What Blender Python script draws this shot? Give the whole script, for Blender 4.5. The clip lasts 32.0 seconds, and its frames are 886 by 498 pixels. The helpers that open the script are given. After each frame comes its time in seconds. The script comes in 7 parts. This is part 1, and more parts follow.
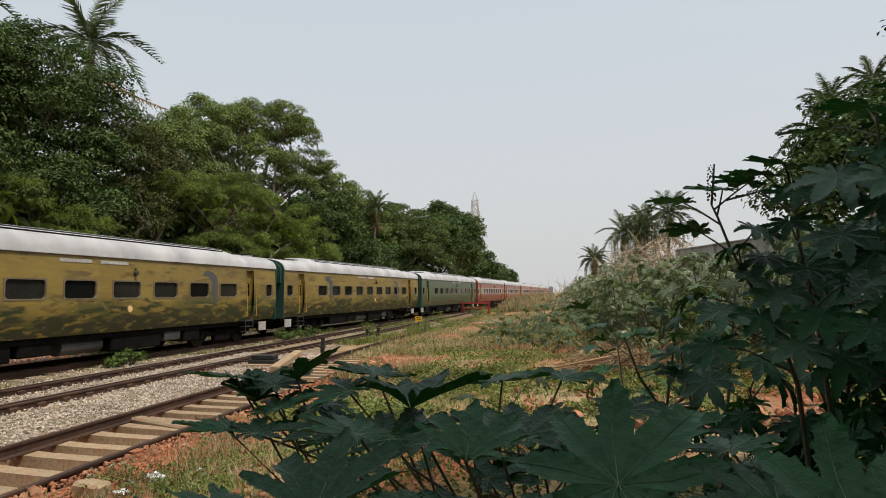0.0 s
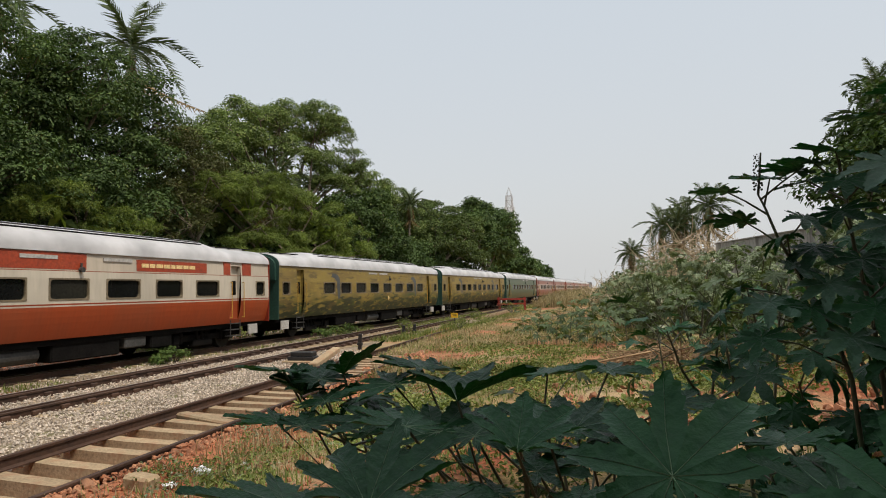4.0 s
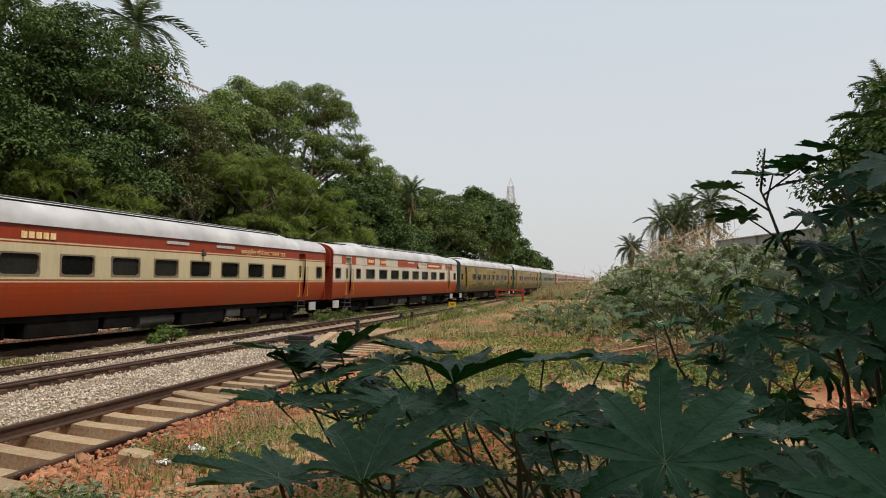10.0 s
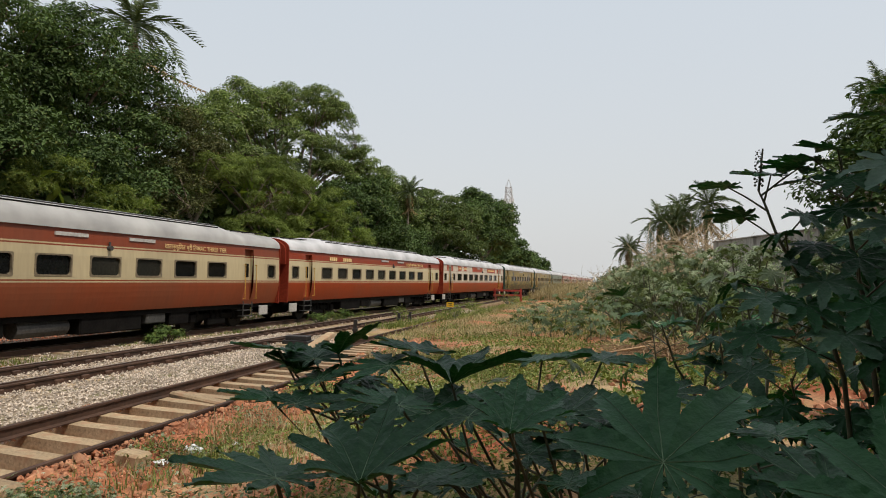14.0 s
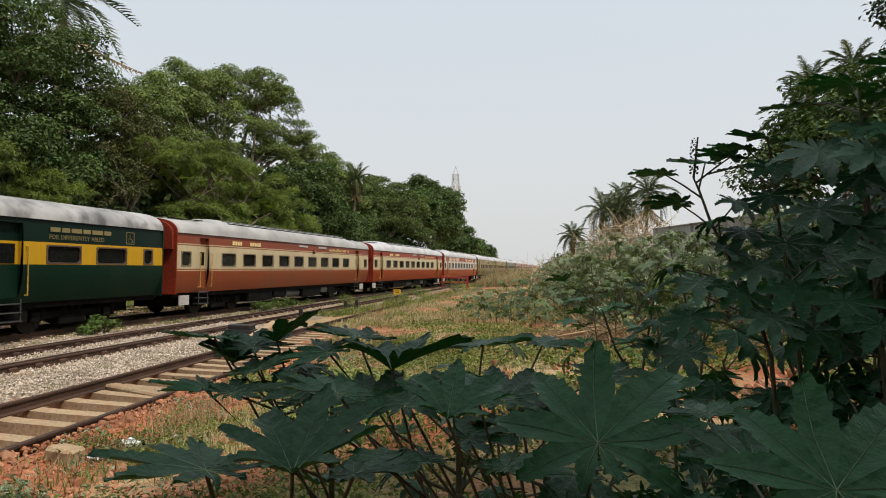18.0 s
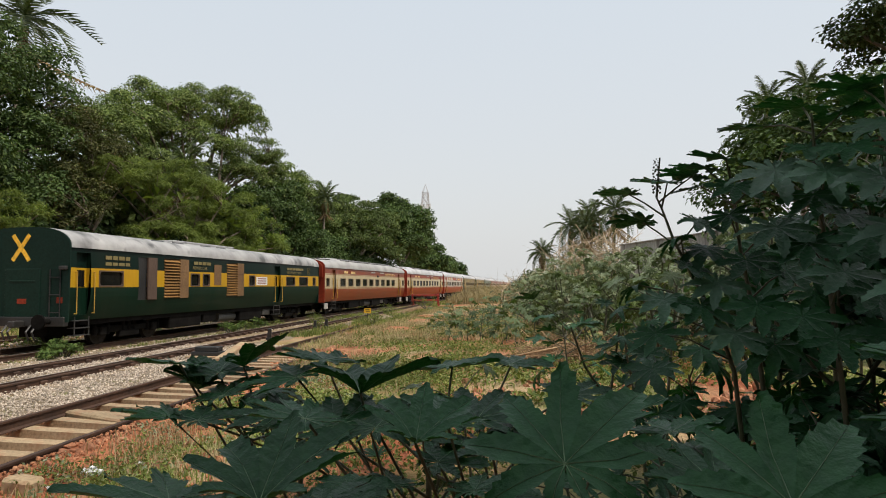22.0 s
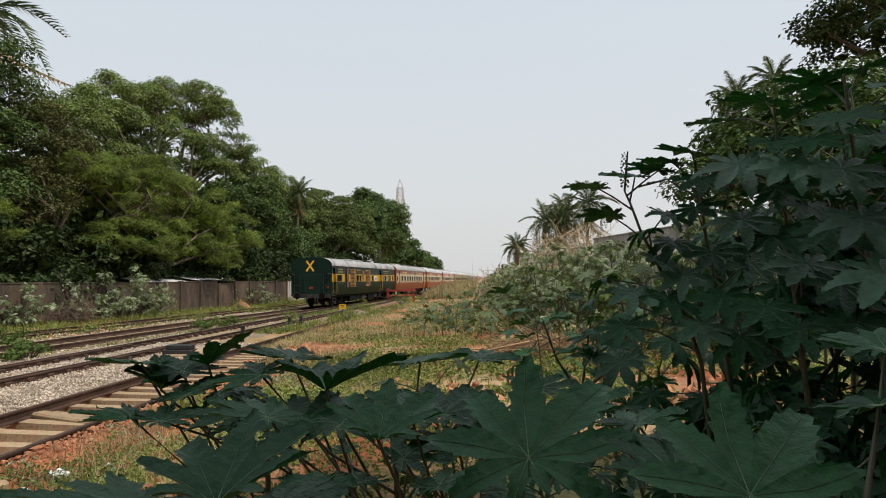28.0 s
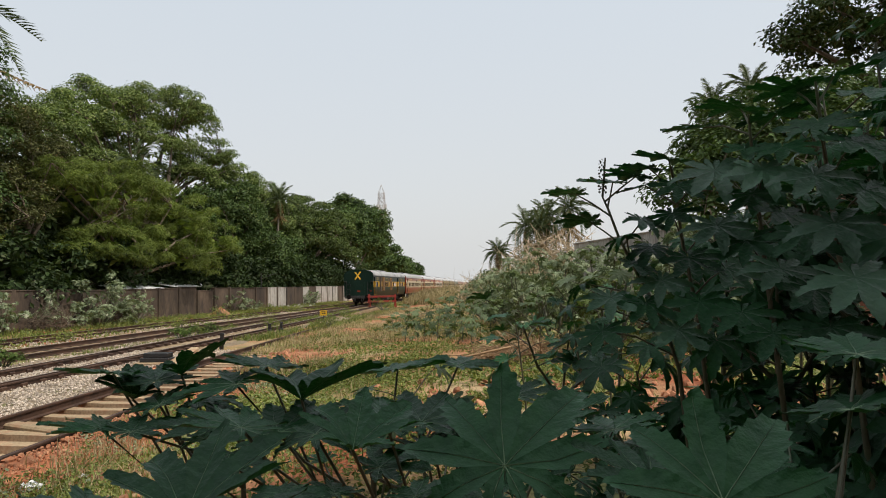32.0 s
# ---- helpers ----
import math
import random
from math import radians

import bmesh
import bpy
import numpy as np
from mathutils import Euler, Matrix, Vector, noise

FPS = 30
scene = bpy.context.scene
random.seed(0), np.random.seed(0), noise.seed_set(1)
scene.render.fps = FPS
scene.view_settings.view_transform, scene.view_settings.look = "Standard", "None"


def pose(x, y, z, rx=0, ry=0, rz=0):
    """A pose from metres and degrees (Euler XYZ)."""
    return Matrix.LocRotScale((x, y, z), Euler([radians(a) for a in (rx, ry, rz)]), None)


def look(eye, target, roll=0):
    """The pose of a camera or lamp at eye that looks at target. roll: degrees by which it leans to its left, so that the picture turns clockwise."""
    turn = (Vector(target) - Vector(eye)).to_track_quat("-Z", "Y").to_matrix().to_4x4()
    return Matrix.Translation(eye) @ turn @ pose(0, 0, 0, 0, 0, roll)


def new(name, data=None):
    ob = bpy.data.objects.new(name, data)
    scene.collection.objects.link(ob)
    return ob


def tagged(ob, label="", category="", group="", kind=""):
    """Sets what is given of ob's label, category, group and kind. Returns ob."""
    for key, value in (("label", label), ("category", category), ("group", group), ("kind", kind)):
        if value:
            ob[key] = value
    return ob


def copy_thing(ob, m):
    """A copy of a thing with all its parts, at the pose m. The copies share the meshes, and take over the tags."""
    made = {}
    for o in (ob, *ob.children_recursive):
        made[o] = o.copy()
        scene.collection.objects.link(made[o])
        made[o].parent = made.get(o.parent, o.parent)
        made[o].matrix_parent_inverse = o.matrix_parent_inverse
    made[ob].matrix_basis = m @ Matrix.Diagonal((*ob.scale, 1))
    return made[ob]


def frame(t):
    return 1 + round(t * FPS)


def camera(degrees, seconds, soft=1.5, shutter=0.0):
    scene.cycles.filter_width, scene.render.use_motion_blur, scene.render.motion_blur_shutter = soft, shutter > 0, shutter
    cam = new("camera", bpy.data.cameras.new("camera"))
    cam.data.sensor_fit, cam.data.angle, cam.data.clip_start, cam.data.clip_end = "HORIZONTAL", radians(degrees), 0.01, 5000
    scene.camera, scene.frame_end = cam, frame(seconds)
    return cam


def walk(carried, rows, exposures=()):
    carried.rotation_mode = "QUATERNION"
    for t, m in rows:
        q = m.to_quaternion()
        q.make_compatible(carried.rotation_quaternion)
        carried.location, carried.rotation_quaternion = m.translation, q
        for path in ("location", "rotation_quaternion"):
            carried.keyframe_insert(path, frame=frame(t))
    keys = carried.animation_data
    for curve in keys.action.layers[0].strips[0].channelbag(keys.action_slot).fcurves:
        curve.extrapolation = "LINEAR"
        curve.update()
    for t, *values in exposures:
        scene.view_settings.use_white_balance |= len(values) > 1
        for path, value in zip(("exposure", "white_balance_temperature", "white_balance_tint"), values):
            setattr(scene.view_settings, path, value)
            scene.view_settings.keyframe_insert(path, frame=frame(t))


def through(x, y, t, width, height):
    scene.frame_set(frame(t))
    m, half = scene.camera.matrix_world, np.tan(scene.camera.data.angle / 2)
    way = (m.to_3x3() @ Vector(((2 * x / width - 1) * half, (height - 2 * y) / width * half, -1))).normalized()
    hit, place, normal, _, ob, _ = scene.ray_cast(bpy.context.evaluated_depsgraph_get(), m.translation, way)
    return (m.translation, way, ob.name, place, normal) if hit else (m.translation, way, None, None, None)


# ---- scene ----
# the camera is held by hand beside the siding and only sways and turns
cam = camera(68.97, 32.0, soft=1.0, shutter=0.15)
PATH = [
    (0.0, pose(0.000, -0.000, 2.162, 93.94, 0.64, 14.87)),
    (0.5, pose(-0.002, -0.003, 2.165, 94.69, 0.30, 14.55)),
    (1.0, pose(-0.000, -0.002, 2.165, 94.71, 0.33, 14.17)),
    (1.5, pose(0.004, 0.000, 2.164, 94.96, 0.71, 13.51)),
    (2.0, pose(0.007, 0.000, 2.161, 94.27, 0.76, 13.50)),
    (2.5, pose(-0.000, -0.001, 2.159, 94.08, 0.27, 14.51)),
    (3.0, pose(-0.008, -0.001, 2.161, 93.45, 0.98, 15.96)),
    (3.5, pose(-0.010, -0.005, 2.156, 93.26, 1.54, 16.22)),
    (4.0, pose(-0.026, -0.008, 2.153, 93.69, 1.17, 17.98)),
    (4.5, pose(-0.027, -0.006, 2.150, 93.11, 1.28, 17.76)),
    (6.5, pose(-0.050, -0.014, 2.146, 92.64, 0.17, 18.81)),
    (7.0, pose(-0.046, -0.014, 2.145, 93.45, -0.10, 19.12)),
    (7.5, pose(-0.033, -0.011, 2.142, 93.67, -0.28, 17.47)),
    (8.0, pose(-0.031, -0.008, 2.142, 93.21, 0.09, 17.12)),
    (8.5, pose(-0.028, -0.006, 2.141, 92.70, -0.11, 16.81)),
    (9.0, pose(-0.036, -0.012, 2.141, 93.14, -0.68, 17.21)),
    (9.5, pose(-0.035, -0.010, 2.138, 92.98, -0.90, 18.20)),
    (10.0, pose(-0.029, -0.010, 2.136, 92.71, -0.72, 17.85)),
    (10.5, pose(-0.030, -0.013, 2.137, 92.86, -0.55, 17.86)),
    (11.0, pose(-0.036, -0.014, 2.137, 92.74, -0.91, 18.55)),
    (11.5, pose(-0.036, -0.015, 2.134, 92.17, -1.08, 18.84)),
    (12.0, pose(-0.032, -0.014, 2.134, 92.00, -0.58, 19.19)),
    (12.5, pose(-0.035, -0.015, 2.135, 91.83, -0.12, 18.64)),
    (13.0, pose(-0.041, -0.018, 2.138, 92.03, -0.16, 18.41)),
    (13.5, pose(-0.039, -0.011, 2.135, 92.23, -0.76, 18.34)),
    (14.0, pose(-0.030, -0.006, 2.134, 92.75, -0.76, 17.67)),
    (14.5, pose(-0.023, 0.002, 2.136, 93.10, -0.28, 16.33)),
    (15.0, pose(-0.012, 0.012, 2.137, 93.31, -0.31, 15.22)),
    (15.5, pose(0.003, 0.023, 2.137, 93.35, 0.08, 12.55)),
    (17.5, pose(-0.004, 0.015, 2.131, 91.87, -0.54, 11.06)),
    (18.0, pose(-0.016, 0.015, 2.129, 91.67, -0.47, 12.99)),
    (18.5, pose(-0.007, 0.024, 2.133, 91.09, 0.42, 11.61)),
    (19.0, pose(-0.014, 0.018, 2.134, 91.38, -0.24, 11.33)),
    (19.5, pose(-0.020, 0.010, 2.135, 92.12, -0.18, 11.38)),
    (20.0, pose(-0.024, 0.004, 2.136, 92.11, -0.21, 11.96)),
    (20.5, pose(-0.020, 0.004, 2.137, 92.08, 0.18, 11.78)),
    (21.0, pose(-0.014, 0.003, 2.139, 92.56, 0.02, 11.73)),
    (21.5, pose(-0.010, 0.003, 2.141, 93.01, 0.14, 11.23)),
    (22.0, pose(-0.006, 0.004, 2.142, 93.24, 0.23, 10.39)),
    (22.5, pose(0.002, 0.004, 2.143, 93.31, 0.53, 9.51)),
    (23.0, pose(0.004, 0.005, 2.146, 94.00, 0.68, 9.10)),
    (23.5, pose(0.009, 0.004, 2.144, 94.41, 0.29, 8.80)),
    (24.0, pose(0.014, 0.008, 2.142, 93.73, 0.15, 8.48)),
    (24.5, pose(0.012, 0.007, 2.145, 93.48, 0.50, 7.74)),
    (26.5, pose(0.012, 0.004, 2.145, 93.67, 0.38, 7.03)),
    (27.0, pose(0.017, 0.010, 2.142, 92.75, 0.51, 8.25)),
    (27.5, pose(0.020, 0.016, 2.142, 92.48, 0.63, 8.86)),
    (28.0, pose(0.018, 0.019, 2.142, 92.77, 0.81, 8.22)),
    (28.5, pose(0.020, 0.019, 2.146, 92.83, 1.30, 7.63)),
    (29.0, pose(0.017, 0.018, 2.146, 93.08, 1.04, 7.34)),
    (29.5, pose(0.017, 0.016, 2.145, 93.31, 0.69, 7.07)),
    (30.0, pose(0.020, 0.017, 2.143, 93.07, 0.51, 7.04)),
    (30.5, pose(0.023, 0.018, 2.146, 93.22, 1.14, 6.65)),
    (31.0, pose(0.024, 0.019, 2.146, 93.01, 1.18, 6.64)),
    (31.5, pose(0.024, 0.025, 2.146, 93.46, 1.10, 6.86)),
    (32.0, pose(0.030, 0.029, 2.145, 93.24, 1.07, 6.60)),
]
walk(cam, PATH, [(0.0, -0.03), (4.0, 0.0), (14.0, 0.03), (18.0, 0.10), (20.0, 0.13), (24.0, 0.12), (28.0, 0.09), (32.0, 0.10)])

# ---- light: hazy sun from the right and a little behind, pale sky ----
world = bpy.data.worlds.new("sky")
scene.world = world
world.use_nodes = True
wn, wl = world.node_tree.nodes, world.node_tree.links
wn.clear()
SUN_DIR = Vector((0.46, -0.16, 0.87)).normalized()
sky = wn.new("ShaderNodeTexSky")
sky.sky_type = "NISHITA"
sky.sun_disc = False
sky.sun_elevation = math.asin(SUN_DIR.z)
sky.sun_rotation = math.atan2(SUN_DIR.x, SUN_DIR.y)
sky.air_density, sky.dust_density, sky.ozone_density = 1.2, 6.0, 1.5
haze = wn.new("ShaderNodeMix")
haze.data_type = "RGBA"
haze.inputs[0].default_value = 0.74
wtc, wsep = wn.new("ShaderNodeTexCoord"), wn.new("ShaderNodeSeparateXYZ")
pale = wn.new("ShaderNodeValToRGB")
pale.color_ramp.elements[0].position, pale.color_ramp.elements[0].color = 0.0, (0.835, 0.84, 0.835, 1)
pale.color_ramp.elements[1].position, pale.color_ramp.elements[1].color = 0.42, (0.765, 0.825, 0.875, 1)
lift = wn.new("ShaderNodeVectorMath")
lift.operation = "SCALE"
lift.inputs["Scale"].default_value = 10.0
wl.new(wtc.outputs["Generated"], wsep.inputs[0])
wl.new(wsep.outputs["Z"], pale.inputs[0])
wl.new(pale.outputs[0], lift.inputs[0])
wl.new(lift.outputs[0], haze.inputs[7])
back = wn.new("ShaderNodeBackground")
back.inputs["Strength"].default_value = 0.1
wout = wn.new("ShaderNodeOutputWorld")
wl.new(sky.outputs[0], haze.inputs[6])
wl.new(haze.outputs[2], back.inputs["Color"])
wl.new(back.outputs[0], wout.inputs["Surface"])
sun = new("sun", bpy.data.lights.new("sun", "SUN"))
sun.data.energy, sun.data.angle, sun.data.color = 3.3, radians(1.5), (1.0, 0.93, 0.82)
sun.matrix_world = look((0, 0, 60), Vector((0, 0, 60)) - SUN_DIR)
scene.view_settings.exposure = 0.0

# ---- materials ----
def nodes_of(name):
    m = bpy.data.materials.new(name)
    m.use_nodes = True
    nt = m.node_tree
    return m, nt.nodes, nt.links, nt.nodes["Principled BSDF"]


def tint(c, k):
    return (c[0] * k, c[1] * k, c[2] * k, 1)


def noise_node(nn, ll, scale, detail=4.0, coord="Object", stretch=None):
    tc = nn.new("ShaderNodeTexCoord")
    out = tc.outputs[coord]
    if stretch:
        mp = nn.new("ShaderNodeMapping")
        mp.inputs["Scale"].default_value = stretch
        ll.new(out, mp.inputs["Vector"])
        out = mp.outputs[0]
    n = nn.new("ShaderNodeTexNoise")
    n.inputs["Scale"].default_value, n.inputs["Detail"].default_value = scale, detail
    ll.new(out, n.inputs["Vector"])
    return n.outputs[0]


def ramp(nn, ll, fac, stops, mode="LINEAR"):
    r = nn.new("ShaderNodeValToRGB")
    r.color_ramp.interpolation = mode
    el = r.color_ramp.elements
    while len(el) < len(stops):
        el.new(0.5)
    for e, (p, c) in zip(el, stops):
        e.position, e.color = p, (c[0], c[1], c[2], 1)
    ll.new(fac, r.inputs[0])
    return r.outputs[0]


def mix(nn, ll, fac, a, b, kind="MIX"):
    m = nn.new("ShaderNodeMix")
    m.data_type, m.blend_type = "RGBA", kind
    for sock, v in ((m.inputs[0], fac), (m.inputs[6], a), (m.inputs[7], b)):
        if isinstance(v, (int, float)):
            sock.default_value = v
        elif isinstance(v, tuple):
            sock.default_value = (v[0], v[1], v[2], 1)
        else:
            ll.new(v, sock)
    return m.outputs[2]


def bump(nn, ll, bsdf, height, strength=0.4, dist=0.02):
    b = nn.new("ShaderNodeBump")
    b.inputs["Strength"].default_value, b.inputs["Distance"].default_value = strength, dist
    ll.new(height, b.inputs["Height"])
    ll.new(b.outputs[0], bsdf.inputs["Normal"])


def surface(name, a, b, rough=0.8, metal=0.0, big=0.6, fine=14.0, relief=0.3, dist=0.02, stain=None, spread=0.5, coord="Object", stretch=None, island=0.0, rand=0.0, spec=0.5):
    """Two colours mixed by coarse and fine noise, with fine relief and, if given, stains."""
    m, nn, ll, bs = nodes_of(name)
    n1, n2 = noise_node(nn, ll, big, 5, coord, stretch), noise_node(nn, ll, fine, 6, coord, stretch)
    f = ramp(nn, ll, n1, [(0.5 - spread * 0.3, (0, 0, 0)), (0.5 + spread * 0.3, (1, 1, 1))])
    col = mix(nn, ll, f, tuple(a), tuple(b))
    g = ramp(nn, ll, n2, [(0.3, (0.72, 0.72, 0.72)), (0.7, (1.22, 1.22, 1.22))])
    col = mix(nn, ll, 1.0, col, g, "MULTIPLY")
    if stain:
        s = ramp(nn, ll, noise_node(nn, ll, big * 3.1, 8, coord, stretch), [(0.52, (0, 0, 0)), (0.66, (1, 1, 1))])
        col = mix(nn, ll, s, col, tuple(stain))
    if island or rand:
        if island:
            src = nn.new("ShaderNodeNewGeometry").outputs["Random Per Island"]
        else:
            src = nn.new("ShaderNodeObjectInfo").outputs["Random"]
        k = island or rand
        v = ramp(nn, ll, src, [(0, (1 - k, 1 - k, 1 - k)), (1, (1 + k, 1 + k, 1 + k))])
        col = mix(nn, ll, 1.0, col, v, "MULTIPLY")
    ll.new(col, bs.inputs["Base Color"])
    bs.inputs["Roughness"].default_value, bs.inputs["Metallic"].default_value = rough, metal
    bs.inputs["Specular IOR Level"].default_value = spec
    if relief:
        bump(nn, ll, bs, n2, relief, dist)
    return m


def leaf_mat(name, dark, light, yellow, rough=0.5, through=0.16, vary=0.35):
    """Foliage: each leaf its own shade, some light passing through."""
    m, nn, ll, bs = nodes_of(name)
    isl = nn.new("ShaderNodeNewGeometry").outputs["Random Per Island"]
    col = ramp(nn, ll, isl, [(0.0, dark), (0.55, light), (0.92, light), (1.0, yellow)])
    n = noise_node(nn, ll, 0.35, 3)
    g = ramp(nn, ll, n, [(0.3, (1 - vary,) * 3), (0.7, (1 + vary,) * 3)])
    col = mix(nn, ll, 1.0, col, g, "MULTIPLY")
    ll.new(col, bs.inputs["Base Color"])
    bs.inputs["Roughness"].default_value = rough
    bs.inputs["Specular IOR Level"].default_value = 0.12
    tr = nn.new("ShaderNodeBsdfTranslucent")
    ll.new(mix(nn, ll, 1.0, col, (1.3, 1.5, 0.6), "MULTIPLY"), tr.inputs["Color"])
    mx = nn.new("ShaderNodeMixShader")
    mx.inputs[0].default_value = through
    ll.new(bs.outputs[0], mx.inputs[1])
    ll.new(tr.outputs[0], mx.inputs[2])
    ll.new(mx.outputs[0], nn["Material Output"].inputs["Surface"])
    return m


def livery(name, bands, grime=(0.10, 0.08, 0.05), patch=None, rough=0.42, dirt=0.5, spec=0.25):
    """Coach paint: horizontal bands by height, with streaks of dirt and sun-bleached patches."""
    m, nn, ll, bs = nodes_of(name)
    tc = nn.new("ShaderNodeTexCoord")
    sep = nn.new("ShaderNodeSeparateXYZ")
    ll.new(tc.outputs["Object"], sep.inputs[0])
    dv = nn.new("ShaderNodeMath")
    dv.operation = "DIVIDE"
    dv.inputs[1].default_value = 5.0
    ll.new(sep.outputs["Z"], dv.inputs[0])
    col = ramp(nn, ll, dv.outputs[0], [(z / 5.0, c) for z, c in bands], "CONSTANT")
    if patch:
        n = noise_node(nn, ll, patch[1], 5, "Object", (1, 1, 1.6))
        col = mix(nn, ll, ramp(nn, ll, n, [(0.47, (0, 0, 0)), (0.56, (1, 1, 1))]), col, patch[0])
    n1 = noise_node(nn, ll, 0.8, 6, "Object", (1, 1, 0.25))
    f = ramp(nn, ll, n1, [(0.45, (0, 0, 0)), (0.8, (dirt,) * 3)])
    col = mix(nn, ll, f, col, grime)
    n2 = noise_node(nn, ll, 6.0, 6, "Object", (1, 2, 0.3))
    g = ramp(nn, ll, n2, [(0.3, (0.92,) * 3), (0.7, (1.05,) * 3)])
    col = mix(nn, ll, 1.0, col, g, "MULTIPLY")
    ll.new(col, bs.inputs["Base Color"])
    bs.inputs["Roughness"].default_value = rough
    bs.inputs["Specular IOR Level"].default_value = spec
    bump(nn, ll, bs, noise_node(nn, ll, 1.4, 2), 0.10, 0.02)
    return m


RED, CREAM = (0.235, 0.032, 0.009), (0.47, 0.395, 0.245)
M_RED = livery("red_cream_paint", [(0, (0.265, 0.040, 0.010)), (1.93, CREAM), (1.965, RED), (2.0, CREAM), (2.90, RED), (2.935, CREAM), (2.97, RED)], dirt=0.18)
M_RED_BROWN = livery("brownish_red_cream_paint", [(0, (0.215, 0.050, 0.019)), (1.93, (0.45, 0.37, 0.225)), (1.965, (0.20, 0.040, 0.016)), (2.0, (0.45, 0.37, 0.225)), (2.90, (0.20, 0.040, 0.016)), (2.935, (0.42, 0.34, 0.20)), (2.97, (0.195, 0.042, 0.017))], dirt=0.3)
M_RED_OLD = livery("patched_red_cream_paint", [(0, (0.30, 0.054, 0.016)), (1.93, (0.50, 0.44, 0.36)), (1.965, RED), (2.0, (0.51, 0.455, 0.37)), (2.86, RED), (2.89, (0.50, 0.43, 0.345))], dirt=0.3)


def mural_mat():
    """Ochre coach paint with a worn painted landscape: dark green strokes, denser towards the sill."""
    m, nn, ll, bs = nodes_of("yellow_green_mural_paint")
    tc = nn.new("ShaderNodeTexCoord")
    sep = nn.new("ShaderNodeSeparateXYZ")
    ll.new(tc.outputs["Object"], sep.inputs[0])
    rise = nn.new("ShaderNodeMapRange")
    rise.inputs["From Min"].default_value, rise.inputs["From Max"].default_value = 1.1, 2.5
    rise.inputs["To Min"].default_value, rise.inputs["To Max"].default_value = 0.30, -0.12
    ll.new(sep.outputs["Z"], rise.inputs["Value"])

    def strokes(scale, stretch, lo, hi):
        add = nn.new("ShaderNodeMath")
        add.operation = "ADD"
        ll.new(noise_node(nn, ll, scale, 6, "Object", stretch), add.inputs[0])
        ll.new(rise.outputs[0], add.inputs[1])
        return ramp(nn, ll, add.outputs[0], [(lo, (0, 0, 0)), (hi, (1, 1, 1))])

    ochre = mix(nn, ll, ramp(nn, ll, noise_node(nn, ll, 0.9, 6, "Object", (1, 0.5, 1.5)), [(0.35, (0, 0, 0)), (0.65, (1, 1, 1))]), (0.235, 0.168, 0.036), (0.17, 0.11, 0.026))
    col = mix(nn, ll, strokes(0.9, (1, 0.5, 1.6), 0.46, 0.72), ochre, (0.060, 0.072, 0.016))
    col = mix(nn, ll, strokes(2.6, (1, 0.4, 2.0), 0.58, 0.68), col, (0.030, 0.034, 0.012))
    pale = ramp(nn, ll, noise_node(nn, ll, 3.4, 8, "Object", (1, 0.5, 1.8)), [(0.56, (0, 0, 0)), (0.64, (0.8, 0.8, 0.8))])
    col = mix(nn, ll, pale, col, (0.26, 0.185, 0.036))
    dark = ramp(nn, ll, noise_node(nn, ll, 2.2, 8, "Object", (1, 0.45, 2.2)), [(0.56, (0, 0, 0)), (0.64, (0.85, 0.85, 0.85))])
    col = mix(nn, ll, dark, col, (0.10, 0.068, 0.022))
    ll.new(col, bs.inputs["Base Color"])
    bs.inputs["Roughness"].default_value = 0.5
    return m


M_YELLOW = mural_mat()
M_DULLGREEN = livery("dull_green_paint", [(0, (0.08, 0.107, 0.06)), (2.9, (0.093, 0.12, 0.07))], dirt=0.3)
M_VAN = livery("green_yellow_paint", [(0, (0.0035, 0.018, 0.010)), (2.11, (0.44, 0.25, 0.013)), (2.74, (0.0028, 0.013, 0.009))], dirt=0.10, spec=0.10)
M_VAN_END = surface("dark_green_end_paint", (0.0045, 0.019, 0.013), (0.0075, 0.025, 0.017), 0.55, relief=0.1, spec=0.15)
M_PINK = livery("greyed_red_paint", [(0, (0.24, 0.085, 0.06)), (2.0, (0.37, 0.285, 0.24)), (2.8, (0.26, 0.10, 0.07))], dirt=0.25)
M_LOCO = surface("locomotive_paint", (0.05, 0.06, 0.07), (0.08, 0.08, 0.08), 0.5)
M_ROOF = surface("coach_roof_paint", (0.40, 0.39, 0.395), (0.48, 0.47, 0.47), 0.5, big=0.25, fine=0.9, relief=0.0, spread=1.2)
M_ROOF_DUST = surface("dusty_roof_paint", (0.27, 0.262, 0.25), (0.37, 0.36, 0.345), 0.55, big=0.25, fine=0.9, relief=0.0, spread=1.2)
M_ROOF_GREY = surface("sooty_roof_paint", (0.20, 0.195, 0.19), (0.40, 0.39, 0.38), 0.5, big=0.3, fine=1.5, relief=0.0, spread=0.8, stain=(0.08, 0.077, 0.074))
M_BELLOWS = surface("gangway_rubber", (0.018, 0.018, 0.018), (0.03, 0.03, 0.03), 0.8, spec=0.08)
M_FLANGE_RED = surface("red_end_panel", (0.20, 0.026, 0.011), (0.25, 0.036, 0.015), 0.6, spec=0.2)
M_FLANGE_GREEN = surface("green_end_panel", (0.02, 0.06, 0.045), (0.03, 0.075, 0.055), 0.5)
# Near-black base tone for running gear, boxes and small fittings.
M_UNDER = surface("near_black_running_gear", (0.0045, 0.004, 0.0038), (0.010, 0.009, 0.008), 0.8, big=2, spec=0.08)
M_WHEEL = surface("wheel_steel", (0.02, 0.018, 0.016), (0.035, 0.03, 0.027), 0.55, 0.4, spec=0.08)
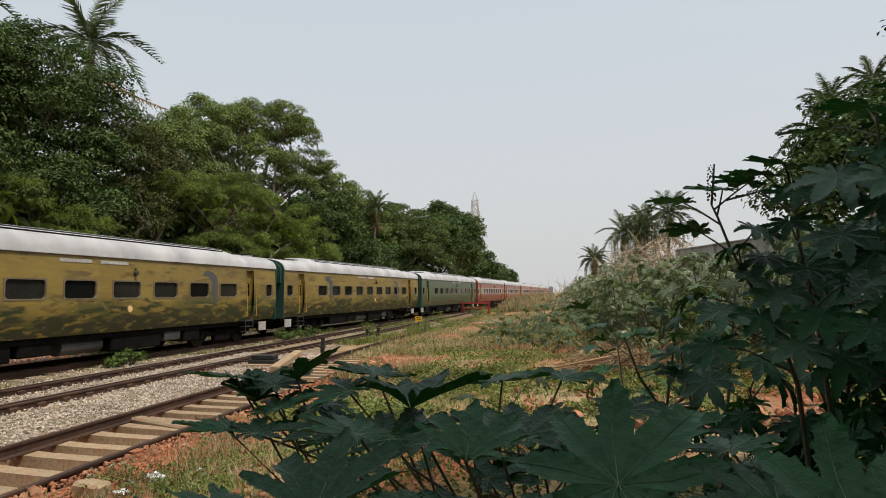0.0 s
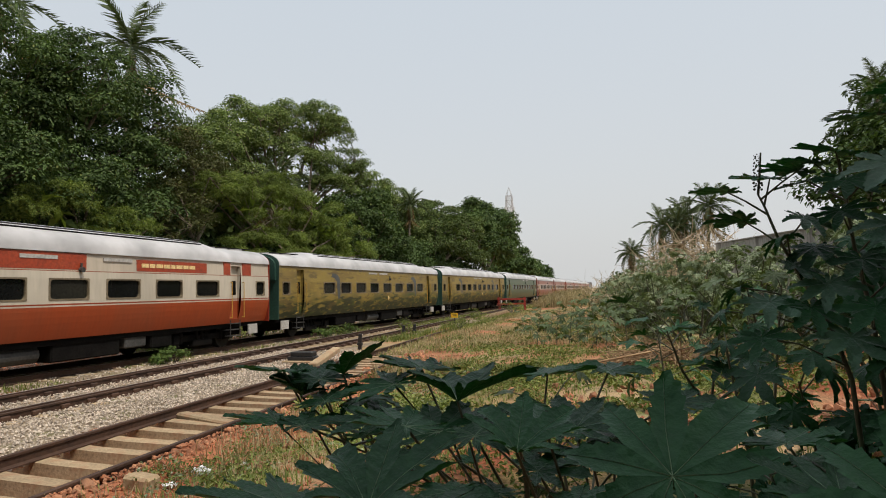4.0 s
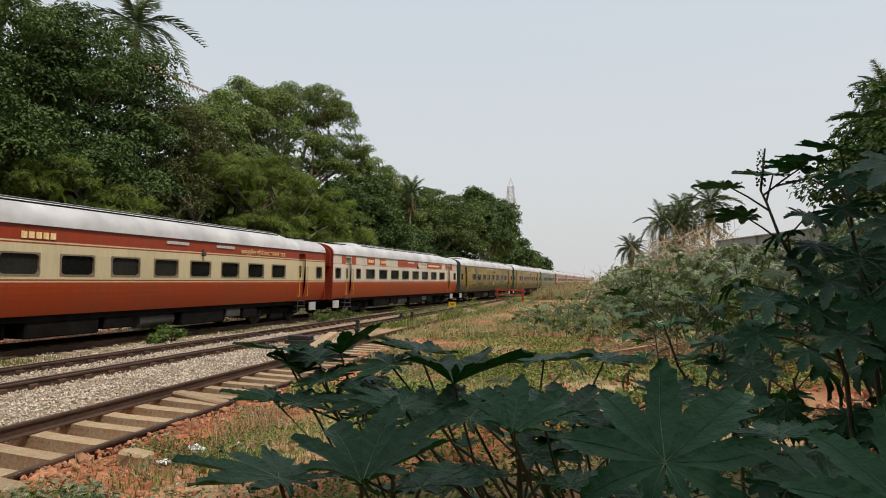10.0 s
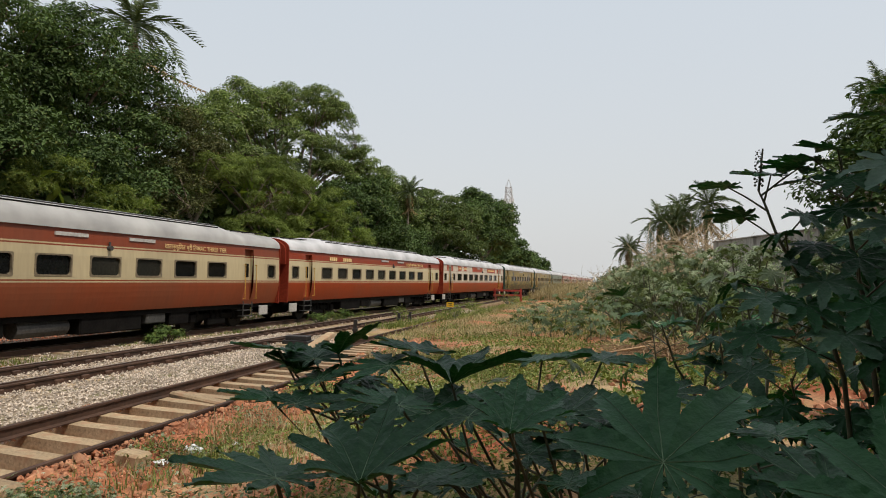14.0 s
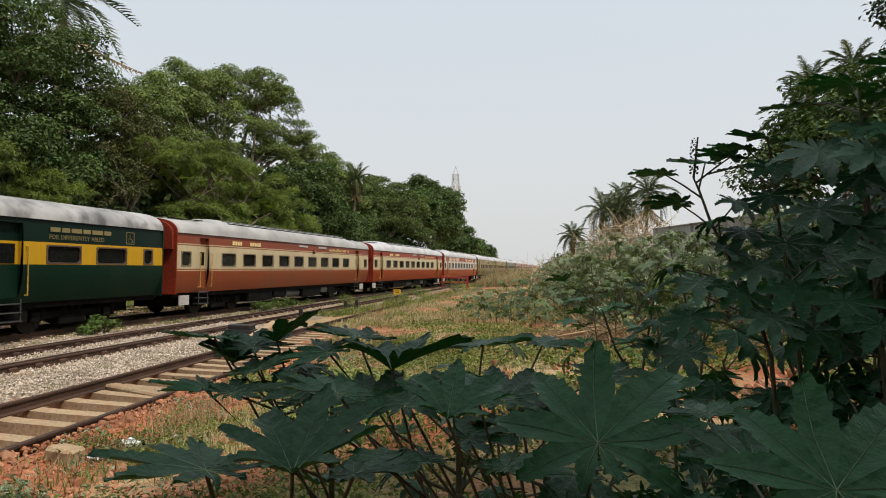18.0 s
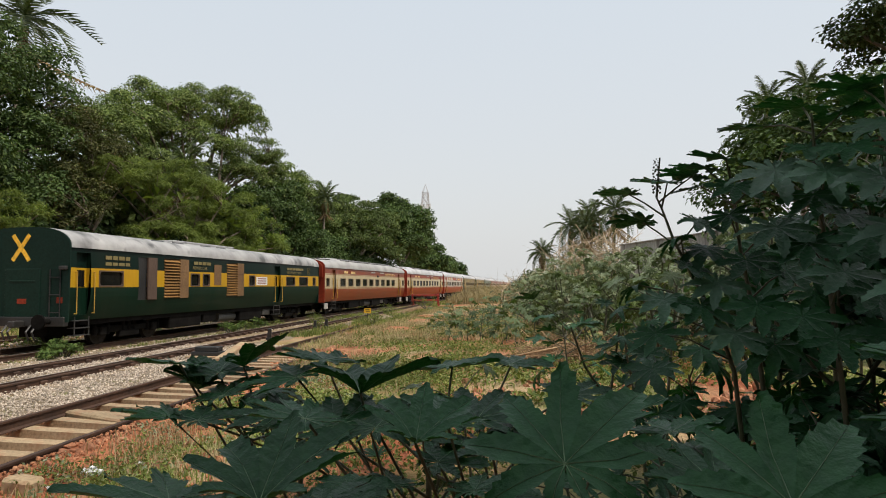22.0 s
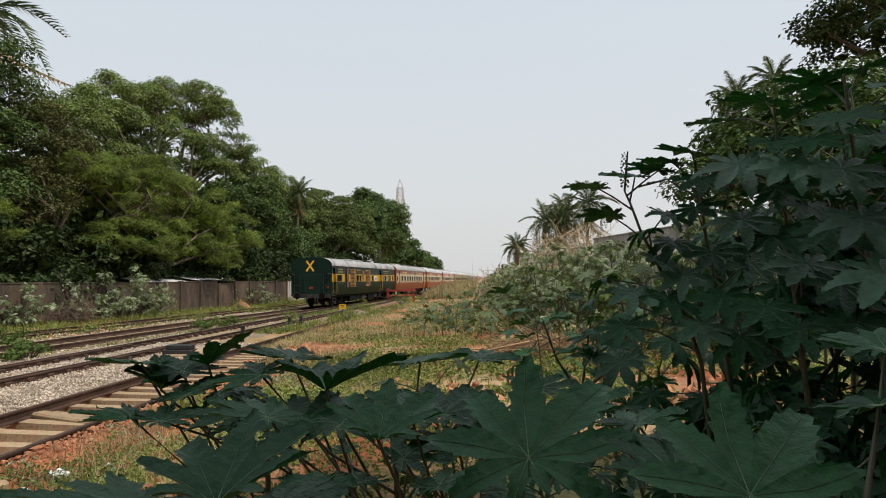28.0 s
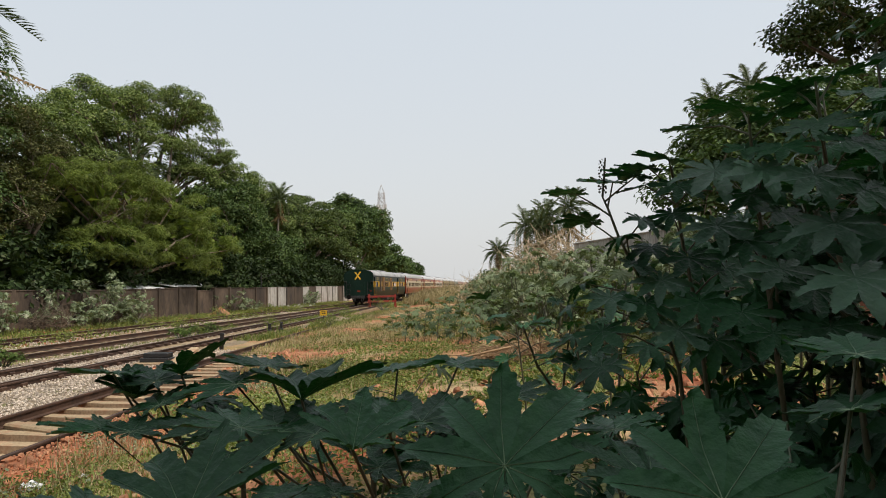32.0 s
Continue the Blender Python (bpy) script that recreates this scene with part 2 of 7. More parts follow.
M_TANK = surface("dull_tank_metal", (0.045, 0.044, 0.042), (0.085, 0.082, 0.078), 0.6, 0.2, spec=0.2)
M_WHITE = surface("white_board_paint", (0.60, 0.60, 0.60), (0.72, 0.72, 0.71), 0.6)
M_BOARD = surface("grey_board_paint", (0.34, 0.32, 0.30), (0.46, 0.44, 0.41), 0.6)
M_GLASS = surface("tinted_coach_glass", (0.006, 0.0065, 0.0065), (0.010, 0.010, 0.0095), 0.06, relief=0.0, spec=0.2)
M_GLASS_DUSTY = surface("dusty_coach_glass", (0.016, 0.016, 0.013), (0.028, 0.026, 0.02), 0.22, relief=0.0, spec=0.2)
M_RUBBER = surface("window_surround", (0.13, 0.10, 0.062), (0.21, 0.165, 0.10), 0.65)
M_YRAIL = surface("yellow_handrail_paint", (0.40, 0.225, 0.03), (0.48, 0.28, 0.045), 0.5)
M_LOUVRE = surface("brown_louvre", (0.20, 0.10, 0.025), (0.32, 0.16, 0.04), 0.6)
M_HATCH = surface("dusty_brown_panel", (0.13, 0.070, 0.028), (0.20, 0.11, 0.045), 0.65)
M_BROWN = surface("rusty_sliding_door", (0.06, 0.035, 0.025), (0.10, 0.06, 0.04), 0.65)
M_DIM = surface("dim_yellow_lettering", (0.17, 0.135, 0.05), (0.22, 0.175, 0.065), 0.6)
M_TREAD = surface("worn_step_treads", (0.035, 0.034, 0.033), (0.07, 0.068, 0.065), 0.6, spec=0.2)
M_LETTER = surface("faded_cream_lettering", (0.68, 0.48, 0.20), (0.75, 0.56, 0.28), 0.6)
M_MARK = surface("yellow_marking_paint", (0.78, 0.42, 0.02), (0.85, 0.5, 0.04), 0.5)
M_RAIL = surface("rusty_rail_steel", (0.035, 0.017, 0.010), (0.075, 0.036, 0.020), 0.75, 0.1, big=1.5)
M_RAILTOP = surface("worn_rail_head", (0.30, 0.26, 0.23), (0.42, 0.38, 0.34), 0.35, 0.6, big=2)
M_SLEEPER = surface("concrete_sleeper", (0.27, 0.19, 0.108), (0.37, 0.275, 0.165), 0.85, big=1.2, fine=22, relief=0.4, stain=(0.30, 0.18, 0.10), rand=0.15)
M_BALLAST = surface("granite_ballast", (0.36, 0.295, 0.23), (0.53, 0.445, 0.365), 0.85, big=1.0, fine=30, relief=0.6, island=0.45)
M_BED = surface("gravel_bed", (0.20, 0.15, 0.095), (0.34, 0.265, 0.185), 0.9, big=0.4, fine=34, relief=0.9, dist=0.05, stain=(0.16, 0.15, 0.06))
M_DIRTSTONE = surface("dusty_red_stones", (0.27, 0.100, 0.046), (0.40, 0.195, 0.105), 0.9, big=3, fine=20, island=0.35)
M_BUFFER = surface("red_painted_steel", (0.28, 0.02, 0.015), (0.36, 0.04, 0.025), 0.5, stain=(0.12, 0.05, 0.03))
M_SIGN = surface("yellow_sign_paint", (0.75, 0.42, 0.015), (0.82, 0.48, 0.03), 0.5)
M_BLACK = surface("black_iron", (0.012, 0.012, 0.013), (0.03, 0.028, 0.026), 0.45)
# Grime and stains, with tree shade mixed into the dark base colours.
M_WALL_SHADED = surface("grimy_shaded_wall", (0.032, 0.022, 0.015), (0.115, 0.080, 0.054), 0.9, big=0.5, fine=7, relief=0.35, stain=(0.045, 0.031, 0.023), stretch=(1, 1, 0.35))
M_WALL_GREY = surface("weathered_concrete_wall", (0.33, 0.31, 0.28), (0.46, 0.43, 0.39), 0.9, big=0.5, fine=9, relief=0.3, stain=(0.17, 0.15, 0.13), stretch=(1, 1, 0.3))
M_BRICK = surface("red_brick_wall", (0.26, 0.09, 0.05), (0.36, 0.14, 0.08), 0.9, big=1.4, fine=9)
M_RUST_SHEET = surface("rusty_roof_sheet", (0.10, 0.05, 0.035), (0.17, 0.09, 0.06), 0.7, big=0.8)
M_TOWER = surface("tower_steel", (0.34, 0.34, 0.35), (0.46, 0.45, 0.45), 0.6)
M_TOWER_RED = surface("tower_red_paint", (0.42, 0.16, 0.12), (0.48, 0.2, 0.15), 0.6)
M_BARK = surface("brown_bark", (0.10, 0.075, 0.05), (0.20, 0.16, 0.12), 0.9, big=1.5, fine=12, relief=0.7, stretch=(1, 1, 0.25))
M_PALMBARK = surface("palm_bark", (0.20, 0.16, 0.12), (0.30, 0.25, 0.20), 0.9, big=2, fine=10, stretch=(1, 1, 3))
M_DRY = surface("dry_twigs", (0.36, 0.27, 0.165), (0.52, 0.42, 0.28), 0.85, big=1.5, island=0.3)
M_TWIG = surface("brown_dead_twigs", (0.20, 0.115, 0.06), (0.36, 0.24, 0.13), 0.85, big=1.5, island=0.3)
M_STALK = surface("castor_stalk", (0.050, 0.066, 0.030), (0.092, 0.078, 0.047), 0.5, big=3)
L_DARK = leaf_mat("dark_tree_leaves", (0.029, 0.051, 0.018), (0.082, 0.126, 0.041), (0.16, 0.19, 0.062))
# Darker leaf colours stand in for the shade under the trees.
L_UNDER_SHADE = leaf_mat("shaded_undergrowth_leaves", (0.015, 0.028, 0.011), (0.040, 0.064, 0.022), (0.08, 0.10, 0.035))
L_MID = leaf_mat("tree_leaves", (0.040, 0.062, 0.020), (0.100, 0.135, 0.043), (0.15, 0.155, 0.052))
L_RAIN = leaf_mat("rain_tree_leaves", (0.042, 0.070, 0.022), (0.172, 0.222, 0.070), (0.30, 0.33, 0.12), vary=0.30)
L_OLIVE = leaf_mat("olive_leaves", (0.045, 0.052, 0.020), (0.105, 0.112, 0.043), (0.19, 0.14, 0.06))
L_FEATHER = leaf_mat("feathery_leaves", (0.045, 0.070, 0.018), (0.145, 0.185, 0.042), (0.23, 0.24, 0.06), through=0.3)
L_PALM = leaf_mat("palm_fronds", (0.045, 0.066, 0.028), (0.105, 0.135, 0.06), (0.22, 0.20, 0.09), rough=0.36)
L_PALMDRY = leaf_mat("dry_palm_fronds", (0.16, 0.10, 0.05), (0.26, 0.18, 0.09), (0.33, 0.24, 0.13))
L_SCRUB = leaf_mat("scrub_leaves", (0.075, 0.105, 0.05), (0.23, 0.27, 0.165), (0.46, 0.47, 0.36), rough=0.38)
L_GRASS = leaf_mat("green_weeds", (0.070, 0.098, 0.026), (0.175, 0.205, 0.058), (0.32, 0.30, 0.11))
L_WEED = leaf_mat("leafy_weeds", (0.040, 0.072, 0.020), (0.100, 0.150, 0.040), (0.17, 0.20, 0.06))
L_STRAW = leaf_mat("dry_grass", (0.21, 0.165, 0.09), (0.35, 0.28, 0.165), (0.47, 0.39, 0.25), rough=0.7)
L_RUSSET = leaf_mat("tree_leaves_with_russet_tips", (0.024, 0.040, 0.013), (0.056, 0.082, 0.025), (0.14, 0.105, 0.04))


def castor_leaf_mat(name, a, b, through=0.24, spec=0.45):
    m, nn, ll, bs = nodes_of(name)
    ri = nn.new("ShaderNodeObjectInfo").outputs["Random"]
    n1, n2 = noise_node(nn, ll, 6, 4), noise_node(nn, ll, 9, 4)
    col = mix(nn, ll, ramp(nn, ll, n1, [(0.3, (0, 0, 0)), (0.7, (1, 1, 1))]), a, b)
    col = mix(nn, ll, 1.0, col, ramp(nn, ll, ri, [(0, (0.62, 0.66, 0.62)), (1, (1.35, 1.32, 1.25))]), "MULTIPLY")
    ll.new(col, bs.inputs["Base Color"])
    bs.inputs["Roughness"].default_value = 0.43
    bs.inputs["Specular IOR Level"].default_value = spec
    bump(nn, ll, bs, n2, 0.45, 0.02)
    tr = nn.new("ShaderNodeBsdfTranslucent")
    ll.new(mix(nn, ll, 1.0, col, (1.4, 1.8, 0.5), "MULTIPLY"), tr.inputs["Color"])
    mx = nn.new("ShaderNodeMixShader")
    mx.inputs[0].default_value = through
    ll.new(bs.outputs[0], mx.inputs[1])
    ll.new(tr.outputs[0], mx.inputs[2])
    ll.new(mx.outputs[0], nn["Material Output"].inputs["Surface"])
    return m


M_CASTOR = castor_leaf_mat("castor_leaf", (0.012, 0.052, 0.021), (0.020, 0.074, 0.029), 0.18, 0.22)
# Paler copy: sky sheen on upturned leaves put into the base colour.
M_CASTOR_SKYLIT = castor_leaf_mat("castor_leaf_skylit", (0.034, 0.088, 0.050), (0.048, 0.112, 0.064), 0.16, 0.42)
# Lighter copy of castor_leaf, sunlight put into its colour for plants in the open.
M_CASTOR_LIT = castor_leaf_mat("castor_leaf_sunlit", (0.062, 0.092, 0.040), (0.100, 0.132, 0.062), 0.2, 0.22)
M_VEIN = surface("pale_leaf_veins", (0.15, 0.23, 0.13), (0.20, 0.28, 0.16), 0.5, relief=0.0)


def ground_mat():
    m, nn, ll, bs = nodes_of("red_soil_and_grass")
    soil = mix(nn, ll, ramp(nn, ll, noise_node(nn, ll, 0.7, 6), [(0.35, (0, 0, 0)), (0.65, (1, 1, 1))]), (0.28, 0.080, 0.030), (0.41, 0.155, 0.068))
    dry = mix(nn, ll, ramp(nn, ll, noise_node(nn, ll, 1.5, 6), [(0.35, (0, 0, 0)), (0.65, (1, 1, 1))]), (0.30, 0.22, 0.11), (0.42, 0.33, 0.18))
    grn = mix(nn, ll, ramp(nn, ll, noise_node(nn, ll, 2.5, 6), [(0.35, (0, 0, 0)), (0.65, (1, 1, 1))]), (0.13, 0.145, 0.045), (0.27, 0.25, 0.09))
    col = mix(nn, ll, ramp(nn, ll, noise_node(nn, ll, 0.16, 6), [(0.45, (0, 0, 0)), (0.57, (1, 1, 1))]), soil, dry)
    col = mix(nn, ll, ramp(nn, ll, noise_node(nn, ll, 0.27, 7), [(0.48, (0, 0, 0)), (0.59, (1, 1, 1))]), col, grn)
    sep = nn.new("ShaderNodeSeparateXYZ")
    ll.new(nn.new("ShaderNodeTexCoord").outputs["Object"], sep.inputs[0])
    off = nn.new("ShaderNodeMath")
    off.operation = "MULTIPLY_ADD"
    off.inputs[1].default_value = 0.115
    ll.new(sep.outputs["Y"], off.inputs[0])
    ll.new(sep.outputs["X"], off.inputs[2])
    wob = nn.new("ShaderNodeMath")
    wob.operation = "MULTIPLY_ADD"
    wob.inputs[1].default_value = 2.6
    ll.new(noise_node(nn, ll, 0.55, 6), wob.inputs[0])
    ll.new(off.outputs[0], wob.inputs[2])
    bare = nn.new("ShaderNodeMapRange")
    bare.inputs["From Min"].default_value, bare.inputs["From Max"].default_value = -2.9, -2.3
    bare.inputs["To Min"].default_value, bare.inputs["To Max"].default_value = 1.0, 0.0
    ll.new(wob.outputs[0], bare.inputs["Value"])
    dug = nn.new("ShaderNodeMapRange")
    dug.inputs["From Min"].default_value, dug.inputs["From Max"].default_value = 16.0, 25.0
    dug.inputs["To Min"].default_value, dug.inputs["To Max"].default_value = 1.0, 0.15
    ll.new(sep.outputs["Y"], dug.inputs["Value"])
    both = nn.new("ShaderNodeMath")
    both.operation = "MULTIPLY"
    ll.new(bare.outputs[0], both.inputs[0])
    ll.new(dug.outputs[0], both.inputs[1])
    col = mix(nn, ll, both.outputs[0], col, soil)
    fine = noise_node(nn, ll, 18, 8)
    col = mix(nn, ll, 1.0, col, ramp(nn, ll, fine, [(0.3, (0.65,) * 3), (0.7, (1.25,) * 3)]), "MULTIPLY")
    ll.new(col, bs.inputs["Base Color"])
    bs.inputs["Roughness"].default_value = 0.95
    bump(nn, ll, bs, fine, 0.8, 0.06)
    return m


M_GROUND = ground_mat()


# ---- building helpers ----
def link(name, bm, material, parent=None, label="", smooth=False):
    me = bpy.data.meshes.new(name)
    bmesh.ops.recalc_face_normals(bm, faces=bm.faces)
    bm.to_mesh(me)
    bm.free()
    for mt in (material if isinstance(material, (list, tuple)) else [material]):
        me.materials.append(mt)
    if smooth:
        for f in me.polygons:
            f.use_smooth = True
    ob = new(name, me)
    if parent:
        ob.parent = parent
    if label:
        ob["label"] = label
    return ob


def part(name, bm, material, parent, label="", smooth=False):
    return link(name, bm, material, parent, label, smooth)


def mesh_of(name, verts, faces, material, parent=None, label="", smooth=False):
    me = bpy.data.meshes.new(name)
    me.from_pydata(verts if isinstance(verts, list) else verts.tolist(), [], faces if isinstance(faces, list) else faces.tolist())
    me.materials.append(material)
    if smooth:
        me.polygons.foreach_set("use_smooth", [True] * len(me.polygons))
    me.update()
    ob = new(name, me)
    if parent:
        ob.parent = parent
    if label:
        ob["label"] = label
    return ob


def box(bm, x0, x1, y0, y1, z0, z1, bevel=0.0):
    r = bmesh.ops.create_cube(bm, size=1.0, matrix=Matrix.Translation(((x0 + x1) / 2, (y0 + y1) / 2, (z0 + z1) / 2)) @ Matrix.Diagonal((abs(x1 - x0), abs(y1 - y0), abs(z1 - z0), 1)))
    if bevel:
        es = list({e for v in r["verts"] for e in v.link_edges})
        bmesh.ops.bevel(bm, geom=es, offset=bevel, segments=1, affect="EDGES")
    return r["verts"]


def rod(bm, a, b, r0, r1=None, n=8):
    a, b = Vector(a), Vector(b)
    d = b - a
    if d.length < 1e-5:
        return
    m = Matrix.Translation((a + b) / 2) @ d.to_track_quat("Z", "Y").to_matrix().to_4x4()
    bmesh.ops.create_cone(bm, cap_ends=True, segments=n, radius1=r0, radius2=r0 if r1 is None else r1, depth=d.length, matrix=m)


def thing(name, label, category, group="", m=None):
    e = new(name)
    e.empty_display_size = 0.3
    if m is not None:
        e.matrix_basis = m
    return tagged(e, label, category, group)


def tube(points, radii, n=7):
    """Verts and faces of a tapered tube along points."""
    vs, fs = [], []
    pts = [Vector(p) for p in points]
    for i, p in enumerate(pts):
        d = (pts[min(i + 1, len(pts) - 1)] - pts[max(i - 1, 0)]).normalized()
        u = d.orthogonal().normalized()
        v = d.cross(u)
        for k in range(n):
            a = 2 * math.pi * k / n
            vs.append(tuple(p + (u * math.cos(a) + v * math.sin(a)) * radii[i]))
    for i in range(len(pts) - 1):
        for k in range(n):
            fs.append((i * n + k, i * n + (k + 1) % n, (i + 1) * n + (k + 1) % n, (i + 1) * n + k))
    return vs, fs


def join(groups):
    vs, fs = [], []
    for v, f in groups:
        o = len(vs)
        vs.extend(v)
        fs.extend(tuple(i + o for i in q) for q in f)
    return vs, fs


# ---- ground ----
def smooth(a, b, v):
    u = min(1.0, max(0.0, (v - a) / (b - a)))
    return u * u * (3 - 2 * u)


def siding_x(y):
    return -6.15 - 0.115 * y


def siding_z(y):
    return 0.22 - 0.0085 * (y - 7.0)


def mid_x(y):
    if y < 60:
        return -11.45 - 0.062 * y
    u = smooth(60, 96, y)
    return (1 - u) * (-11.45 - 0.062 * y) + u * line_x(y)


def line_x(y):
    """Centre of the main line: slanted nearby, straight, then easing to the left far ahead."""
    if y < 60:
        # The near slant is shaped to fit the camera's view of the coaches.
        return -17.06 + 0.036 * (0.5 * (30.5 - y) + 0.5 * math.hypot(30.5 - y, 2.5))
    if y < 100:
        return -17.06 - 0.476 * (y - 60) ** 2 / 1000
    return -17.06 - 0.7616 - 0.03808 * (y - 100)


def ground_z(x, y):
    z = -0.06
    edge = siding_x(max(-10, min(y, 60))) + 1.2
    d = x - siding_x(y)
    z += (0.12 + 0.45 * smooth(0, 5.0, x - edge)) * smooth(-0.6, 0.6, x - edge) * (1 - 0.75 * smooth(14, 40, y))
    if -1.4 < d < 3.5 and y < 67:
        near = siding_z(y) - 0.42 + 0.28 * smooth(14, 25, y) + (0.35 - 0.11 * smooth(15, 27, y)) * smooth(0.80, 0.94, d)
        k = smooth(-1.4, -0.9, d) * (1 - smooth(1.2, 3.5, d))
        z += (near - z) * k
    z += 0.85 * smooth(66, 84, y) * smooth(-15.2 - 0.02 * max(0, y - 60), -11.5 - 0.02 * max(0, y - 60), x) * (1 - smooth(220, 320, y))
    z += 0.5 * smooth(3, 14, x) * (1 - smooth(150, 300, y))
    z += 0.05 * noise.noise(Vector((x * 0.5, y * 0.5, 0))) + 0.03 * noise.noise(Vector((x * 1.7, y * 1.7, 3)))
    return z


def spread(lo, hi, step, far):
    c = list(np.arange(lo, hi + 1e-6, step))
    k, d = step * 1.5, []
    v = hi
    while v < far:
        v += k
        k *= 1.45
        d.append(v)
    k, e = step * 1.5, []
    v = lo
    while v > -far:
        v -= k
        k *= 1.45
        e.append(v)
    return e[::-1] + c + d


def ground():
    xs, ys = spread(-30, 12, 0.3, 3200), spread(-4, 72, 0.5, 3200)
    vs = [(x, y, ground_z(x, y)) for y in ys for x in xs]
    w = len(xs)
    fs = [(j * w + i, j * w + i + 1, (j + 1) * w + i + 1, (j + 1) * w + i) for j in range(len(ys) - 1) for i in range(w - 1)]
    ob = mesh_of("ground", vs, fs, M_GROUND, smooth=True)
    tagged(ob, "red laterite soil with patches of dry and green grass", "ground", kind="structure")


ground()


# ---- tracks ----
RAILP = [(-0.07, -0.17), (0.07, -0.17), (0.07, -0.155), (0.012, -0.135), (0.012, -0.045), (0.035, -0.035), (0.035, -0.006), (0.026, 0.0), (-0.026, 0.0), (-0.035, -0.006), (-0.035, -0.035), (-0.012, -0.045), (-0.012, -0.135), (-0.07, -0.155)]


def rail(name, fx, fz, off, ys, parent, mats):
    vs, fs, n = [], [], len(RAILP)
    for y in ys:
        s = (fx(y + 0.5) - fx(y - 0.5))
        c = 1 / math.hypot(1, s)
        for a, b in RAILP:
            vs.append((fx(y) + (off + a) * c, y - (off + a) * s * c, fz(y) + b))
    for j in range(len(ys) - 1):
        for k in range(n):
            fs.append((j * n + k, j * n + (k + 1) % n, (j + 1) * n + (k + 1) % n, (j + 1) * n + k))
    ob = mesh_of(name, vs, fs, mats[0], parent)
    ob.data.materials.append(mats[1])
    for p in ob.data.polygons:
        if p.index % n == 7:
            p.material_index = 1
    return ob


def sleeper_mesh(half=1.37, w=0.15, h=0.30):
    bm = bmesh.new()
    prof = [(-half, 0.0), (-0.95, 0.0), (-0.5, -0.012), (0.5, -0.012), (0.95, 0.0), (half, 0.0)]
    rows = []
    for x, z in prof:
        rows.append([bm.verts.new((x, y, zz)) for y, zz in ((-w, -h), (-w * 0.82, z), (w * 0.82, z), (w, -h))])
    for a, b in zip(rows, rows[1:]):
        for k in range(3):
            bm.faces.new((a[k], a[k + 1], b[k + 1], b[k]))
    bm.faces.new(rows[0])
    bm.faces.new(rows[-1][::-1])
    bmesh.ops.recalc_face_normals(bm, faces=bm.faces)
    me = bpy.data.meshes.new("sleeper")
    bm.to_mesh(me)
    bm.free()
    me.materials.append(M_SLEEPER)
    return me


SLEEPER = sleeper_mesh()


def bed(name, fx, fz, y0, y1, half, label, parent):
    """Ballast shoulder under a track."""
    prof = [(-half - 0.7, -0.42), (-half, -0.19), (-0.5, -0.20), (0.5, -0.20), (half, -0.19), (half + 0.7, -0.42)]
    ys = list(np.arange(y0, y1 + 0.01, 1.0))
    vs = [(fx(y) + a + 0.05 * noise.noise(Vector((a, y * 0.7, 1))), y, fz(y) + b + 0.03 * noise.noise(Vector((a * 2, y, 5)))) for y in ys for a, b in prof]
    n = len(prof)
    fs = [(j * n + k, j * n + k + 1, (j + 1) * n + k + 1, (j + 1) * n + k) for j in range(len(ys) - 1) for k in range(n - 1)]
    return mesh_of(name, vs, fs, M_BED, parent, label, smooth=True)


def track(name, label, fx, fz, y0, y1, mats, sleepers=(0, 1), bare=False, rng=random.Random(5)):
    t = thing(name, label, "railway track")
    t["kind"] = "structure"
    ys = list(np.arange(y0, y1 + 0.01, 2.0))
    for off in (-0.873, 0.873):
        rail("rail", fx, fz, off, ys, t, mats)
    if not bare:
        bed("ballast_bed", fx, fz, y0, min(y1, 46) if name == "middle_track" else y1, 1.75, "", t)
    y = sleepers[0]
    while y < sleepers[1]:
        s = new("sleeper", SLEEPER)
        s.parent = t
        j = (rng.uniform(-0.05, 0.05), rng.uniform(-0.06, 0.06), rng.uniform(-1, 1)) if bare else (rng.uniform(-0.03, 0.03), 0, 0)
        slope = math.degrees(math.atan(fx(y + 0.5) - fx(y - 0.5)))
        s.matrix_basis = pose(fx(y) + j[0], y + j[1], fz(y) - 0.172, 0, 0, -3 + j[2] * 2.5 if bare else -slope)
        y += 0.65 if not bare else 0.67
    return t


MAIN_Z = lambda y: 0.18
FAR_Z = lambda y: 0.10
track("main_track", "broad-gauge main line on pale ballast under the train", line_x, MAIN_Z, -60, 420, (M_RAIL, M_RAILTOP), (2, 100))
track("middle_track", "rusty second track joining the main line ahead", mid_x, MAIN_Z, -40, 96, (M_RAIL, M_RAILTOP), (0, 90))
track("far_track", "overgrown track beside the compound wall", lambda y: -22.0, FAR_Z, -30, 110, (M_RAIL, M_RAILTOP), (8, 80))
track("siding_track", "rusty half-dug siding on bare concrete sleepers", siding_x, siding_z, -20, 65, (M_RAIL, M_RAIL), (1.82, 64), bare=True)


def switch_rails():
    """Rails of the turnout lying close beside the second track's own."""
    t = bpy.data.objects["middle_track"]
    ys = list(np.arange(-20, 21.1, 2.0))
    for off in (-0.72, 1.03):
        rail("switch_rail", mid_x, lambda y: 0.165, off, ys, t, (M_RAIL, M_RAIL))


switch_rails()


def rail_clips():
    """Dark iron chairs that hold the second track's rails on each sleeper."""
    bm = bmesh.new()
    for off in (-0.873, 0.873):
        for d in (-0.15, 0.15):
            box(bm, off + d - 0.08, off + d + 0.08, -0.10, 0.10, 0.0, 0.10, 0.02)
    me = bpy.data.meshes.new("rail_chair")
    bm.to_mesh(me)
    bm.free()
    me.materials.append(M_RAIL)
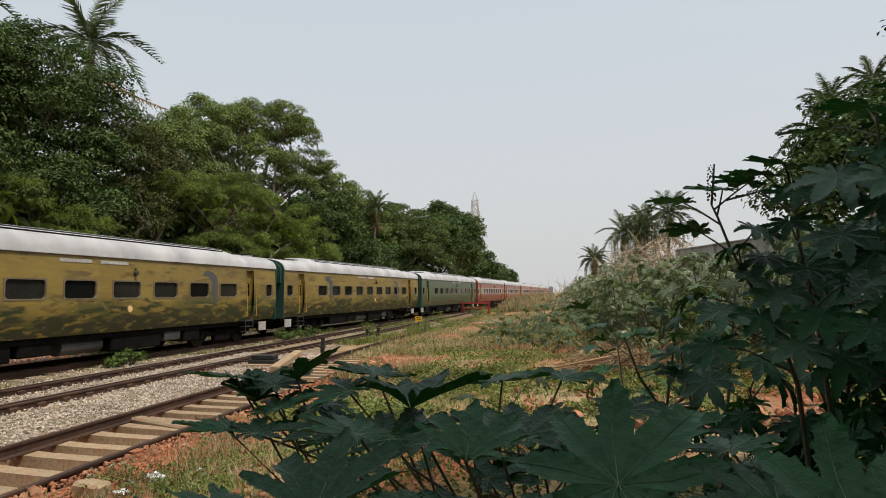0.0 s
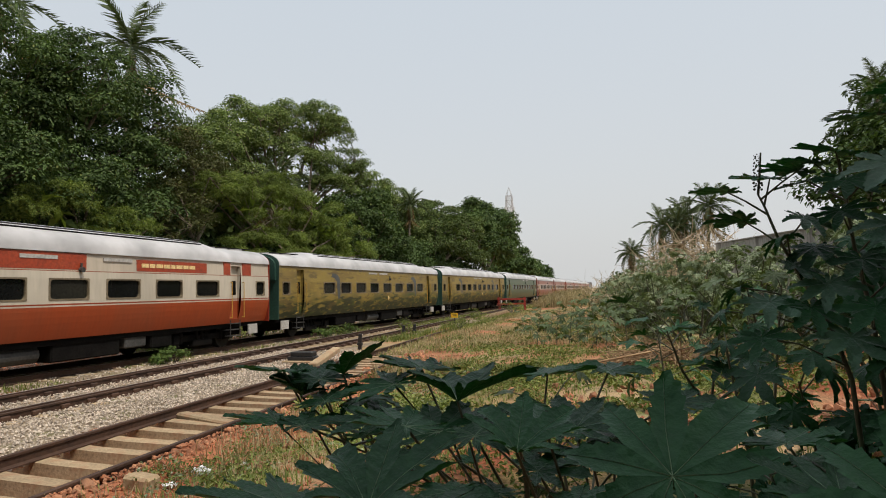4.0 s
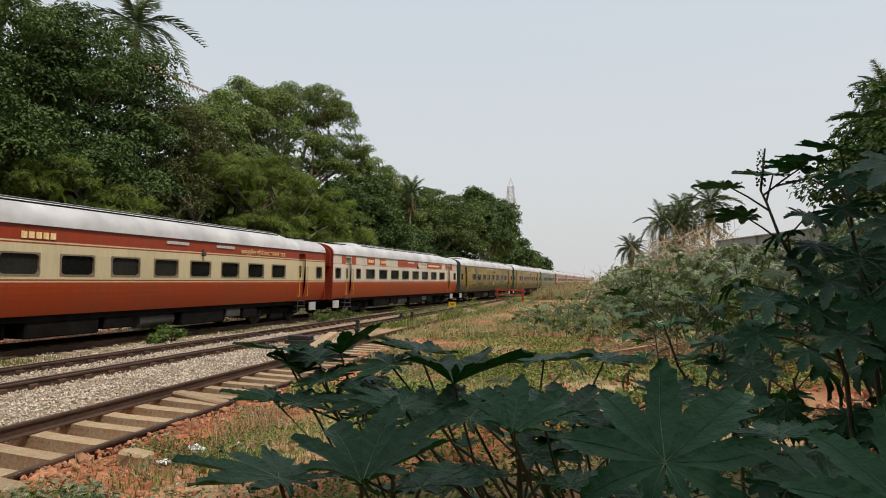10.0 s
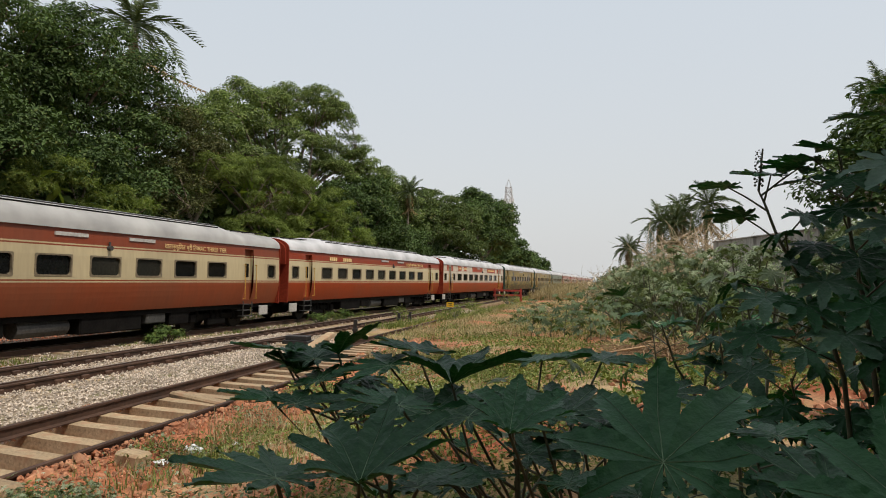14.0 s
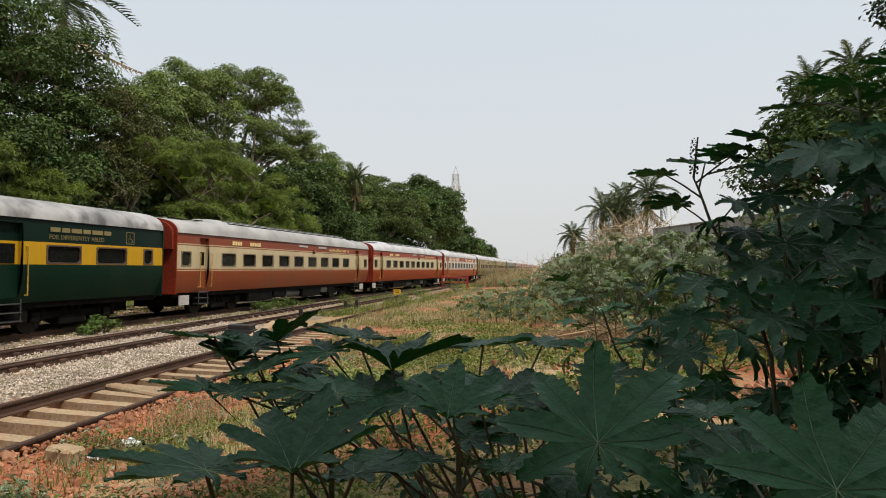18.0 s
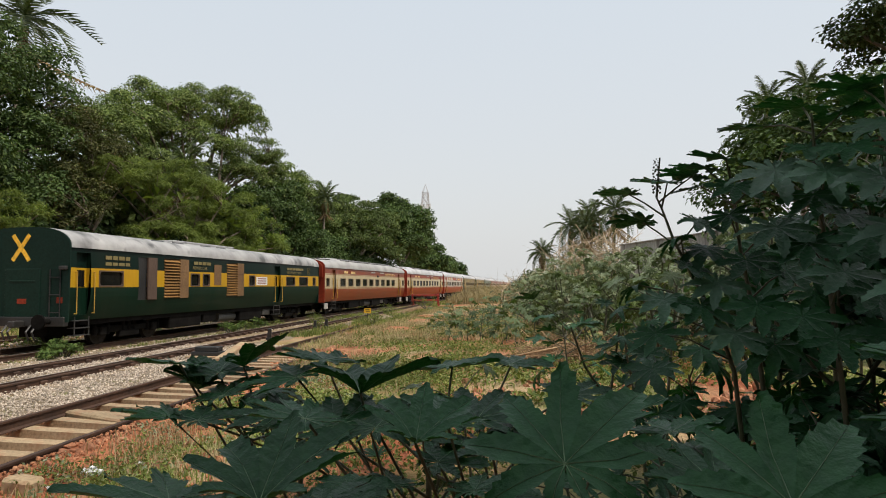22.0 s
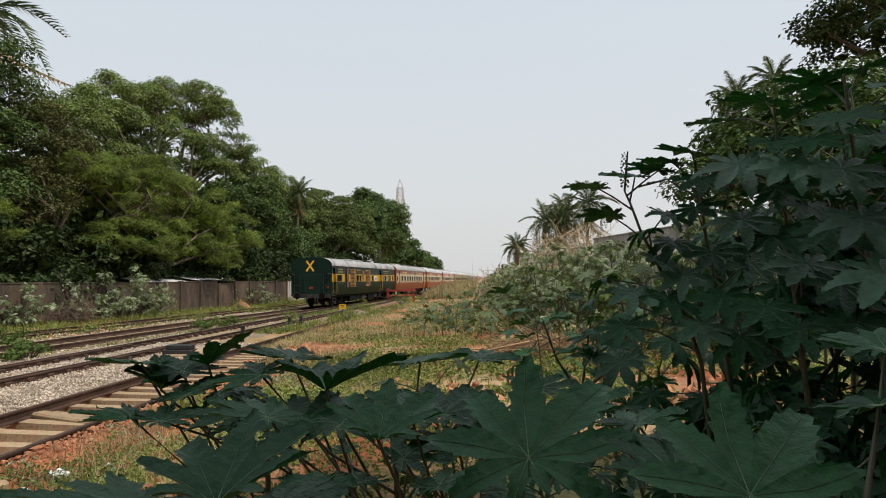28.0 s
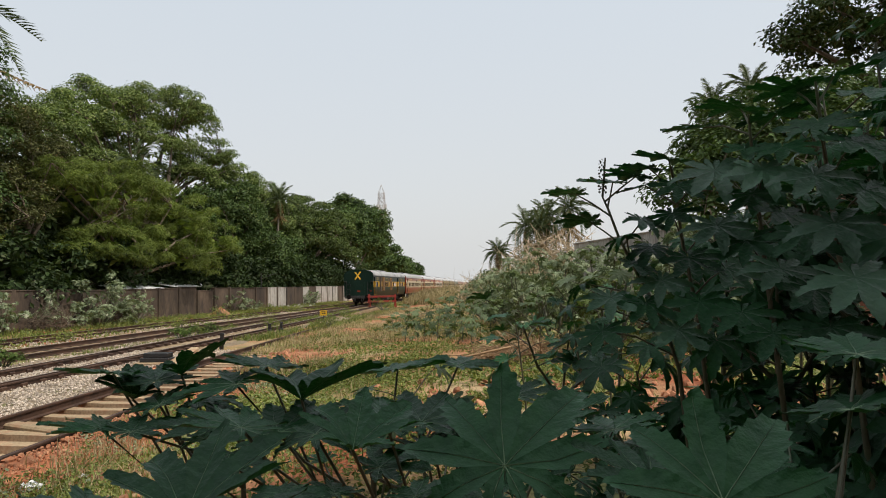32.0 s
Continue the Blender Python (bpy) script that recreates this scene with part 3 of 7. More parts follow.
    t = bpy.data.objects["middle_track"]
    for i in range(10, 62):
        c = new("rail_chair", me)
        c.parent = t
        c.matrix_basis = pose(mid_x(0.65 * i), 0.65 * i, 0.008, 0, 0, 3.5)


rail_clips()


def stones(name, n, place, size, material, seed, label, category="stones", lumpy=False):
    """Small broken stones, all of one kind, as one sheet of loose stuff."""
    rng = np.random.default_rng(seed)
    base = np.array([(1, 0, 0), (-1, 0, 0), (0, 1, 0), (0, -1, 0), (0, 0, 1), (0, 0, -1)], float)
    tri = np.array([(0, 2, 4), (2, 1, 4), (1, 3, 4), (3, 0, 4), (2, 0, 5), (1, 2, 5), (3, 1, 5), (0, 3, 5)])
    if lumpy:
        g = (1 + 5 ** 0.5) / 2
        base = np.array([(-1, g, 0), (1, g, 0), (-1, -g, 0), (1, -g, 0), (0, -1, g), (0, 1, g), (0, -1, -g), (0, 1, -g), (g, 0, -1), (g, 0, 1), (-g, 0, -1), (-g, 0, 1)], float) / 1.9
        tri = np.array([(0, 11, 5), (0, 5, 1), (0, 1, 7), (0, 7, 10), (0, 10, 11), (1, 5, 9), (5, 11, 4), (11, 10, 2), (10, 7, 6), (7, 1, 8), (3, 9, 4), (3, 4, 2), (3, 2, 6), (3, 6, 8), (3, 8, 9), (4, 9, 5), (2, 4, 11), (6, 2, 10), (8, 6, 7), (9, 8, 1)])
    xy = place(rng, n)
    sc = rng.uniform(size[0], size[1], (len(xy), 1, 1)) * rng.uniform(0.55, 1.15, (len(xy), 1, 3))
    v = base[None] * sc + rng.normal(0, 0.16, (len(xy), len(base), 3)) * sc
    ang = rng.uniform(0, 6.28, len(xy))
    c, s = np.cos(ang), np.sin(ang)
    til = rng.uniform(-0.6, 0.6, len(xy))
    v2 = v.copy()
    v2[:, :, 0] = v[:, :, 0] * c[:, None] - v[:, :, 1] * s[:, None]
    v2[:, :, 1] = v[:, :, 0] * s[:, None] + v[:, :, 1] * c[:, None]
    v2[:, :, 2] += v2[:, :, 0] * til[:, None] * 0.6
    v2 += xy[:, None, :]
    f = (tri[None] + len(base) * np.arange(len(xy))[:, None, None]).reshape(-1, 3)
    ob = mesh_of(name, v2.reshape(-1, 3), f, material)
    return tagged(ob, label, category, kind="stuff")


def ballast_place(rng, n):
    y = 3.0 + 19 * rng.random(n) ** 1.3
    lo, hi = -11.45 - 0.062 * y - 1.9, -6.15 - 0.115 * y - 0.92
    x = lo + (hi - lo) * rng.random(n)
    return np.stack([x, y, rng.uniform(-0.01, 0.035, n)], 1)


def ballast_far(rng, n):
    y = 8.0 + 50 * rng.random(n)
    x = np.where(rng.random(n) < 0.5, rng.uniform(-16.2, -13.0, n) - 0.03 * y, rng.uniform(-21, -18.2, n))
    return np.stack([x, y, rng.uniform(-0.02, 0.025, n)], 1)


stones("ballast", 30000, ballast_place, (0.016, 0.036), M_BALLAST, 3, "loose grey granite ballast between the tracks")
stones("ballast", 9000, ballast_far, (0.025, 0.05), M_BALLAST, 4, "pale ballast beside the main line")


def bank_place(rng, n):
    y = 2.5 + 17 * rng.random(n) ** 1.5
    x = siding_x(0) - 0.115 * y + 0.9 + 3.0 * rng.random(n) ** 1.8
    return np.array([(a, b, ground_z(a, b) + 0.01) for a, b in zip(x, y)])


stones("stones", 5200, bank_place, (0.008, 0.034), M_DIRTSTONE, 8, "red earthy rubble along the siding", lumpy=True)
stones("stones", 260, bank_place, (0.035, 0.10), M_DIRTSTONE, 9, "lumps of red laterite on the bank by the siding", lumpy=True)


def ballast_edge():
    b = bed("ballast_bank", lambda y: (mid_x(y) + siding_x(y)) / 2 - 0.55, lambda y: 0.19 - 0.35 * smooth(15, 24, y), 0, 26, 1.15, "", None)
    tagged(b, "grey ballast bank between siding and second track", "ballast", kind="structure")


ballast_edge()


# ---- the train ----
PITCH, LEN, HW = 23.10, 22.08, 1.62
Z_SILL, Z_GUT = 1.08, 3.40
S0 = LEN / 2


def side_wall(openings, y0, y1, x, name, mat, parent):
    """A coach side with real openings and their reveals; x is the outer face."""
    ys = sorted({y0, y1, *[v for o in openings for v in o[:2]]})
    zs = sorted({Z_SILL, 1.18, 1.34, 1.5, 1.66, 1.82, 1.98, Z_GUT, *[v for o in openings for v in o[2:4]]})
    bm = bmesh.new()
    sgn = 1 if x > 0 else -1
    grid = {}

    def v(a, b, d=0.0):
        k = (round(a, 4), round(b, 4), d)
        if k not in grid:
            lean = 0.03 * max(0, (b - 2.2)) ** 2 + 0.20 * max(0.0, (1.98 - b) / 0.9) ** 1.7
            grid[k] = bm.verts.new((x - sgn * (d + lean), a, b))
        return grid[k]

    for a, b in zip(ys, ys[1:]):
        for c, d in zip(zs, zs[1:]):
            my, mz = (a + b) / 2, (c + d) / 2
            if any(o[0] < my < o[1] and o[2] < mz < o[3] for o in openings):
                continue
            bm.faces.new((v(a, c), v(b, c), v(b, d), v(a, d)))
    for o in openings:
        dp = o[4]
        q = [(o[0], o[2]), (o[1], o[2]), (o[1], o[3]), (o[0], o[3])]
        for (a, b), (c, d) in zip(q, q[1:] + q[:1]):
            vs = [v(a, b), v(c, d), v(c, d, dp), v(a, b, dp)]
            bm.faces.new(vs)
    return part(name, bm, mat, parent)


def roof_mesh(parent, mat, high=0.80, low=0.60, flat=False, ends=2.9):
    ys = [0, 0.02, ends - 0.4, ends, ends + 0.9, LEN / 2, LEN - ends - 0.9, LEN - ends, LEN - ends + 0.4, LEN - 0.02, LEN]
    hs = [low * 0.97, low, low, low + 0.02, high, high, high, low + 0.02, low, low, low * 0.97]
    if flat:
        hs = [low] * len(ys)
    vs, fs, n = [], [], 19
    for y, h in zip(ys, hs):
        for k in range(n):
            a = math.pi * k / (n - 1)
            c, s = math.cos(a), math.sin(a)
            px = (HW + 0.02) * math.copysign(abs(c) ** 0.72, c)
            vs.append((px, y - S0, Z_GUT - 0.02 + h * abs(s) ** 0.86))
    for j in range(len(ys) - 1):
        for k in range(n - 1):
            fs.append((j * n + k, j * n + k + 1, (j + 1) * n + k + 1, (j + 1) * n + k))
    fs.append(tuple(range(n)))
    fs.append(tuple(range((len(ys) - 1) * n, len(ys) * n))[::-1])
    ob = mesh_of("roof", vs, fs, mat, parent, "", smooth=True)
    return ob


def rounded(y0, y1, z0, z1, r):
    """Corner points of a rounded rectangle, four to a corner."""
    got = []
    for cy, cz, a0 in ((y1 - r, z1 - r, 0), (y0 + r, z1 - r, 90), (y0 + r, z0 + r, 180), (y1 - r, z0 + r, 270)):
        got += [(cy + r * math.cos(radians(a0 + 30 * k)), cz + r * math.sin(radians(a0 + 30 * k))) for k in range(4)]
    return got


def pane(y0, y1, z0, z1, parent, glass, frame_mat=None, depth=0.05, x=HW):
    bm = bmesh.new()
    box(bm, x - depth - 0.02, x - depth, y0 - S0, y1 - S0, z0, z1)
    win = part("window", bm, glass, parent)
    if frame_mat:
        outer = rounded(y0 - S0 - 0.03, y1 - S0 + 0.03, z0 - 0.03, z1 + 0.03, 0.03)
        inner = rounded(y0 - S0 + 0.012, y1 - S0 - 0.012, z0 + 0.012, z1 - 0.012, 0.10)
        n, xs = len(outer), (x + 0.014, x - 0.045)
        vs = [(xs[0], *p) for p in outer] + [(xs[0], *p) for p in inner] + [(xs[1], *p) for p in inner] + [(x - 0.004, *p) for p in outer]
        fs = [(k * n + i, k * n + (i + 1) % n, (k + 1) * n + (i + 1) % n, (k + 1) * n + i) for k in range(2) for i in range(n)]
        fs += [(i, (i + 1) % n, 3 * n + (i + 1) % n, 3 * n + i) for i in range(n)]
        mesh_of("window_frame", vs, fs, frame_mat, win)
    return win


def door(y0, y1, parent, mat, glass, recess=0.32, win=True):
    bm = bmesh.new()
    box(bm, HW - recess - 0.04, HW - recess, y0 - S0, y1 - S0, 1.25, 3.24)
    d = part("door", bm, mat, parent)
    if win:
        bm = bmesh.new()
        box(bm, HW - recess, HW - recess + 0.012, y0 - S0 + 0.1, y1 - S0 - 0.1, 2.15, 2.68, 0.004)
        part("door_window", bm, glass, d)
    for yy in (y0 - 0.07, y1 + 0.09):
        bm = bmesh.new()
        rod(bm, (HW + 0.07, yy - S0, 1.30), (HW + 0.07, yy - S0, 2.62), 0.015)
        for zz in (1.30, 2.62):
            rod(bm, (HW - 0.02, yy - S0, zz), (HW + 0.08, yy - S0, zz), 0.016)
        part("handrail", bm, M_YRAIL, parent, "yellow handrail beside the door")
    bm = bmesh.new()
    for i, zz in enumerate((0.60, 0.83, 1.06)):
        box(bm, HW - 0.30, HW - 0.02 + 0.02 * (2 - i), y0 - S0, y1 - S0, zz, zz + 0.025)
    for yy in (y0, y1):
        rod(bm, (HW - 0.05, yy - S0, 0.58), (HW - 0.05, yy - S0, 1.2), 0.018)
    part("footstep", bm, M_TREAD, parent, "dull steel footsteps under the door")


def bogie(yc, parent):
    bm = bmesh.new()
    for sx in (-1, 1):
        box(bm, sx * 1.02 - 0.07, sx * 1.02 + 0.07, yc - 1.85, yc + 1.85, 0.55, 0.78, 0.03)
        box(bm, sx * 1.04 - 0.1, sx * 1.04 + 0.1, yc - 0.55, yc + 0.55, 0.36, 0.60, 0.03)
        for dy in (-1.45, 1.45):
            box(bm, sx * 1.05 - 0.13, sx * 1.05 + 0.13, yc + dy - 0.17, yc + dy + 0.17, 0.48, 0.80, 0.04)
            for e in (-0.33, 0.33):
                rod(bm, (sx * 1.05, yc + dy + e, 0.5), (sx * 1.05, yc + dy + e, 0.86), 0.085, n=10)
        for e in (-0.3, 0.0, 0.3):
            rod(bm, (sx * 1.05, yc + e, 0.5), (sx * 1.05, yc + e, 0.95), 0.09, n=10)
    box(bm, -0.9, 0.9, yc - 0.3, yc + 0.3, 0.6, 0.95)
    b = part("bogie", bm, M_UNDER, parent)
    made = []
    for dy in (-1.45, 1.45):
        bm = bmesh.new()
        rod(bm, (-1.0, 0, 0), (1.0, 0, 0), 0.08, n=10)
        for sx in (-1, 1):
            rod(bm, (sx * 0.80, 0, 0), (sx * 0.94, 0, 0), 0.457, n=28)
            rod(bm, (sx * 0.80, 0, 0), (sx * 0.77, 0, 0), 0.49, 0.485, n=28)
            rod(bm, (sx * 0.94, 0, 0), (sx * 1.0, 0, 0), 0.15, n=12)
            for k in range(3):
                a = 2.094 * k
                rod(bm, (sx * 0.94, 0.3 * math.cos(a), 0.3 * math.sin(a)), (sx * 0.955, 0.3 * math.cos(a), 0.3 * math.sin(a)), 0.05, n=8)
        w = part("wheelset", bm, M_WHEEL, b)
        w.location = (0, yc + dy, 0.18 + 0.457)
        made.append(w)
    return made


def lettering(text, y, z, size, parent, mat, x=HW + 0.006):
    c = bpy.data.curves.new("lettering", "FONT")
    c.body, c.size, c.extrude, c.resolution_u = text, size, 0.003, 3
    tmp = new("tmp", c)
    me = bpy.data.meshes.new_from_object(tmp.evaluated_get(bpy.context.evaluated_depsgraph_get()))
    bpy.data.objects.remove(tmp)
    bpy.data.curves.remove(c)
    me.materials.append(mat)
    ob = new("lettering", me)
    ob.parent = parent
    ob.matrix_basis = Matrix(((0, 0, 1, x), (1, 0, 0, y - S0), (0, 1, 0, z), (0, 0, 0, 1)))
    return ob


def wording(text, y, z, size, parent, mat):
    """Words one after another, each a part of its own."""
    for word in text.split():
        ob = lettering(word, y, z, size, parent, mat)
        y += max(v.co.x for v in ob.data.vertices) + 0.35 * size


def bars(y, z, widths, h, parent, mat, x=HW + 0.004, gap=0.05):
    bm = bmesh.new()
    for w in widths:
        box(bm, x - 0.01, x + 0.004, y - S0, y + w - S0, z, z + h)
        y += w + gap
    return part("marking", bm, mat, parent)


def underframe(parent, van=False):
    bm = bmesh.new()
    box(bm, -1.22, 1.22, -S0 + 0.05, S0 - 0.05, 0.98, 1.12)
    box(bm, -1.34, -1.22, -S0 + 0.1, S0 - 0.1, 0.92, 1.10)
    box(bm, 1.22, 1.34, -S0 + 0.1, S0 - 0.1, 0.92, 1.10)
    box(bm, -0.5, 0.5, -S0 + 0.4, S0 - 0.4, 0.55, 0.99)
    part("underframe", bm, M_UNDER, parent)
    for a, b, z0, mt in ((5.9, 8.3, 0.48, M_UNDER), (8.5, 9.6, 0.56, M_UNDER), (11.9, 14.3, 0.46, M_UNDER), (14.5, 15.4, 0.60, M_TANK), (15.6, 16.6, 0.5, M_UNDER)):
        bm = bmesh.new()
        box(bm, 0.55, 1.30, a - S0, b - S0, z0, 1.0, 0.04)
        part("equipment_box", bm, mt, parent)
    bm = bmesh.new()
    rod(bm, (1.0, 10.0 - S0, 0.72), (1.0, 11.6 - S0, 0.72), 0.24, n=16)
    part("air_tank", bm, M_TANK, parent)
    if not van:
        for a in (0.45, 20.9):
            bm = bmesh.new()
            box(bm, 1.38, 1.44, a - S0, a + 0.62 - S0, 0.60, 0.98, 0.01)
            part("equipment_box", bm, M_BOARD, parent, "small grey equipment box under the coach end")
    ws = bogie(-S0 + 3.65, parent) + bogie(S0 - 3.65, parent)
    return ws


def coach_end(parent, mat, front, rise=0.575):
    s = 1 if front else -1
    bm = bmesh.new()
    vs = []
    n = 19
    for k in range(n):
        a = math.pi * k / (n - 1)
        c, q = math.cos(a), math.sin(a)
        vs.append(((HW + 0.012) * math.copysign(abs(c) ** 0.72, c), Z_GUT - 0.02 + rise * abs(q) ** 0.86))
    vs = [(HW - 0.01, 1.05)] + vs + [(-HW + 0.01, 1.05)]
    a = [bm.verts.new((p, s * (S0 + 0.05), z)) for p, z in vs]
    b = [bm.verts.new((p, s * (S0 + 0.004), z)) for p, z in vs]
    bm.faces.new(a)
    bm.faces.new(b[::-1])
    for i in range(len(vs)):
        j = (i + 1) % len(vs)
        bm.faces.new((a[i], a[j], b[j], b[i]))
    e = part("end_wall", bm, mat, parent)
    return e


def gangway(parent, front, flange):
    s = 1 if front else -1
    bm = bmesh.new()
    for i in range(5):
        y = s * (S0 + 0.06 + 0.09 * i)
        w = 0.62 + (0.05 if i % 2 == 0 else 0)
        box(bm, -w, w, y - 0.045, y + 0.045, 1.1, 3.35 + (0.05 if i % 2 == 0 else 0), 0.02)
    part("gangway", bm, M_BELLOWS, parent)
    bm = bmesh.new()
    vs, n = [], 15
    for k in range(n):
        a = math.pi * k / (n - 1)
        c, q = math.cos(a), math.sin(a)
        vs.append((1.5 * math.copysign(abs(c) ** 0.72, c), Z_GUT - 0.1 + 0.6 * abs(q) ** 0.86))
    vs = [(1.5, 2.75)] + vs + [(-1.5, 2.75)]
    a = [bm.verts.new((p, s * (S0 + 0.16), z)) for p, z in vs]
    b = [bm.verts.new((p, s * (S0 + 0.005), z)) for p, z in vs]
    bm.faces.new(a)
    for i in range(len(vs) - 1):
        bm.faces.new((a[i], a[i + 1], b[i + 1], b[i]))
    part("end_hood", bm, flange, parent)
    for sx in (-0.86, 0.86):
        bm = bmesh.new()
        rod(bm, (sx, s * S0, 1.05), (sx, s * (S0 + 0.40), 1.05), 0.07, n=10)
        rod(bm, (sx, s * (S0 + 0.40), 1.05), (sx, s * (S0 + 0.47), 1.05), 0.19, n=16)
        part("buffer", bm, M_UNDER, parent)
    bm = bmesh.new()
    rod(bm, (0, s * S0, 1.0), (0, s * (S0 + 0.5), 1.0), 0.1, n=8)
    part("coupling", bm, M_UNDER, parent)


def roof_units(parent, step=True):
    for y0 in (0.5, LEN - 2.5):
        bm = bmesh.new()
        z = Z_GUT + 0.585
        for a, b in ((y0, y0 + 0.9), (y0 + 1.05, y0 + 1.95)):
            box(bm, -0.75, 0.75, a - S0, b - S0, z - 0.06, z + 0.02, 0.015)
        part("cooling_unit", bm, M_ROOF_GREY, parent, "grey cooling unit let into the roof end")
        bm = bmesh.new()
        for sx in (-1.0, 1.0):
            rod(bm, (sx, y0 - S0 - 0.2, z - 0.02), (sx, y0 + 2.1 - S0, z + 0.01), 0.02, n=6)
        for yy in (y0 + 0.1, y0 + 1.0, y0 + 1.9):
            rod(bm, (-1.0, yy - S0, z + 0.0), (1.0, yy - S0, z + 0.0), 0.018, n=6)
        part("roof_rail", bm, M_UNDER, parent, "dark rail round the roof cooling unit")
    for sx in (-1, 1):
        bm = bmesh.new()
        rod(bm, (sx * 1.10, 3.9 - S0, Z_GUT + 0.665), (sx * 1.10, LEN - 3.9 - S0, Z_GUT + 0.665), 0.022, n=6)
        part("conduit", bm, M_BLACK, parent)
    for y in (1.45, 18.75):
        bm = bmesh.new()
        pts = [(HW + 0.03 - 0.05, y - 0.25 - S0, Z_GUT + 0.04), (HW + 0.04 - 0.1, y - 0.15 - S0, Z_GUT + 0.13), (HW - 0.06, y + 0.7 - S0, Z_GUT + 0.13), (HW - 0.02, y + 0.8 - S0, Z_GUT + 0.04)]
        for a, b in zip(pts, pts[1:]):
            rod(bm, a, b, 0.016, n=6)
        part("rain_strip", bm, M_TANK, parent)


WIDE = [(4.02, 5.22), (5.88, 7.08), (7.73, 9.00), (9.62, 10.83), (11.52, 12.77), (13.43, 14.72), (15.45, 16.66), (17.42, 18.68)]
NINE = [(3.08 + 1.755 * i, 4.18 + 1.755 * i) for i in range(9)]
NINE_YELLOW = [(3.75 + 1.766 * i, 4.87 + 1.766 * i) for i in range(9)]


def passenger(name, label, paint, flange, extra=False, vary=0, layout=None, roof=None):
    c = thing(name, label, "train coach", "coaches of the train")
    small = [(0.28, 0.86), (21.15, 21.74)] + ([(2.73, 3.28)] if extra else [])
    doors = [(1.50, 2.14), (19.48, 20.10)]
    wins = (layout or WIDE) + small
    ops = [(a - S0, b - S0, 2.13, 2.66, 0.05) for a, b in wins] + [(a - S0, b - S0, 1.25, 3.24, 0.21) for a, b in doors]
    side_wall(ops, -S0, S0, HW, "side_wall", paint, c)
    side_wall([], -S0, S0, -HW, "side_wall", paint, c)
    rng = random.Random(vary)
    for a, b in wins:
        pane(a, b, 2.13, 2.66, c, M_GLASS if rng.random() > 0.25 else M_GLASS_DUSTY, M_RUBBER)
    for a, b in doors:
        door(a, b, c, paint, M_GLASS, 0.18)
    roof_mesh(c, roof or M_ROOF)
    roof_units(c)
    for x0, dz in ((1.30, 0.578),):
        bm = bmesh.new()
        rod(bm, (x0, 4.0 - S0, Z_GUT + dz), (x0, LEN - 4.0 - S0, Z_GUT + dz), 0.022, n=6)
        part("roof_conduit", bm, M_UNDER, c, "thin dark pipe along the roof")
    for fr in (False, True):
        coach_end(c, flange, fr)
        gangway(c, fr, flange)
    ws = underframe(c)
    if paint is not M_YELLOW:
        for y in (10.65, 13.3):
            bm = bmesh.new()
            box(bm, HW - 0.05, HW + 0.004, y - S0, y + 1.1 - S0, 3.18, 3.28, 0.004)
            part("route_board", bm, M_BOARD, c, "pale destination board under the gutter")
    bm = bmesh.new()
    rod(bm, (HW - 0.02, 12.5 - S0, 2.92), (HW + 0.1, 12.5 - S0, 2.92), 0.07, n=12)
    rod(bm, (HW + 0.02, 12.5 - S0, 2.92), (HW + 0.02, 12.5 - S0, 3.1), 0.03, n=8)
    part("tail_lamp_bracket", bm, M_TANK, c)
    return c, ws


def red_coach(seed, label="red and cream sleeper coach with a white roof", paint=None, roof=None):
    c, ws = passenger("red_coach", label, paint or M_RED, M_FLANGE_RED, False, seed, NINE, roof)
    wording("AC THREE TIER", 16.65, 3.04, 0.225, c, M_LETTER)
    lettering("\u0935\u093e\u0924\u093e\u0928\u0941\u0915\u0942\u093f\u0932\u0924 \u0925\u094d\u0930\u0940 \u093f\u091f\u092f\u0930", 14.84, 3.04, 0.225, c, M_LETTER)
    bars(3.9, 3.04, (0.16, 0.16, 0.16, 0.16), 0.17, c, M_LETTER)
    bars(5.4, 3.04, (0.16, 0.16, 0.16, 0.16, 0.16), 0.17, c, M_LETTER)
    return c, ws


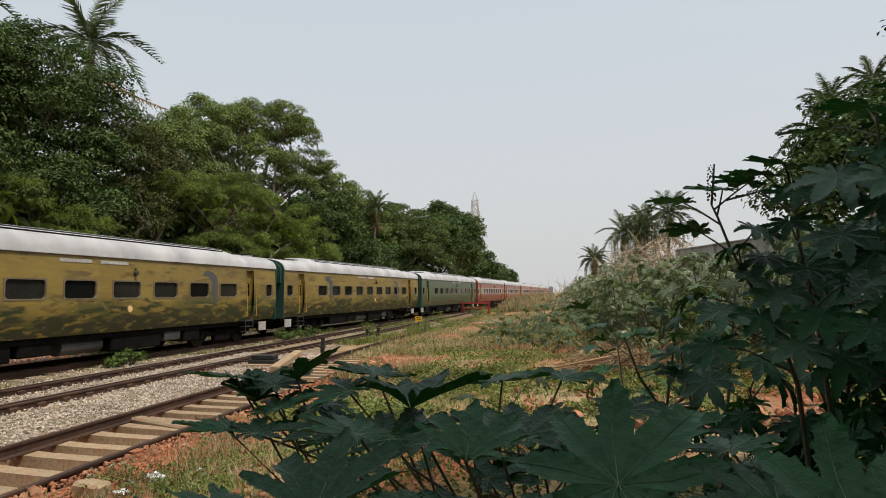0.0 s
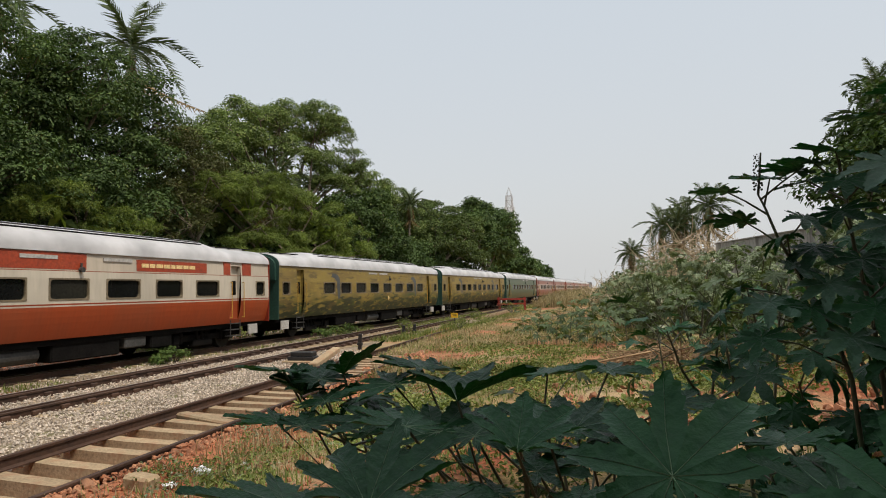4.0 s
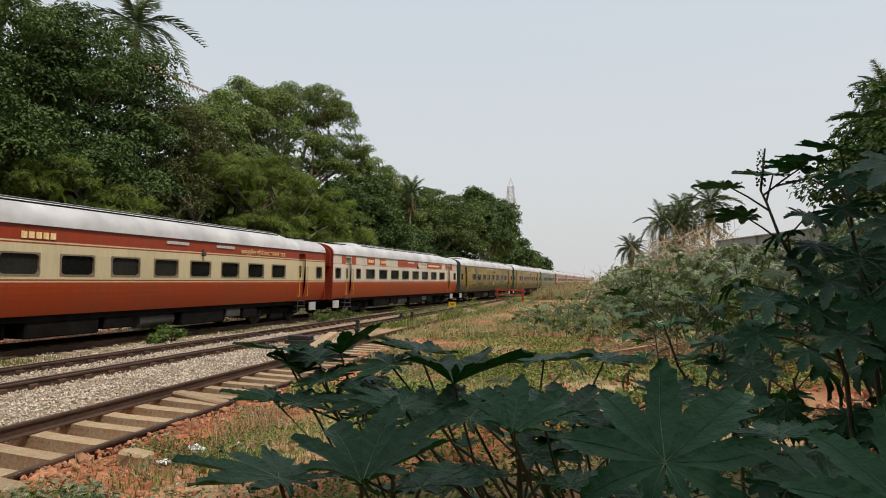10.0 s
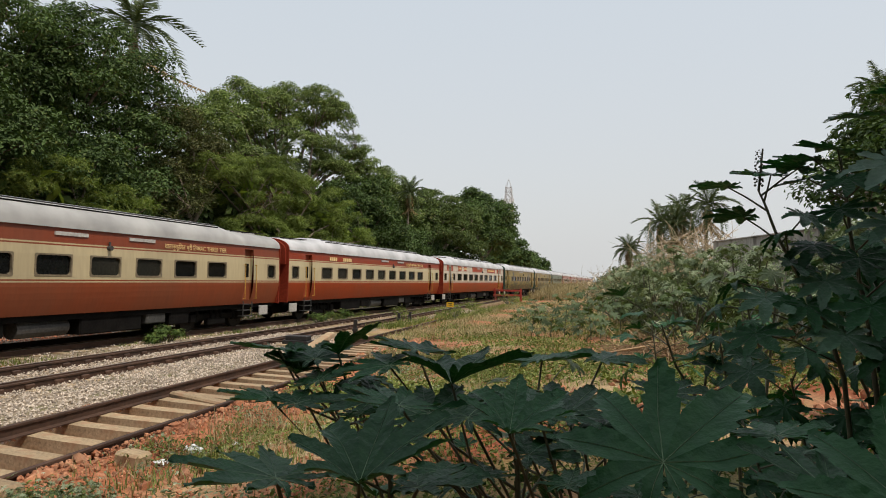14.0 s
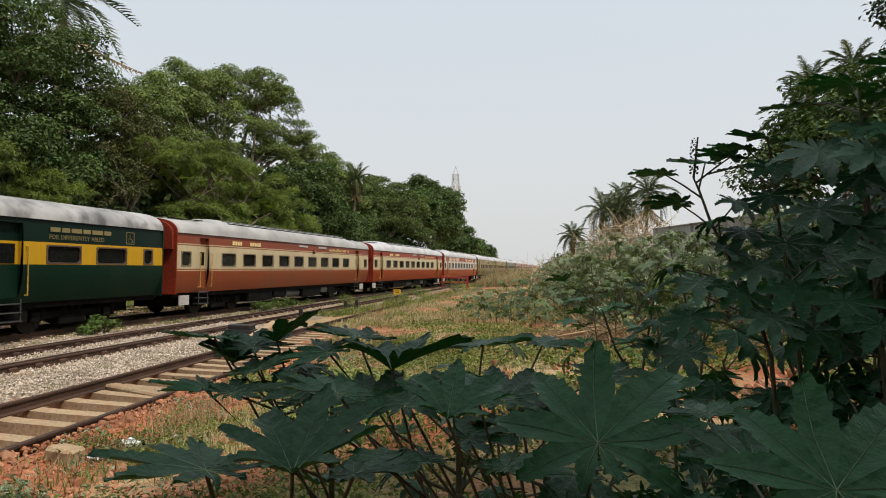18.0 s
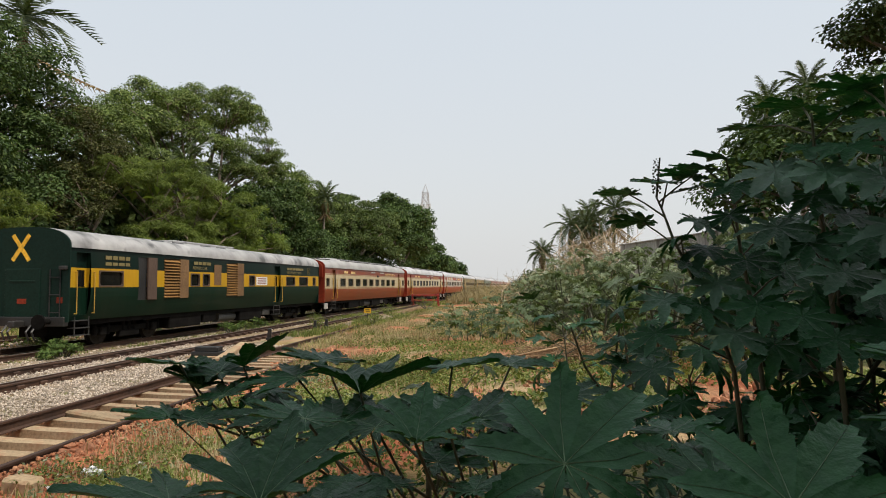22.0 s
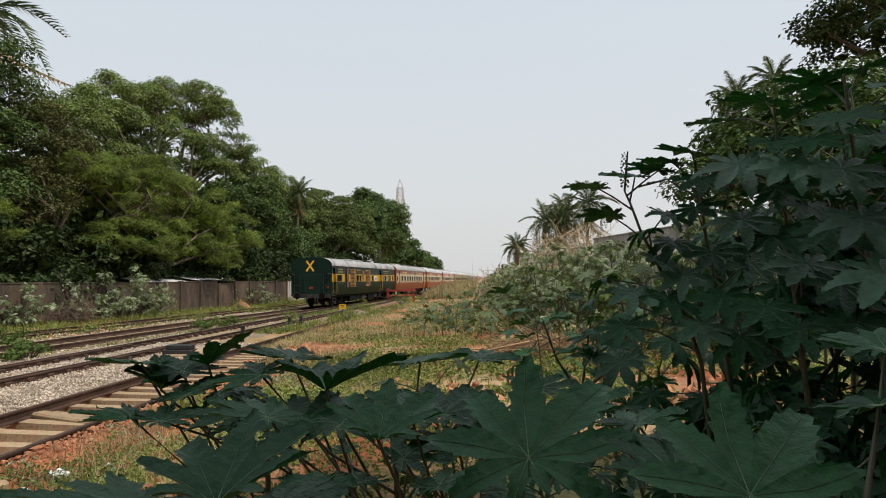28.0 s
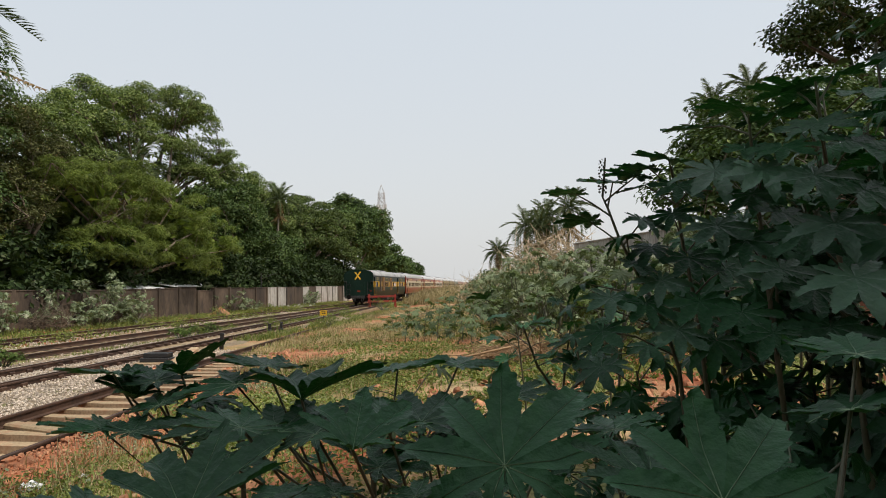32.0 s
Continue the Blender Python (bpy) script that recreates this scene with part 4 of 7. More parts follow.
def van():
    c = thing("generator_van", "dark green generator van with yellow window band and tail cross", "train coach", "coaches of the train")
    wins = [(1.32, 2.52), (6.88, 7.55), (7.84, 8.38), (12.22, 12.84), (16.85, 18.12), (18.80, 20.15), (21.05, 21.5)]
    doors = [(15.27, 16.05)]
    slide = (3.40, 4.40)
    louv = [(5.0, 6.70), (9.95, 11.62)]
    ops = [(a - S0, b - S0, 2.18, 2.66, 0.05) for a, b in wins] + [(a - S0, b - S0, 1.25, 3.24, 0.21) for a, b in doors + [(0.28, 0.92)]]
    ops += [(slide[0] - S0, slide[1] - S0, 1.66, 3.22, 0.10)] + [(a - S0, b - S0, 1.68, 3.24, 0.12) for a, b in louv]
    side_wall(ops, -S0, S0, HW, "side_wall", M_VAN, c)
    side_wall([], -S0, S0, -HW, "side_wall", M_VAN, c)
    for a, b in wins:
        pane(a, b, 2.18, 2.66, c, M_GLASS, M_BROWN)
    for a, b in doors + [(0.28, 0.92)]:
        door(a, b, c, M_VAN, M_GLASS, 0.18)
    # Black panel painted in place of the shade inside the doorway.
    bm = bmesh.new()
    box(bm, HW - 0.1, HW - 0.06, slide[0] - S0, slide[1] - S0 - 0.45, 1.66, 3.22)
    part("sliding_door", bm, M_BLACK, c, "black panel standing for the shaded inside of an open doorway")
    bm = bmesh.new()
    box(bm, HW - 0.05, HW + 0.02, slide[1] - S0 - 0.45, slide[1] - S0 + 0.1, 1.66, 3.22, 0.01)
    part("sliding_door", bm, M_BROWN, c, "rusty brown sliding door")
    for a, b in louv:
        bm = bmesh.new()
        box(bm, HW - 0.12, HW - 0.10, a - S0, b - S0, 1.68, 3.24)
        lv = part("louvre_panel", bm, M_BROWN, c)
        bm = bmesh.new()
        box(bm, HW - 0.09, HW + 0.012, b - 0.62 - S0, b - S0, 1.68, 3.24, 0.008)
        for zz in (2.2, 2.72):
            box(bm, HW - 0.02, HW + 0.022, b - 0.60 - S0, b - 0.02 - S0, zz, zz + 0.03)
        part("plain_panel", bm, M_HATCH, lv, "dusty brown panel beside the slats")
        z = 1.72
        while z < 3.2:
            bm = bmesh.new()
            vs = [(HW - 0.09, z + 0.08), (HW + 0.02, z), (HW + 0.02, z + 0.014), (HW - 0.09, z + 0.094)]
            f = [bm.verts.new((p, a - S0, q)) for p, q in vs]
            g = [bm.verts.new((p, b - 0.63 - S0, q)) for p, q in vs]
            bm.faces.new(f)
            bm.faces.new(g[::-1])
            for i in range(4):
                bm.faces.new((f[i], f[(i + 1) % 4], g[(i + 1) % 4], g[i]))
            part("slat", bm, M_LOUVRE, lv)
            z += 0.115
    bm = bmesh.new()
    box(bm, HW - 0.01, HW + 0.015, 8.78 - S0, 9.40 - S0, 2.2, 3.1, 0.005)
    part("service_hatch", bm, M_HATCH, c)
    bm = bmesh.new()
    box(bm, HW - 0.005, HW + 0.006, 13.02 - S0, 14.3 - S0, 2.2, 2.62)
    pb = part("poster", bm, M_WHITE, c, "faded white notice on the yellow band")
    bm = bmesh.new()
    for i in range(3):
        box(bm, HW + 0.004, HW + 0.009, 13.15 - S0, 14.15 - S0, 2.28 + 0.11 * i, 2.33 + 0.11 * i)
    part("marking", bm, M_FLANGE_RED, pb)
    roof_mesh(c, M_ROOF_GREY, 0.66, 0.66, True)
    for y0 in (5.3, 6.7, 8.9, 10.3):
        bm = bmesh.new()
        m = Matrix.Translation((1.24, y0 - S0, Z_GUT + 0.40)) @ Matrix.Rotation(radians(42), 4, "Y")
        bmesh.ops.create_cube(bm, size=1.0, matrix=m @ Matrix.Diagonal((0.42, 0.8, 0.06, 1)))
        part("roof_hatch", bm, M_BLACK, c, "sooty roof hatch")
    bm = bmesh.new()
    box(bm, -0.62, 0.62, 7.2 - S0, 12.6 - S0, Z_GUT + 0.58, Z_GUT + 0.72, 0.04)
    part("roof_box", bm, M_ROOF_GREY, c)
    for y0 in (0.6, 15.3):
        bm = bmesh.new()
        rod(bm, (1.42, y0 - S0, Z_GUT + 0.22), (1.42, y0 + 1.1 - S0, Z_GUT + 0.22), 0.02, n=6)
        part("rain_strip", bm, M_BLACK, c)
    e = coach_end(c, M_VAN_END, False, 0.655)
    coach_end(c, M_VAN_END, True, 0.655)
    gangway(c, True, M_FLANGE_GREEN)
    # tail: cross mark, corridor door, buffers, hoses, lamp irons
    for s in (-1, 1):
        bm = bmesh.new()
        m = Matrix.Translation((-0.1, -S0 - 0.060 - 0.004 * s, 3.38)) @ Matrix.Rotation(radians(36 * s), 4, "Y")
        bmesh.ops.create_cube(bm, size=1.0, matrix=m @ Matrix.Diagonal((0.13, 0.012, 1.0, 1)))
        part("tail_cross", bm, M_MARK, c, "yellow painted last-vehicle cross")
    bm = bmesh.new()
    box(bm, -0.62, 0.62, -S0 - 0.085, -S0 - 0.045, 1.15, 2.72, 0.015)
    box(bm, -0.45, 0.45, -S0 - 0.10, -S0 - 0.07, 2.3, 2.36, 0.01)
    part("corridor_door", bm, M_VAN_END, c)
    for sx in (-1.15, 1.15):
        bm = bmesh.new()
        for zz in (1.35, 1.9, 2.45):
            rod(bm, (sx - 0.18, -S0 - 0.10, zz), (sx + 0.18, -S0 - 0.10, zz), 0.015, n=6)
        rod(bm, (sx - 0.18, -S0 - 0.08, 1.2), (sx - 0.18, -S0 - 0.08, 2.7), 0.018, n=6)
        rod(bm, (sx + 0.18, -S0 - 0.08, 1.2), (sx + 0.18, -S0 - 0.08, 2.7), 0.018, n=6)
        part("end_ladder", bm, M_BLACK, c)
    bm = bmesh.new()
    for sx in (-1.45, 1.45):
        bm = bmesh.new()
        box(bm, sx - 0.12, sx + 0.12, -S0 - 0.18, -S0 - 0.04, 2.68, 2.80, 0.02)
        part("lamp_bracket", bm, M_TANK, c)
    bm = bmesh.new()
    box(bm, -0.16, 0.16, -S0 - 0.095, -S0 - 0.08, 1.62, 1.78)
    part("marking", bm, M_FLANGE_RED, c)
    bm = bmesh.new()
    box(bm, 1.2, 1.4, -S0 - 0.062, -S0 - 0.048, 1.64, 1.82)
    part("marking", bm, M_FLANGE_RED, c)
    bm = bmesh.new()
    box(bm, -1.5, 1.5, -S0 - 0.1, -S0 + 0.1, 0.92, 1.22, 0.02)
    part("headstock", bm, M_BLACK, c)
    for sx in (-0.98, 0.98):
        bm = bmesh.new()
        rod(bm, (sx, -S0 - 0.05, 1.08), (sx, -S0 - 0.48, 1.08), 0.09, n=12)
        rod(bm, (sx, -S0 - 0.48, 1.08), (sx, -S0 - 0.54, 1.08), 0.23, n=20)
        part("buffer", bm, M_UNDER, c)
    bm = bmesh.new()
    box(bm, -0.12, 0.12, -S0 - 0.5, -S0, 0.9, 1.1, 0.03)
    for sx in (-0.5, -0.3, 0.35, 0.55):
        v, f = tube([(sx, -S0 - 0.1, 0.95), (sx, -S0 - 0.28, 0.75), (sx + 0.04, -S0 - 0.2, 0.5)], [0.03, 0.03, 0.03], 6)
        base = [bm.verts.new(p) for p in v]
        for q in f:
            bm.faces.new([base[i] for i in q])
    part("coupling", bm, M_BLACK, c)
    for y, w in ((1.6, (0.3, 0.24, 0.3, 0.22)), (7.1, (0.3, 0.25, 0.3, 0.3)), (16.95, (0.35, 0.3, 0.4, 0.3, 0.45, 0.3))):
        bars(y, 3.06, w, 0.13, c, M_DIM, gap=0.07)
    bars(1.6, 2.86, (0.3, 0.24, 0.3, 0.22), 0.11, c, M_DIM, gap=0.07)
    wording("POWER CAR", 7.0, 2.85, 0.20, c, M_DIM)
    wording("FOR DIFFERENTLY ABLED", 16.9, 2.85, 0.19, c, M_DIM)
    bm = bmesh.new()
    x0, yc = HW - 0.012, 20.35 - S0
    for p in ((-0.20, 0.20, 3.20, 3.22), (-0.20, 0.20, 2.82, 2.84), (-0.20, -0.18, 2.84, 3.20), (0.18, 0.20, 2.84, 3.20)):
        box(bm, x0 - 0.01, x0 + 0.004, yc + p[0], yc + p[1], p[2], p[3])
    for k in range(14):
        q0, q1 = 2.2 + 0.30 * k, 2.2 + 0.30 * (k + 1)
        rod(bm, (x0, yc + 0.09 * math.cos(q0), 2.95 + 0.09 * math.sin(q0)), (x0, yc + 0.09 * math.cos(q1), 2.95 + 0.09 * math.sin(q1)), 0.009, n=5)
    rod(bm, (x0, yc - 0.03, 3.13), (x0, yc - 0.01, 2.98), 0.012, n=5)
    rod(bm, (x0, yc - 0.01, 2.99), (x0, yc + 0.08, 2.99), 0.010, n=5)
    rod(bm, (x0, yc + 0.08, 2.99), (x0, yc + 0.13, 2.88), 0.010, n=5)
    part("access_sign", bm, M_DIM, c, "pale wheelchair sign in a square outline")
    ws = underframe(c, True)
    return c, ws


def loco():
    c = thing("locomotive", "dark locomotive at the head of the train", "locomotive", "coaches of the train")
    bm = bmesh.new()
    box(bm, -1.5, 1.5, -S0 + 1, S0 - 3.2, 1.1, 4.0, 0.2)
    box(bm, -1.55, 1.55, S0 - 3.2, S0 - 0.6, 1.1, 4.2, 0.3)
    part("body", bm, M_LOCO, c)
    ws = underframe(c, True)
    return c, ws


def yellow_coach(seed, layout, swirls):
    b = passenger("yellow_coach", "grimy yellow coach with olive green lower side and dark swirls", M_YELLOW, M_FLANGE_GREEN, False, seed, layout)
    for y in swirls:
        bm = bmesh.new()
        prev = None
        for k in range(11):
            u = k / 10
            yy, zz, w = y - S0 + 5.62 - 0.75 * (1 - min(1, u / 0.42)) ** 1.6 + 0.12 * max(0, u - 0.6), 3.08 - 0.22 * u - 1.25 * max(0, u - 0.16) ** 1.15, 0.08 + 0.10 * math.sin(3.14 * min(1, 0.12 + u * 0.8))
            xx = HW + 0.006 - 0.03 * max(0, zz - 2.2) ** 2
            q = (bm.verts.new((xx, yy - w * min(1, 0.3 + u * 2), zz - (0.14 if u < 0.35 else 0.03))), bm.verts.new((xx, yy + w, zz + 0.06)))
            if prev:
                bm.faces.new((prev[0], prev[1], q[1], q[0]))
            prev = q
        part("painted_swirl", bm, M_SWIRL, b[0], "dark grey painted swirl")
    for y in (9.45, 11.0):
        bm = bmesh.new()
        box(bm, HW - 0.05, HW - 0.012, y - S0, y + 1.2 - S0, 3.17, 3.27, 0.004)
        part("route_board", bm, M_BOARD, b[0], "grey destination board under the gutter")
    bm = bmesh.new()
    rod(bm, (HW - 0.01, 12.3 - S0, 1.78), (HW + 0.005, 12.3 - S0, 1.78), 0.11, n=20)
    part("emblem", bm, M_LETTER, b[0], "small pale round emblem")
    return b


def build_train():
    """Coaches from the tail forward."""
    made = [van()]
    e = red_coach(3, "brownish red and cream sleeper coach with a dusty grey roof", M_RED_BROWN, M_ROOF_DUST)
    made.append(e)
    d = red_coach(4)
    made.append(d)
    c3 = passenger("red_coach", "faded cream coach, red below, with repainted red panels", M_RED_OLD, M_FLANGE_RED, True, 6)
    for y, w, z0, z1 in ((1.0, 0.45, 2.9, 3.36), (2.2, 0.5, 2.9, 3.36), (4.2, 1.05, 2.93, 3.32), (6.0, 0.9, 2.93, 3.32), (8.9, 3.8, 2.92, 3.36), (14.6, 3.4, 2.93, 3.28), (19.0, 0.42, 2.9, 3.36), (20.2, 0.6, 2.9, 3.36)):
        bm = bmesh.new()
        box(bm, HW - 0.035, HW - 0.012, y - S0, y + w - S0, z0, z1)
        part("painted_panel", bm, M_FLANGE_BRIGHT, c3[0], "repainted red patch")
    bars(4.35, 3.05, (0.2, 0.2, 0.2), 0.16, c3[0], M_LETTER, HW - 0.008)
    bars(6.12, 3.05, (0.1, 0.1, 0.1, 0.1, 0.1), 0.16, c3[0], M_LETTER, HW - 0.008)
    bars(14.8, 3.05, (0.3, 0.24, 0.3, 0.3, 0.2, 0.3, 0.26, 0.3), 0.12, c3[0], M_LETTER, HW - 0.008)
    made.append(c3)
    made.append(yellow_coach(8, WIDE, (0.0, 11.45)))
    made.append(yellow_coach(12, NINE_YELLOW, (-0.25, 11.3)))
    g = passenger("green_coach", "dull green coach with a white roof", M_DULLGREEN, M_FLANGE_GREEN, False, 9)
    made.append(g)
    p = passenger("red_coach", "greyish red coach with a pale window band", M_PINK, M_FLANGE_RED, False, 10)
    made.append(p)
    for i in range(5):
        q = copy_thing(p[0], Matrix())
        made.append((q, []))
    made.append(loco())
    return made


M_FLANGE_BRIGHT = surface("fresh_red_patch_paint", (0.29, 0.040, 0.013), (0.33, 0.054, 0.018), 0.5)
M_SWIRL = surface("dark_swirl_paint", (0.05, 0.055, 0.06), (0.08, 0.085, 0.085), 0.5)
TRAIN = build_train()


def tail_at(t):
    """Tail of the train along the line at t seconds."""
    return 0.000388712 * t ** 3 - 0.011119 * t * t + 4.827418 * t - 87.341


# ---- trees and other growth ----
STAR = [(0.0, 1.0), (0.16, 0.36), (0.78, 0.62), (0.40, 0.10), (0.92, -0.12), (0.36, -0.20), (0.45, -0.66), (0.0, -0.22), (-0.45, -0.66), (-0.36, -0.20), (-0.92, -0.12), (-0.40, 0.10), (-0.78, 0.62), (-0.16, 0.36)]


def leaf_shape(kind):
    if kind == "star":
        v = np.array([(0, 0, 0)] + [(x * 0.6, y * 0.6, 0.05 - 0.16 * (x * x + y * y)) for x, y in STAR], float)
        f = np.array([(0, i, i % 14 + 1) for i in range(1, 15)])
    elif kind == "spray":
        v, f = [], []
        for i in range(4):
            u = i / 4
            for s in (-1, 1):
                k = len(v)
                v += [(0, u, 0), (s * 0.28 * (1 - 0.5 * u), u + 0.25, -0.05), (s * 0.05, u + 0.20, 0.02)]
                f.append((k, k + 1, k + 2))
        v, f = np.array(v, float), np.array(f)
    else:
        v = np.array([(0, 0, 0), (0.27, 0.48, 0.10), (0, 1.0, -0.06), (-0.27, 0.48, 0.10)], float)
        f = np.array([(0, 1, 2), (0, 2, 3)])
    return v, f


def scatter_leaves(pos, out, size, rng, kind="leaf", up=0.6, wild=0.6):
    """Verts and faces of leaves at pos that face outward and upward."""
    n = len(pos)
    nrm = out + np.array([0, 0, up]) + rng.normal(0, wild, (n, 3))
    nrm /= np.linalg.norm(nrm, axis=1, keepdims=True) + 1e-9
    d = rng.normal(0, 1, (n, 3)) + out * 0.5 + np.array([0, 0, -0.25])
    d -= nrm * (d * nrm).sum(1, keepdims=True)
    d /= np.linalg.norm(d, axis=1, keepdims=True) + 1e-9
    s = np.cross(d, nrm)
    sv, sf = leaf_shape(kind)
    k = rng.uniform(size[0], size[1], (n, 1, 1))
    v = pos[:, None, :] + k * (sv[None, :, 0:1] * s[:, None, :] + sv[None, :, 1:2] * d[:, None, :] + sv[None, :, 2:3] * nrm[:, None, :])
    f = (sf[None] + len(sv) * np.arange(n)[:, None, None]).reshape(-1, sf.shape[1])
    return v.reshape(-1, 3), f


def clump_cloud(clumps, density, size, rng, kind="leaf", squash=0.75, up=0.6, fuzz=0.14, wild=0.6):
    """Leaves in loose shells round each clump (x, y, z, r)."""
    ps, os_ = [], []
    for x, y, z, r in clumps:
        n = max(6, int(density * r * r))
        u = rng.normal(0, 1, (n, 3))
        u /= np.linalg.norm(u, axis=1, keepdims=True)
        u[:, 2] = np.where(u[:, 2] < -0.35, -u[:, 2], u[:, 2])
        rad = r * rng.uniform(0.2, 1.0, (n, 1)) ** 0.4 * (1 + fuzz * rng.normal(0, 1, (n, 1)))
        p = u * rad * np.array([1, 1, squash]) + np.array([x, y, z])
        ps.append(p)
        os_.append(u)
    return scatter_leaves(np.concatenate(ps), np.concatenate(os_), size, rng, kind, up, wild)


def clumps_on(ells, n, r, rng, low=-0.5):
    """Clump centres over the shells of ellipsoids (x, y, z, rx, ry, rz)."""
    w = np.array([e[3] * e[4] + e[4] * e[5] + e[3] * e[5] for e in ells], float)
    w /= w.sum()
    got = []
    for e, k in zip(ells, np.maximum(4, (w * n).astype(int))):
        u = rng.normal(0, 1, (k, 3))
        u /= np.linalg.norm(u, axis=1, keepdims=True)
        u[:, 2] = np.where(u[:, 2] < low, -u[:, 2] * 0.5, u[:, 2])
        rad = rng.uniform(0.62, 1.02, (k, 1))
        p = np.array(e[:3]) + u * rad * np.array(e[3:])
        got += [(*q, rng.uniform(*r)) for q in p]
    return got


def tree(name, label, base, ells, n_clumps, clump_r, density, size, mat, seed, trunk_r=0.35, kind="leaf", squash=0.75, up=0.6, limbs=9, category="tree", low=-0.5, fuzz=0.14, wild=0.6, fill=7):
    rng = np.random.default_rng(seed)
    t = thing(name, label, category, m=Matrix.Translation(base))
    b = np.array(base)
    cl = clumps_on(ells, n_clumps, clump_r, rng, low)
    cl = [(c[0] - b[0], c[1] - b[1], c[2] - b[2], c[3]) for c in cl]
    cen = np.mean([c[:3] for c in cl], axis=0)
    zlo = min(c[2] for c in cl)
    fork = Vector((cen[0] * 0.35, cen[1] * 0.35, max(1.2, 0.45 * cen[2])))
    v, f = tube([(0, 0, -0.2), (0, 0, 0.3), fork * 0.5 + Vector((0.1, 0.05, 0)), fork], [trunk_r * 1.4, trunk_r, trunk_r * 0.85, trunk_r * 0.7], 9)
    mesh_of("trunk", v, f, M_BARK, t, smooth=True)
    pick = sorted(cl, key=lambda c: c[2])[:: max(1, len(cl) // (limbs * 4))]
    mains = []
    for i in range(limbs):
        c = pick[(i * 4 + 1) % len(pick)]
        e = Vector(c[:3])
        m = fork.lerp(e, 0.5) + Vector((rng.normal(0, 0.4), rng.normal(0, 0.4), 0.5))
        v, f = tube([fork * 0.92, m, e], [trunk_r * 0.55, trunk_r * 0.32, trunk_r * 0.1], 6)
        mesh_of("limb", v, f, M_BARK, t, smooth=True)
        mains.append((m, e))
    twigs = []
    for c in cl[::2]:
        e = Vector(c[:3])
        m = min((p for q in mains for p in q), key=lambda p: (p - e).length)
        twigs.append(tube([m, m.lerp(e, 0.6) + Vector((0, 0, 0.25)), e], [trunk_r * 0.12, trunk_r * 0.07, 0.015], 4))
    v, f = join(twigs)
    mesh_of("twig", v, f, M_BARK, t)["kind"] = "stuff"
    v, f = clump_cloud(cl, density, size, rng, kind, squash, up, fuzz, wild)
    # Oversized inner leaves, added to block light through the crown.
    ip, io = [], []
    for e in ells:
        k = int(fill * (e[3] * e[4] + e[4] * e[5]))
        u = rng.normal(0, 1, (k, 3))
        u /= np.linalg.norm(u, axis=1, keepdims=True)
        ip.append(np.array(e[:3]) - b + u * rng.uniform(0.1, 0.72, (k, 1)) * np.array(e[3:]))
        io.append(u * 0.3)
    w, g = scatter_leaves(np.concatenate(ip), np.concatenate(io), (size[0] * 2.6, size[1] * 2.8), rng, "leaf", 0.8, 0.5)
    f = np.concatenate([f, g + len(v)])
    v = np.concatenate([v, w])
    cr = mesh_of("crown", v, f, mat, t)
    cr["kind"] = "stuff"
    return t


def frond(length, droop, rng, n=38, width=0.52):
    """One feather frond along +y that arches down; narrow leaflets hang from its rib."""
    pts = []
    for i in range(n + 1):
        u = i / n
        pts.append((0, length * (u - 0.18 * droop * u * u), length * (0.35 * u - (0.35 + 0.75 * droop) * u * u)))
    vs, fs = tube(pts[::3], [0.03 * (1 - 0.85 * i / (len(pts[::3]) - 1)) for i in range(len(pts[::3]))], 4)
    for i in range(3, n):
        u = i / n
        L = length * width * 0.5 * math.sin(math.pi * min(1, 0.14 + u * 0.80)) ** 0.7
        p, q = Vector(pts[i]), Vector(pts[min(i + 1, n)])
        for s in (-1, 1):
            a = Vector((s * L * rng.uniform(0.55, 0.8), L * rng.uniform(0.5, 0.75), -L * rng.uniform(0.25, 0.75)))
            k = len(vs)
            vs += [tuple(p), tuple(p.lerp(q, 0.85)), tuple(p + a * 0.5 + Vector((0, 0.02, 0.10 * L))), tuple(p + a)]
            fs += [(k, k + 1, k + 2), (k, k + 2, k + 3)]
    return vs, fs


def palm(label, x, y, top, seed, fronds=18, length=3.2, lean=0.6, base_z=0.0, dry=3, trunk_r=0.16, arch=0.3):
    rng = random.Random(seed)
    t = thing("palm_tree", label, "palm tree", m=Matrix.Translation((x, y, base_z)))
    h = top - base_z - 0.35 * length
    pts = [(lean * (u / 8) ** 2 - lean, 0, h * u / 8) for u in range(9)]
    v, f = tube(pts, [trunk_r * (1.35 - 0.5 * u / 8) for u in range(9)], 9)
    mesh_of("trunk", v, f, M_PALMBARK, t, smooth=True)
    kinds = []
    for k in range(4):
        v, f = frond(length, 0.25 + arch * k, rng)
        me = bpy.data.meshes.new("frond")
        me.from_pydata(v, [], f)
        me.materials.append(L_PALM)
        kinds.append(me)
    for i in range(fronds + dry):
        u = i / fronds
        isdry = i >= fronds
        fr = new("frond", kinds[3] if isdry else kinds[min(3, int(u * 4))])
        if isdry:
            me = fr.data.copy()
            me.materials.clear()
            me.materials.append(L_PALMDRY)
            fr.data = me
            fr["label"] = "dry brown hanging frond"
        fr.parent = t
        el = 72 - 95 * u + rng.uniform(-8, 8) if not isdry else -62 + rng.uniform(-10, 5)
        fr.matrix_basis = Matrix.Translation((0, 0, h)) @ Matrix.Rotation(radians(137.5 * i + rng.uniform(-12, 12)), 4, "Z") @ Matrix.Rotation(radians(el), 4, "X") @ Matrix.Scale(rng.uniform(0.82, 1.05), 4)
    return t


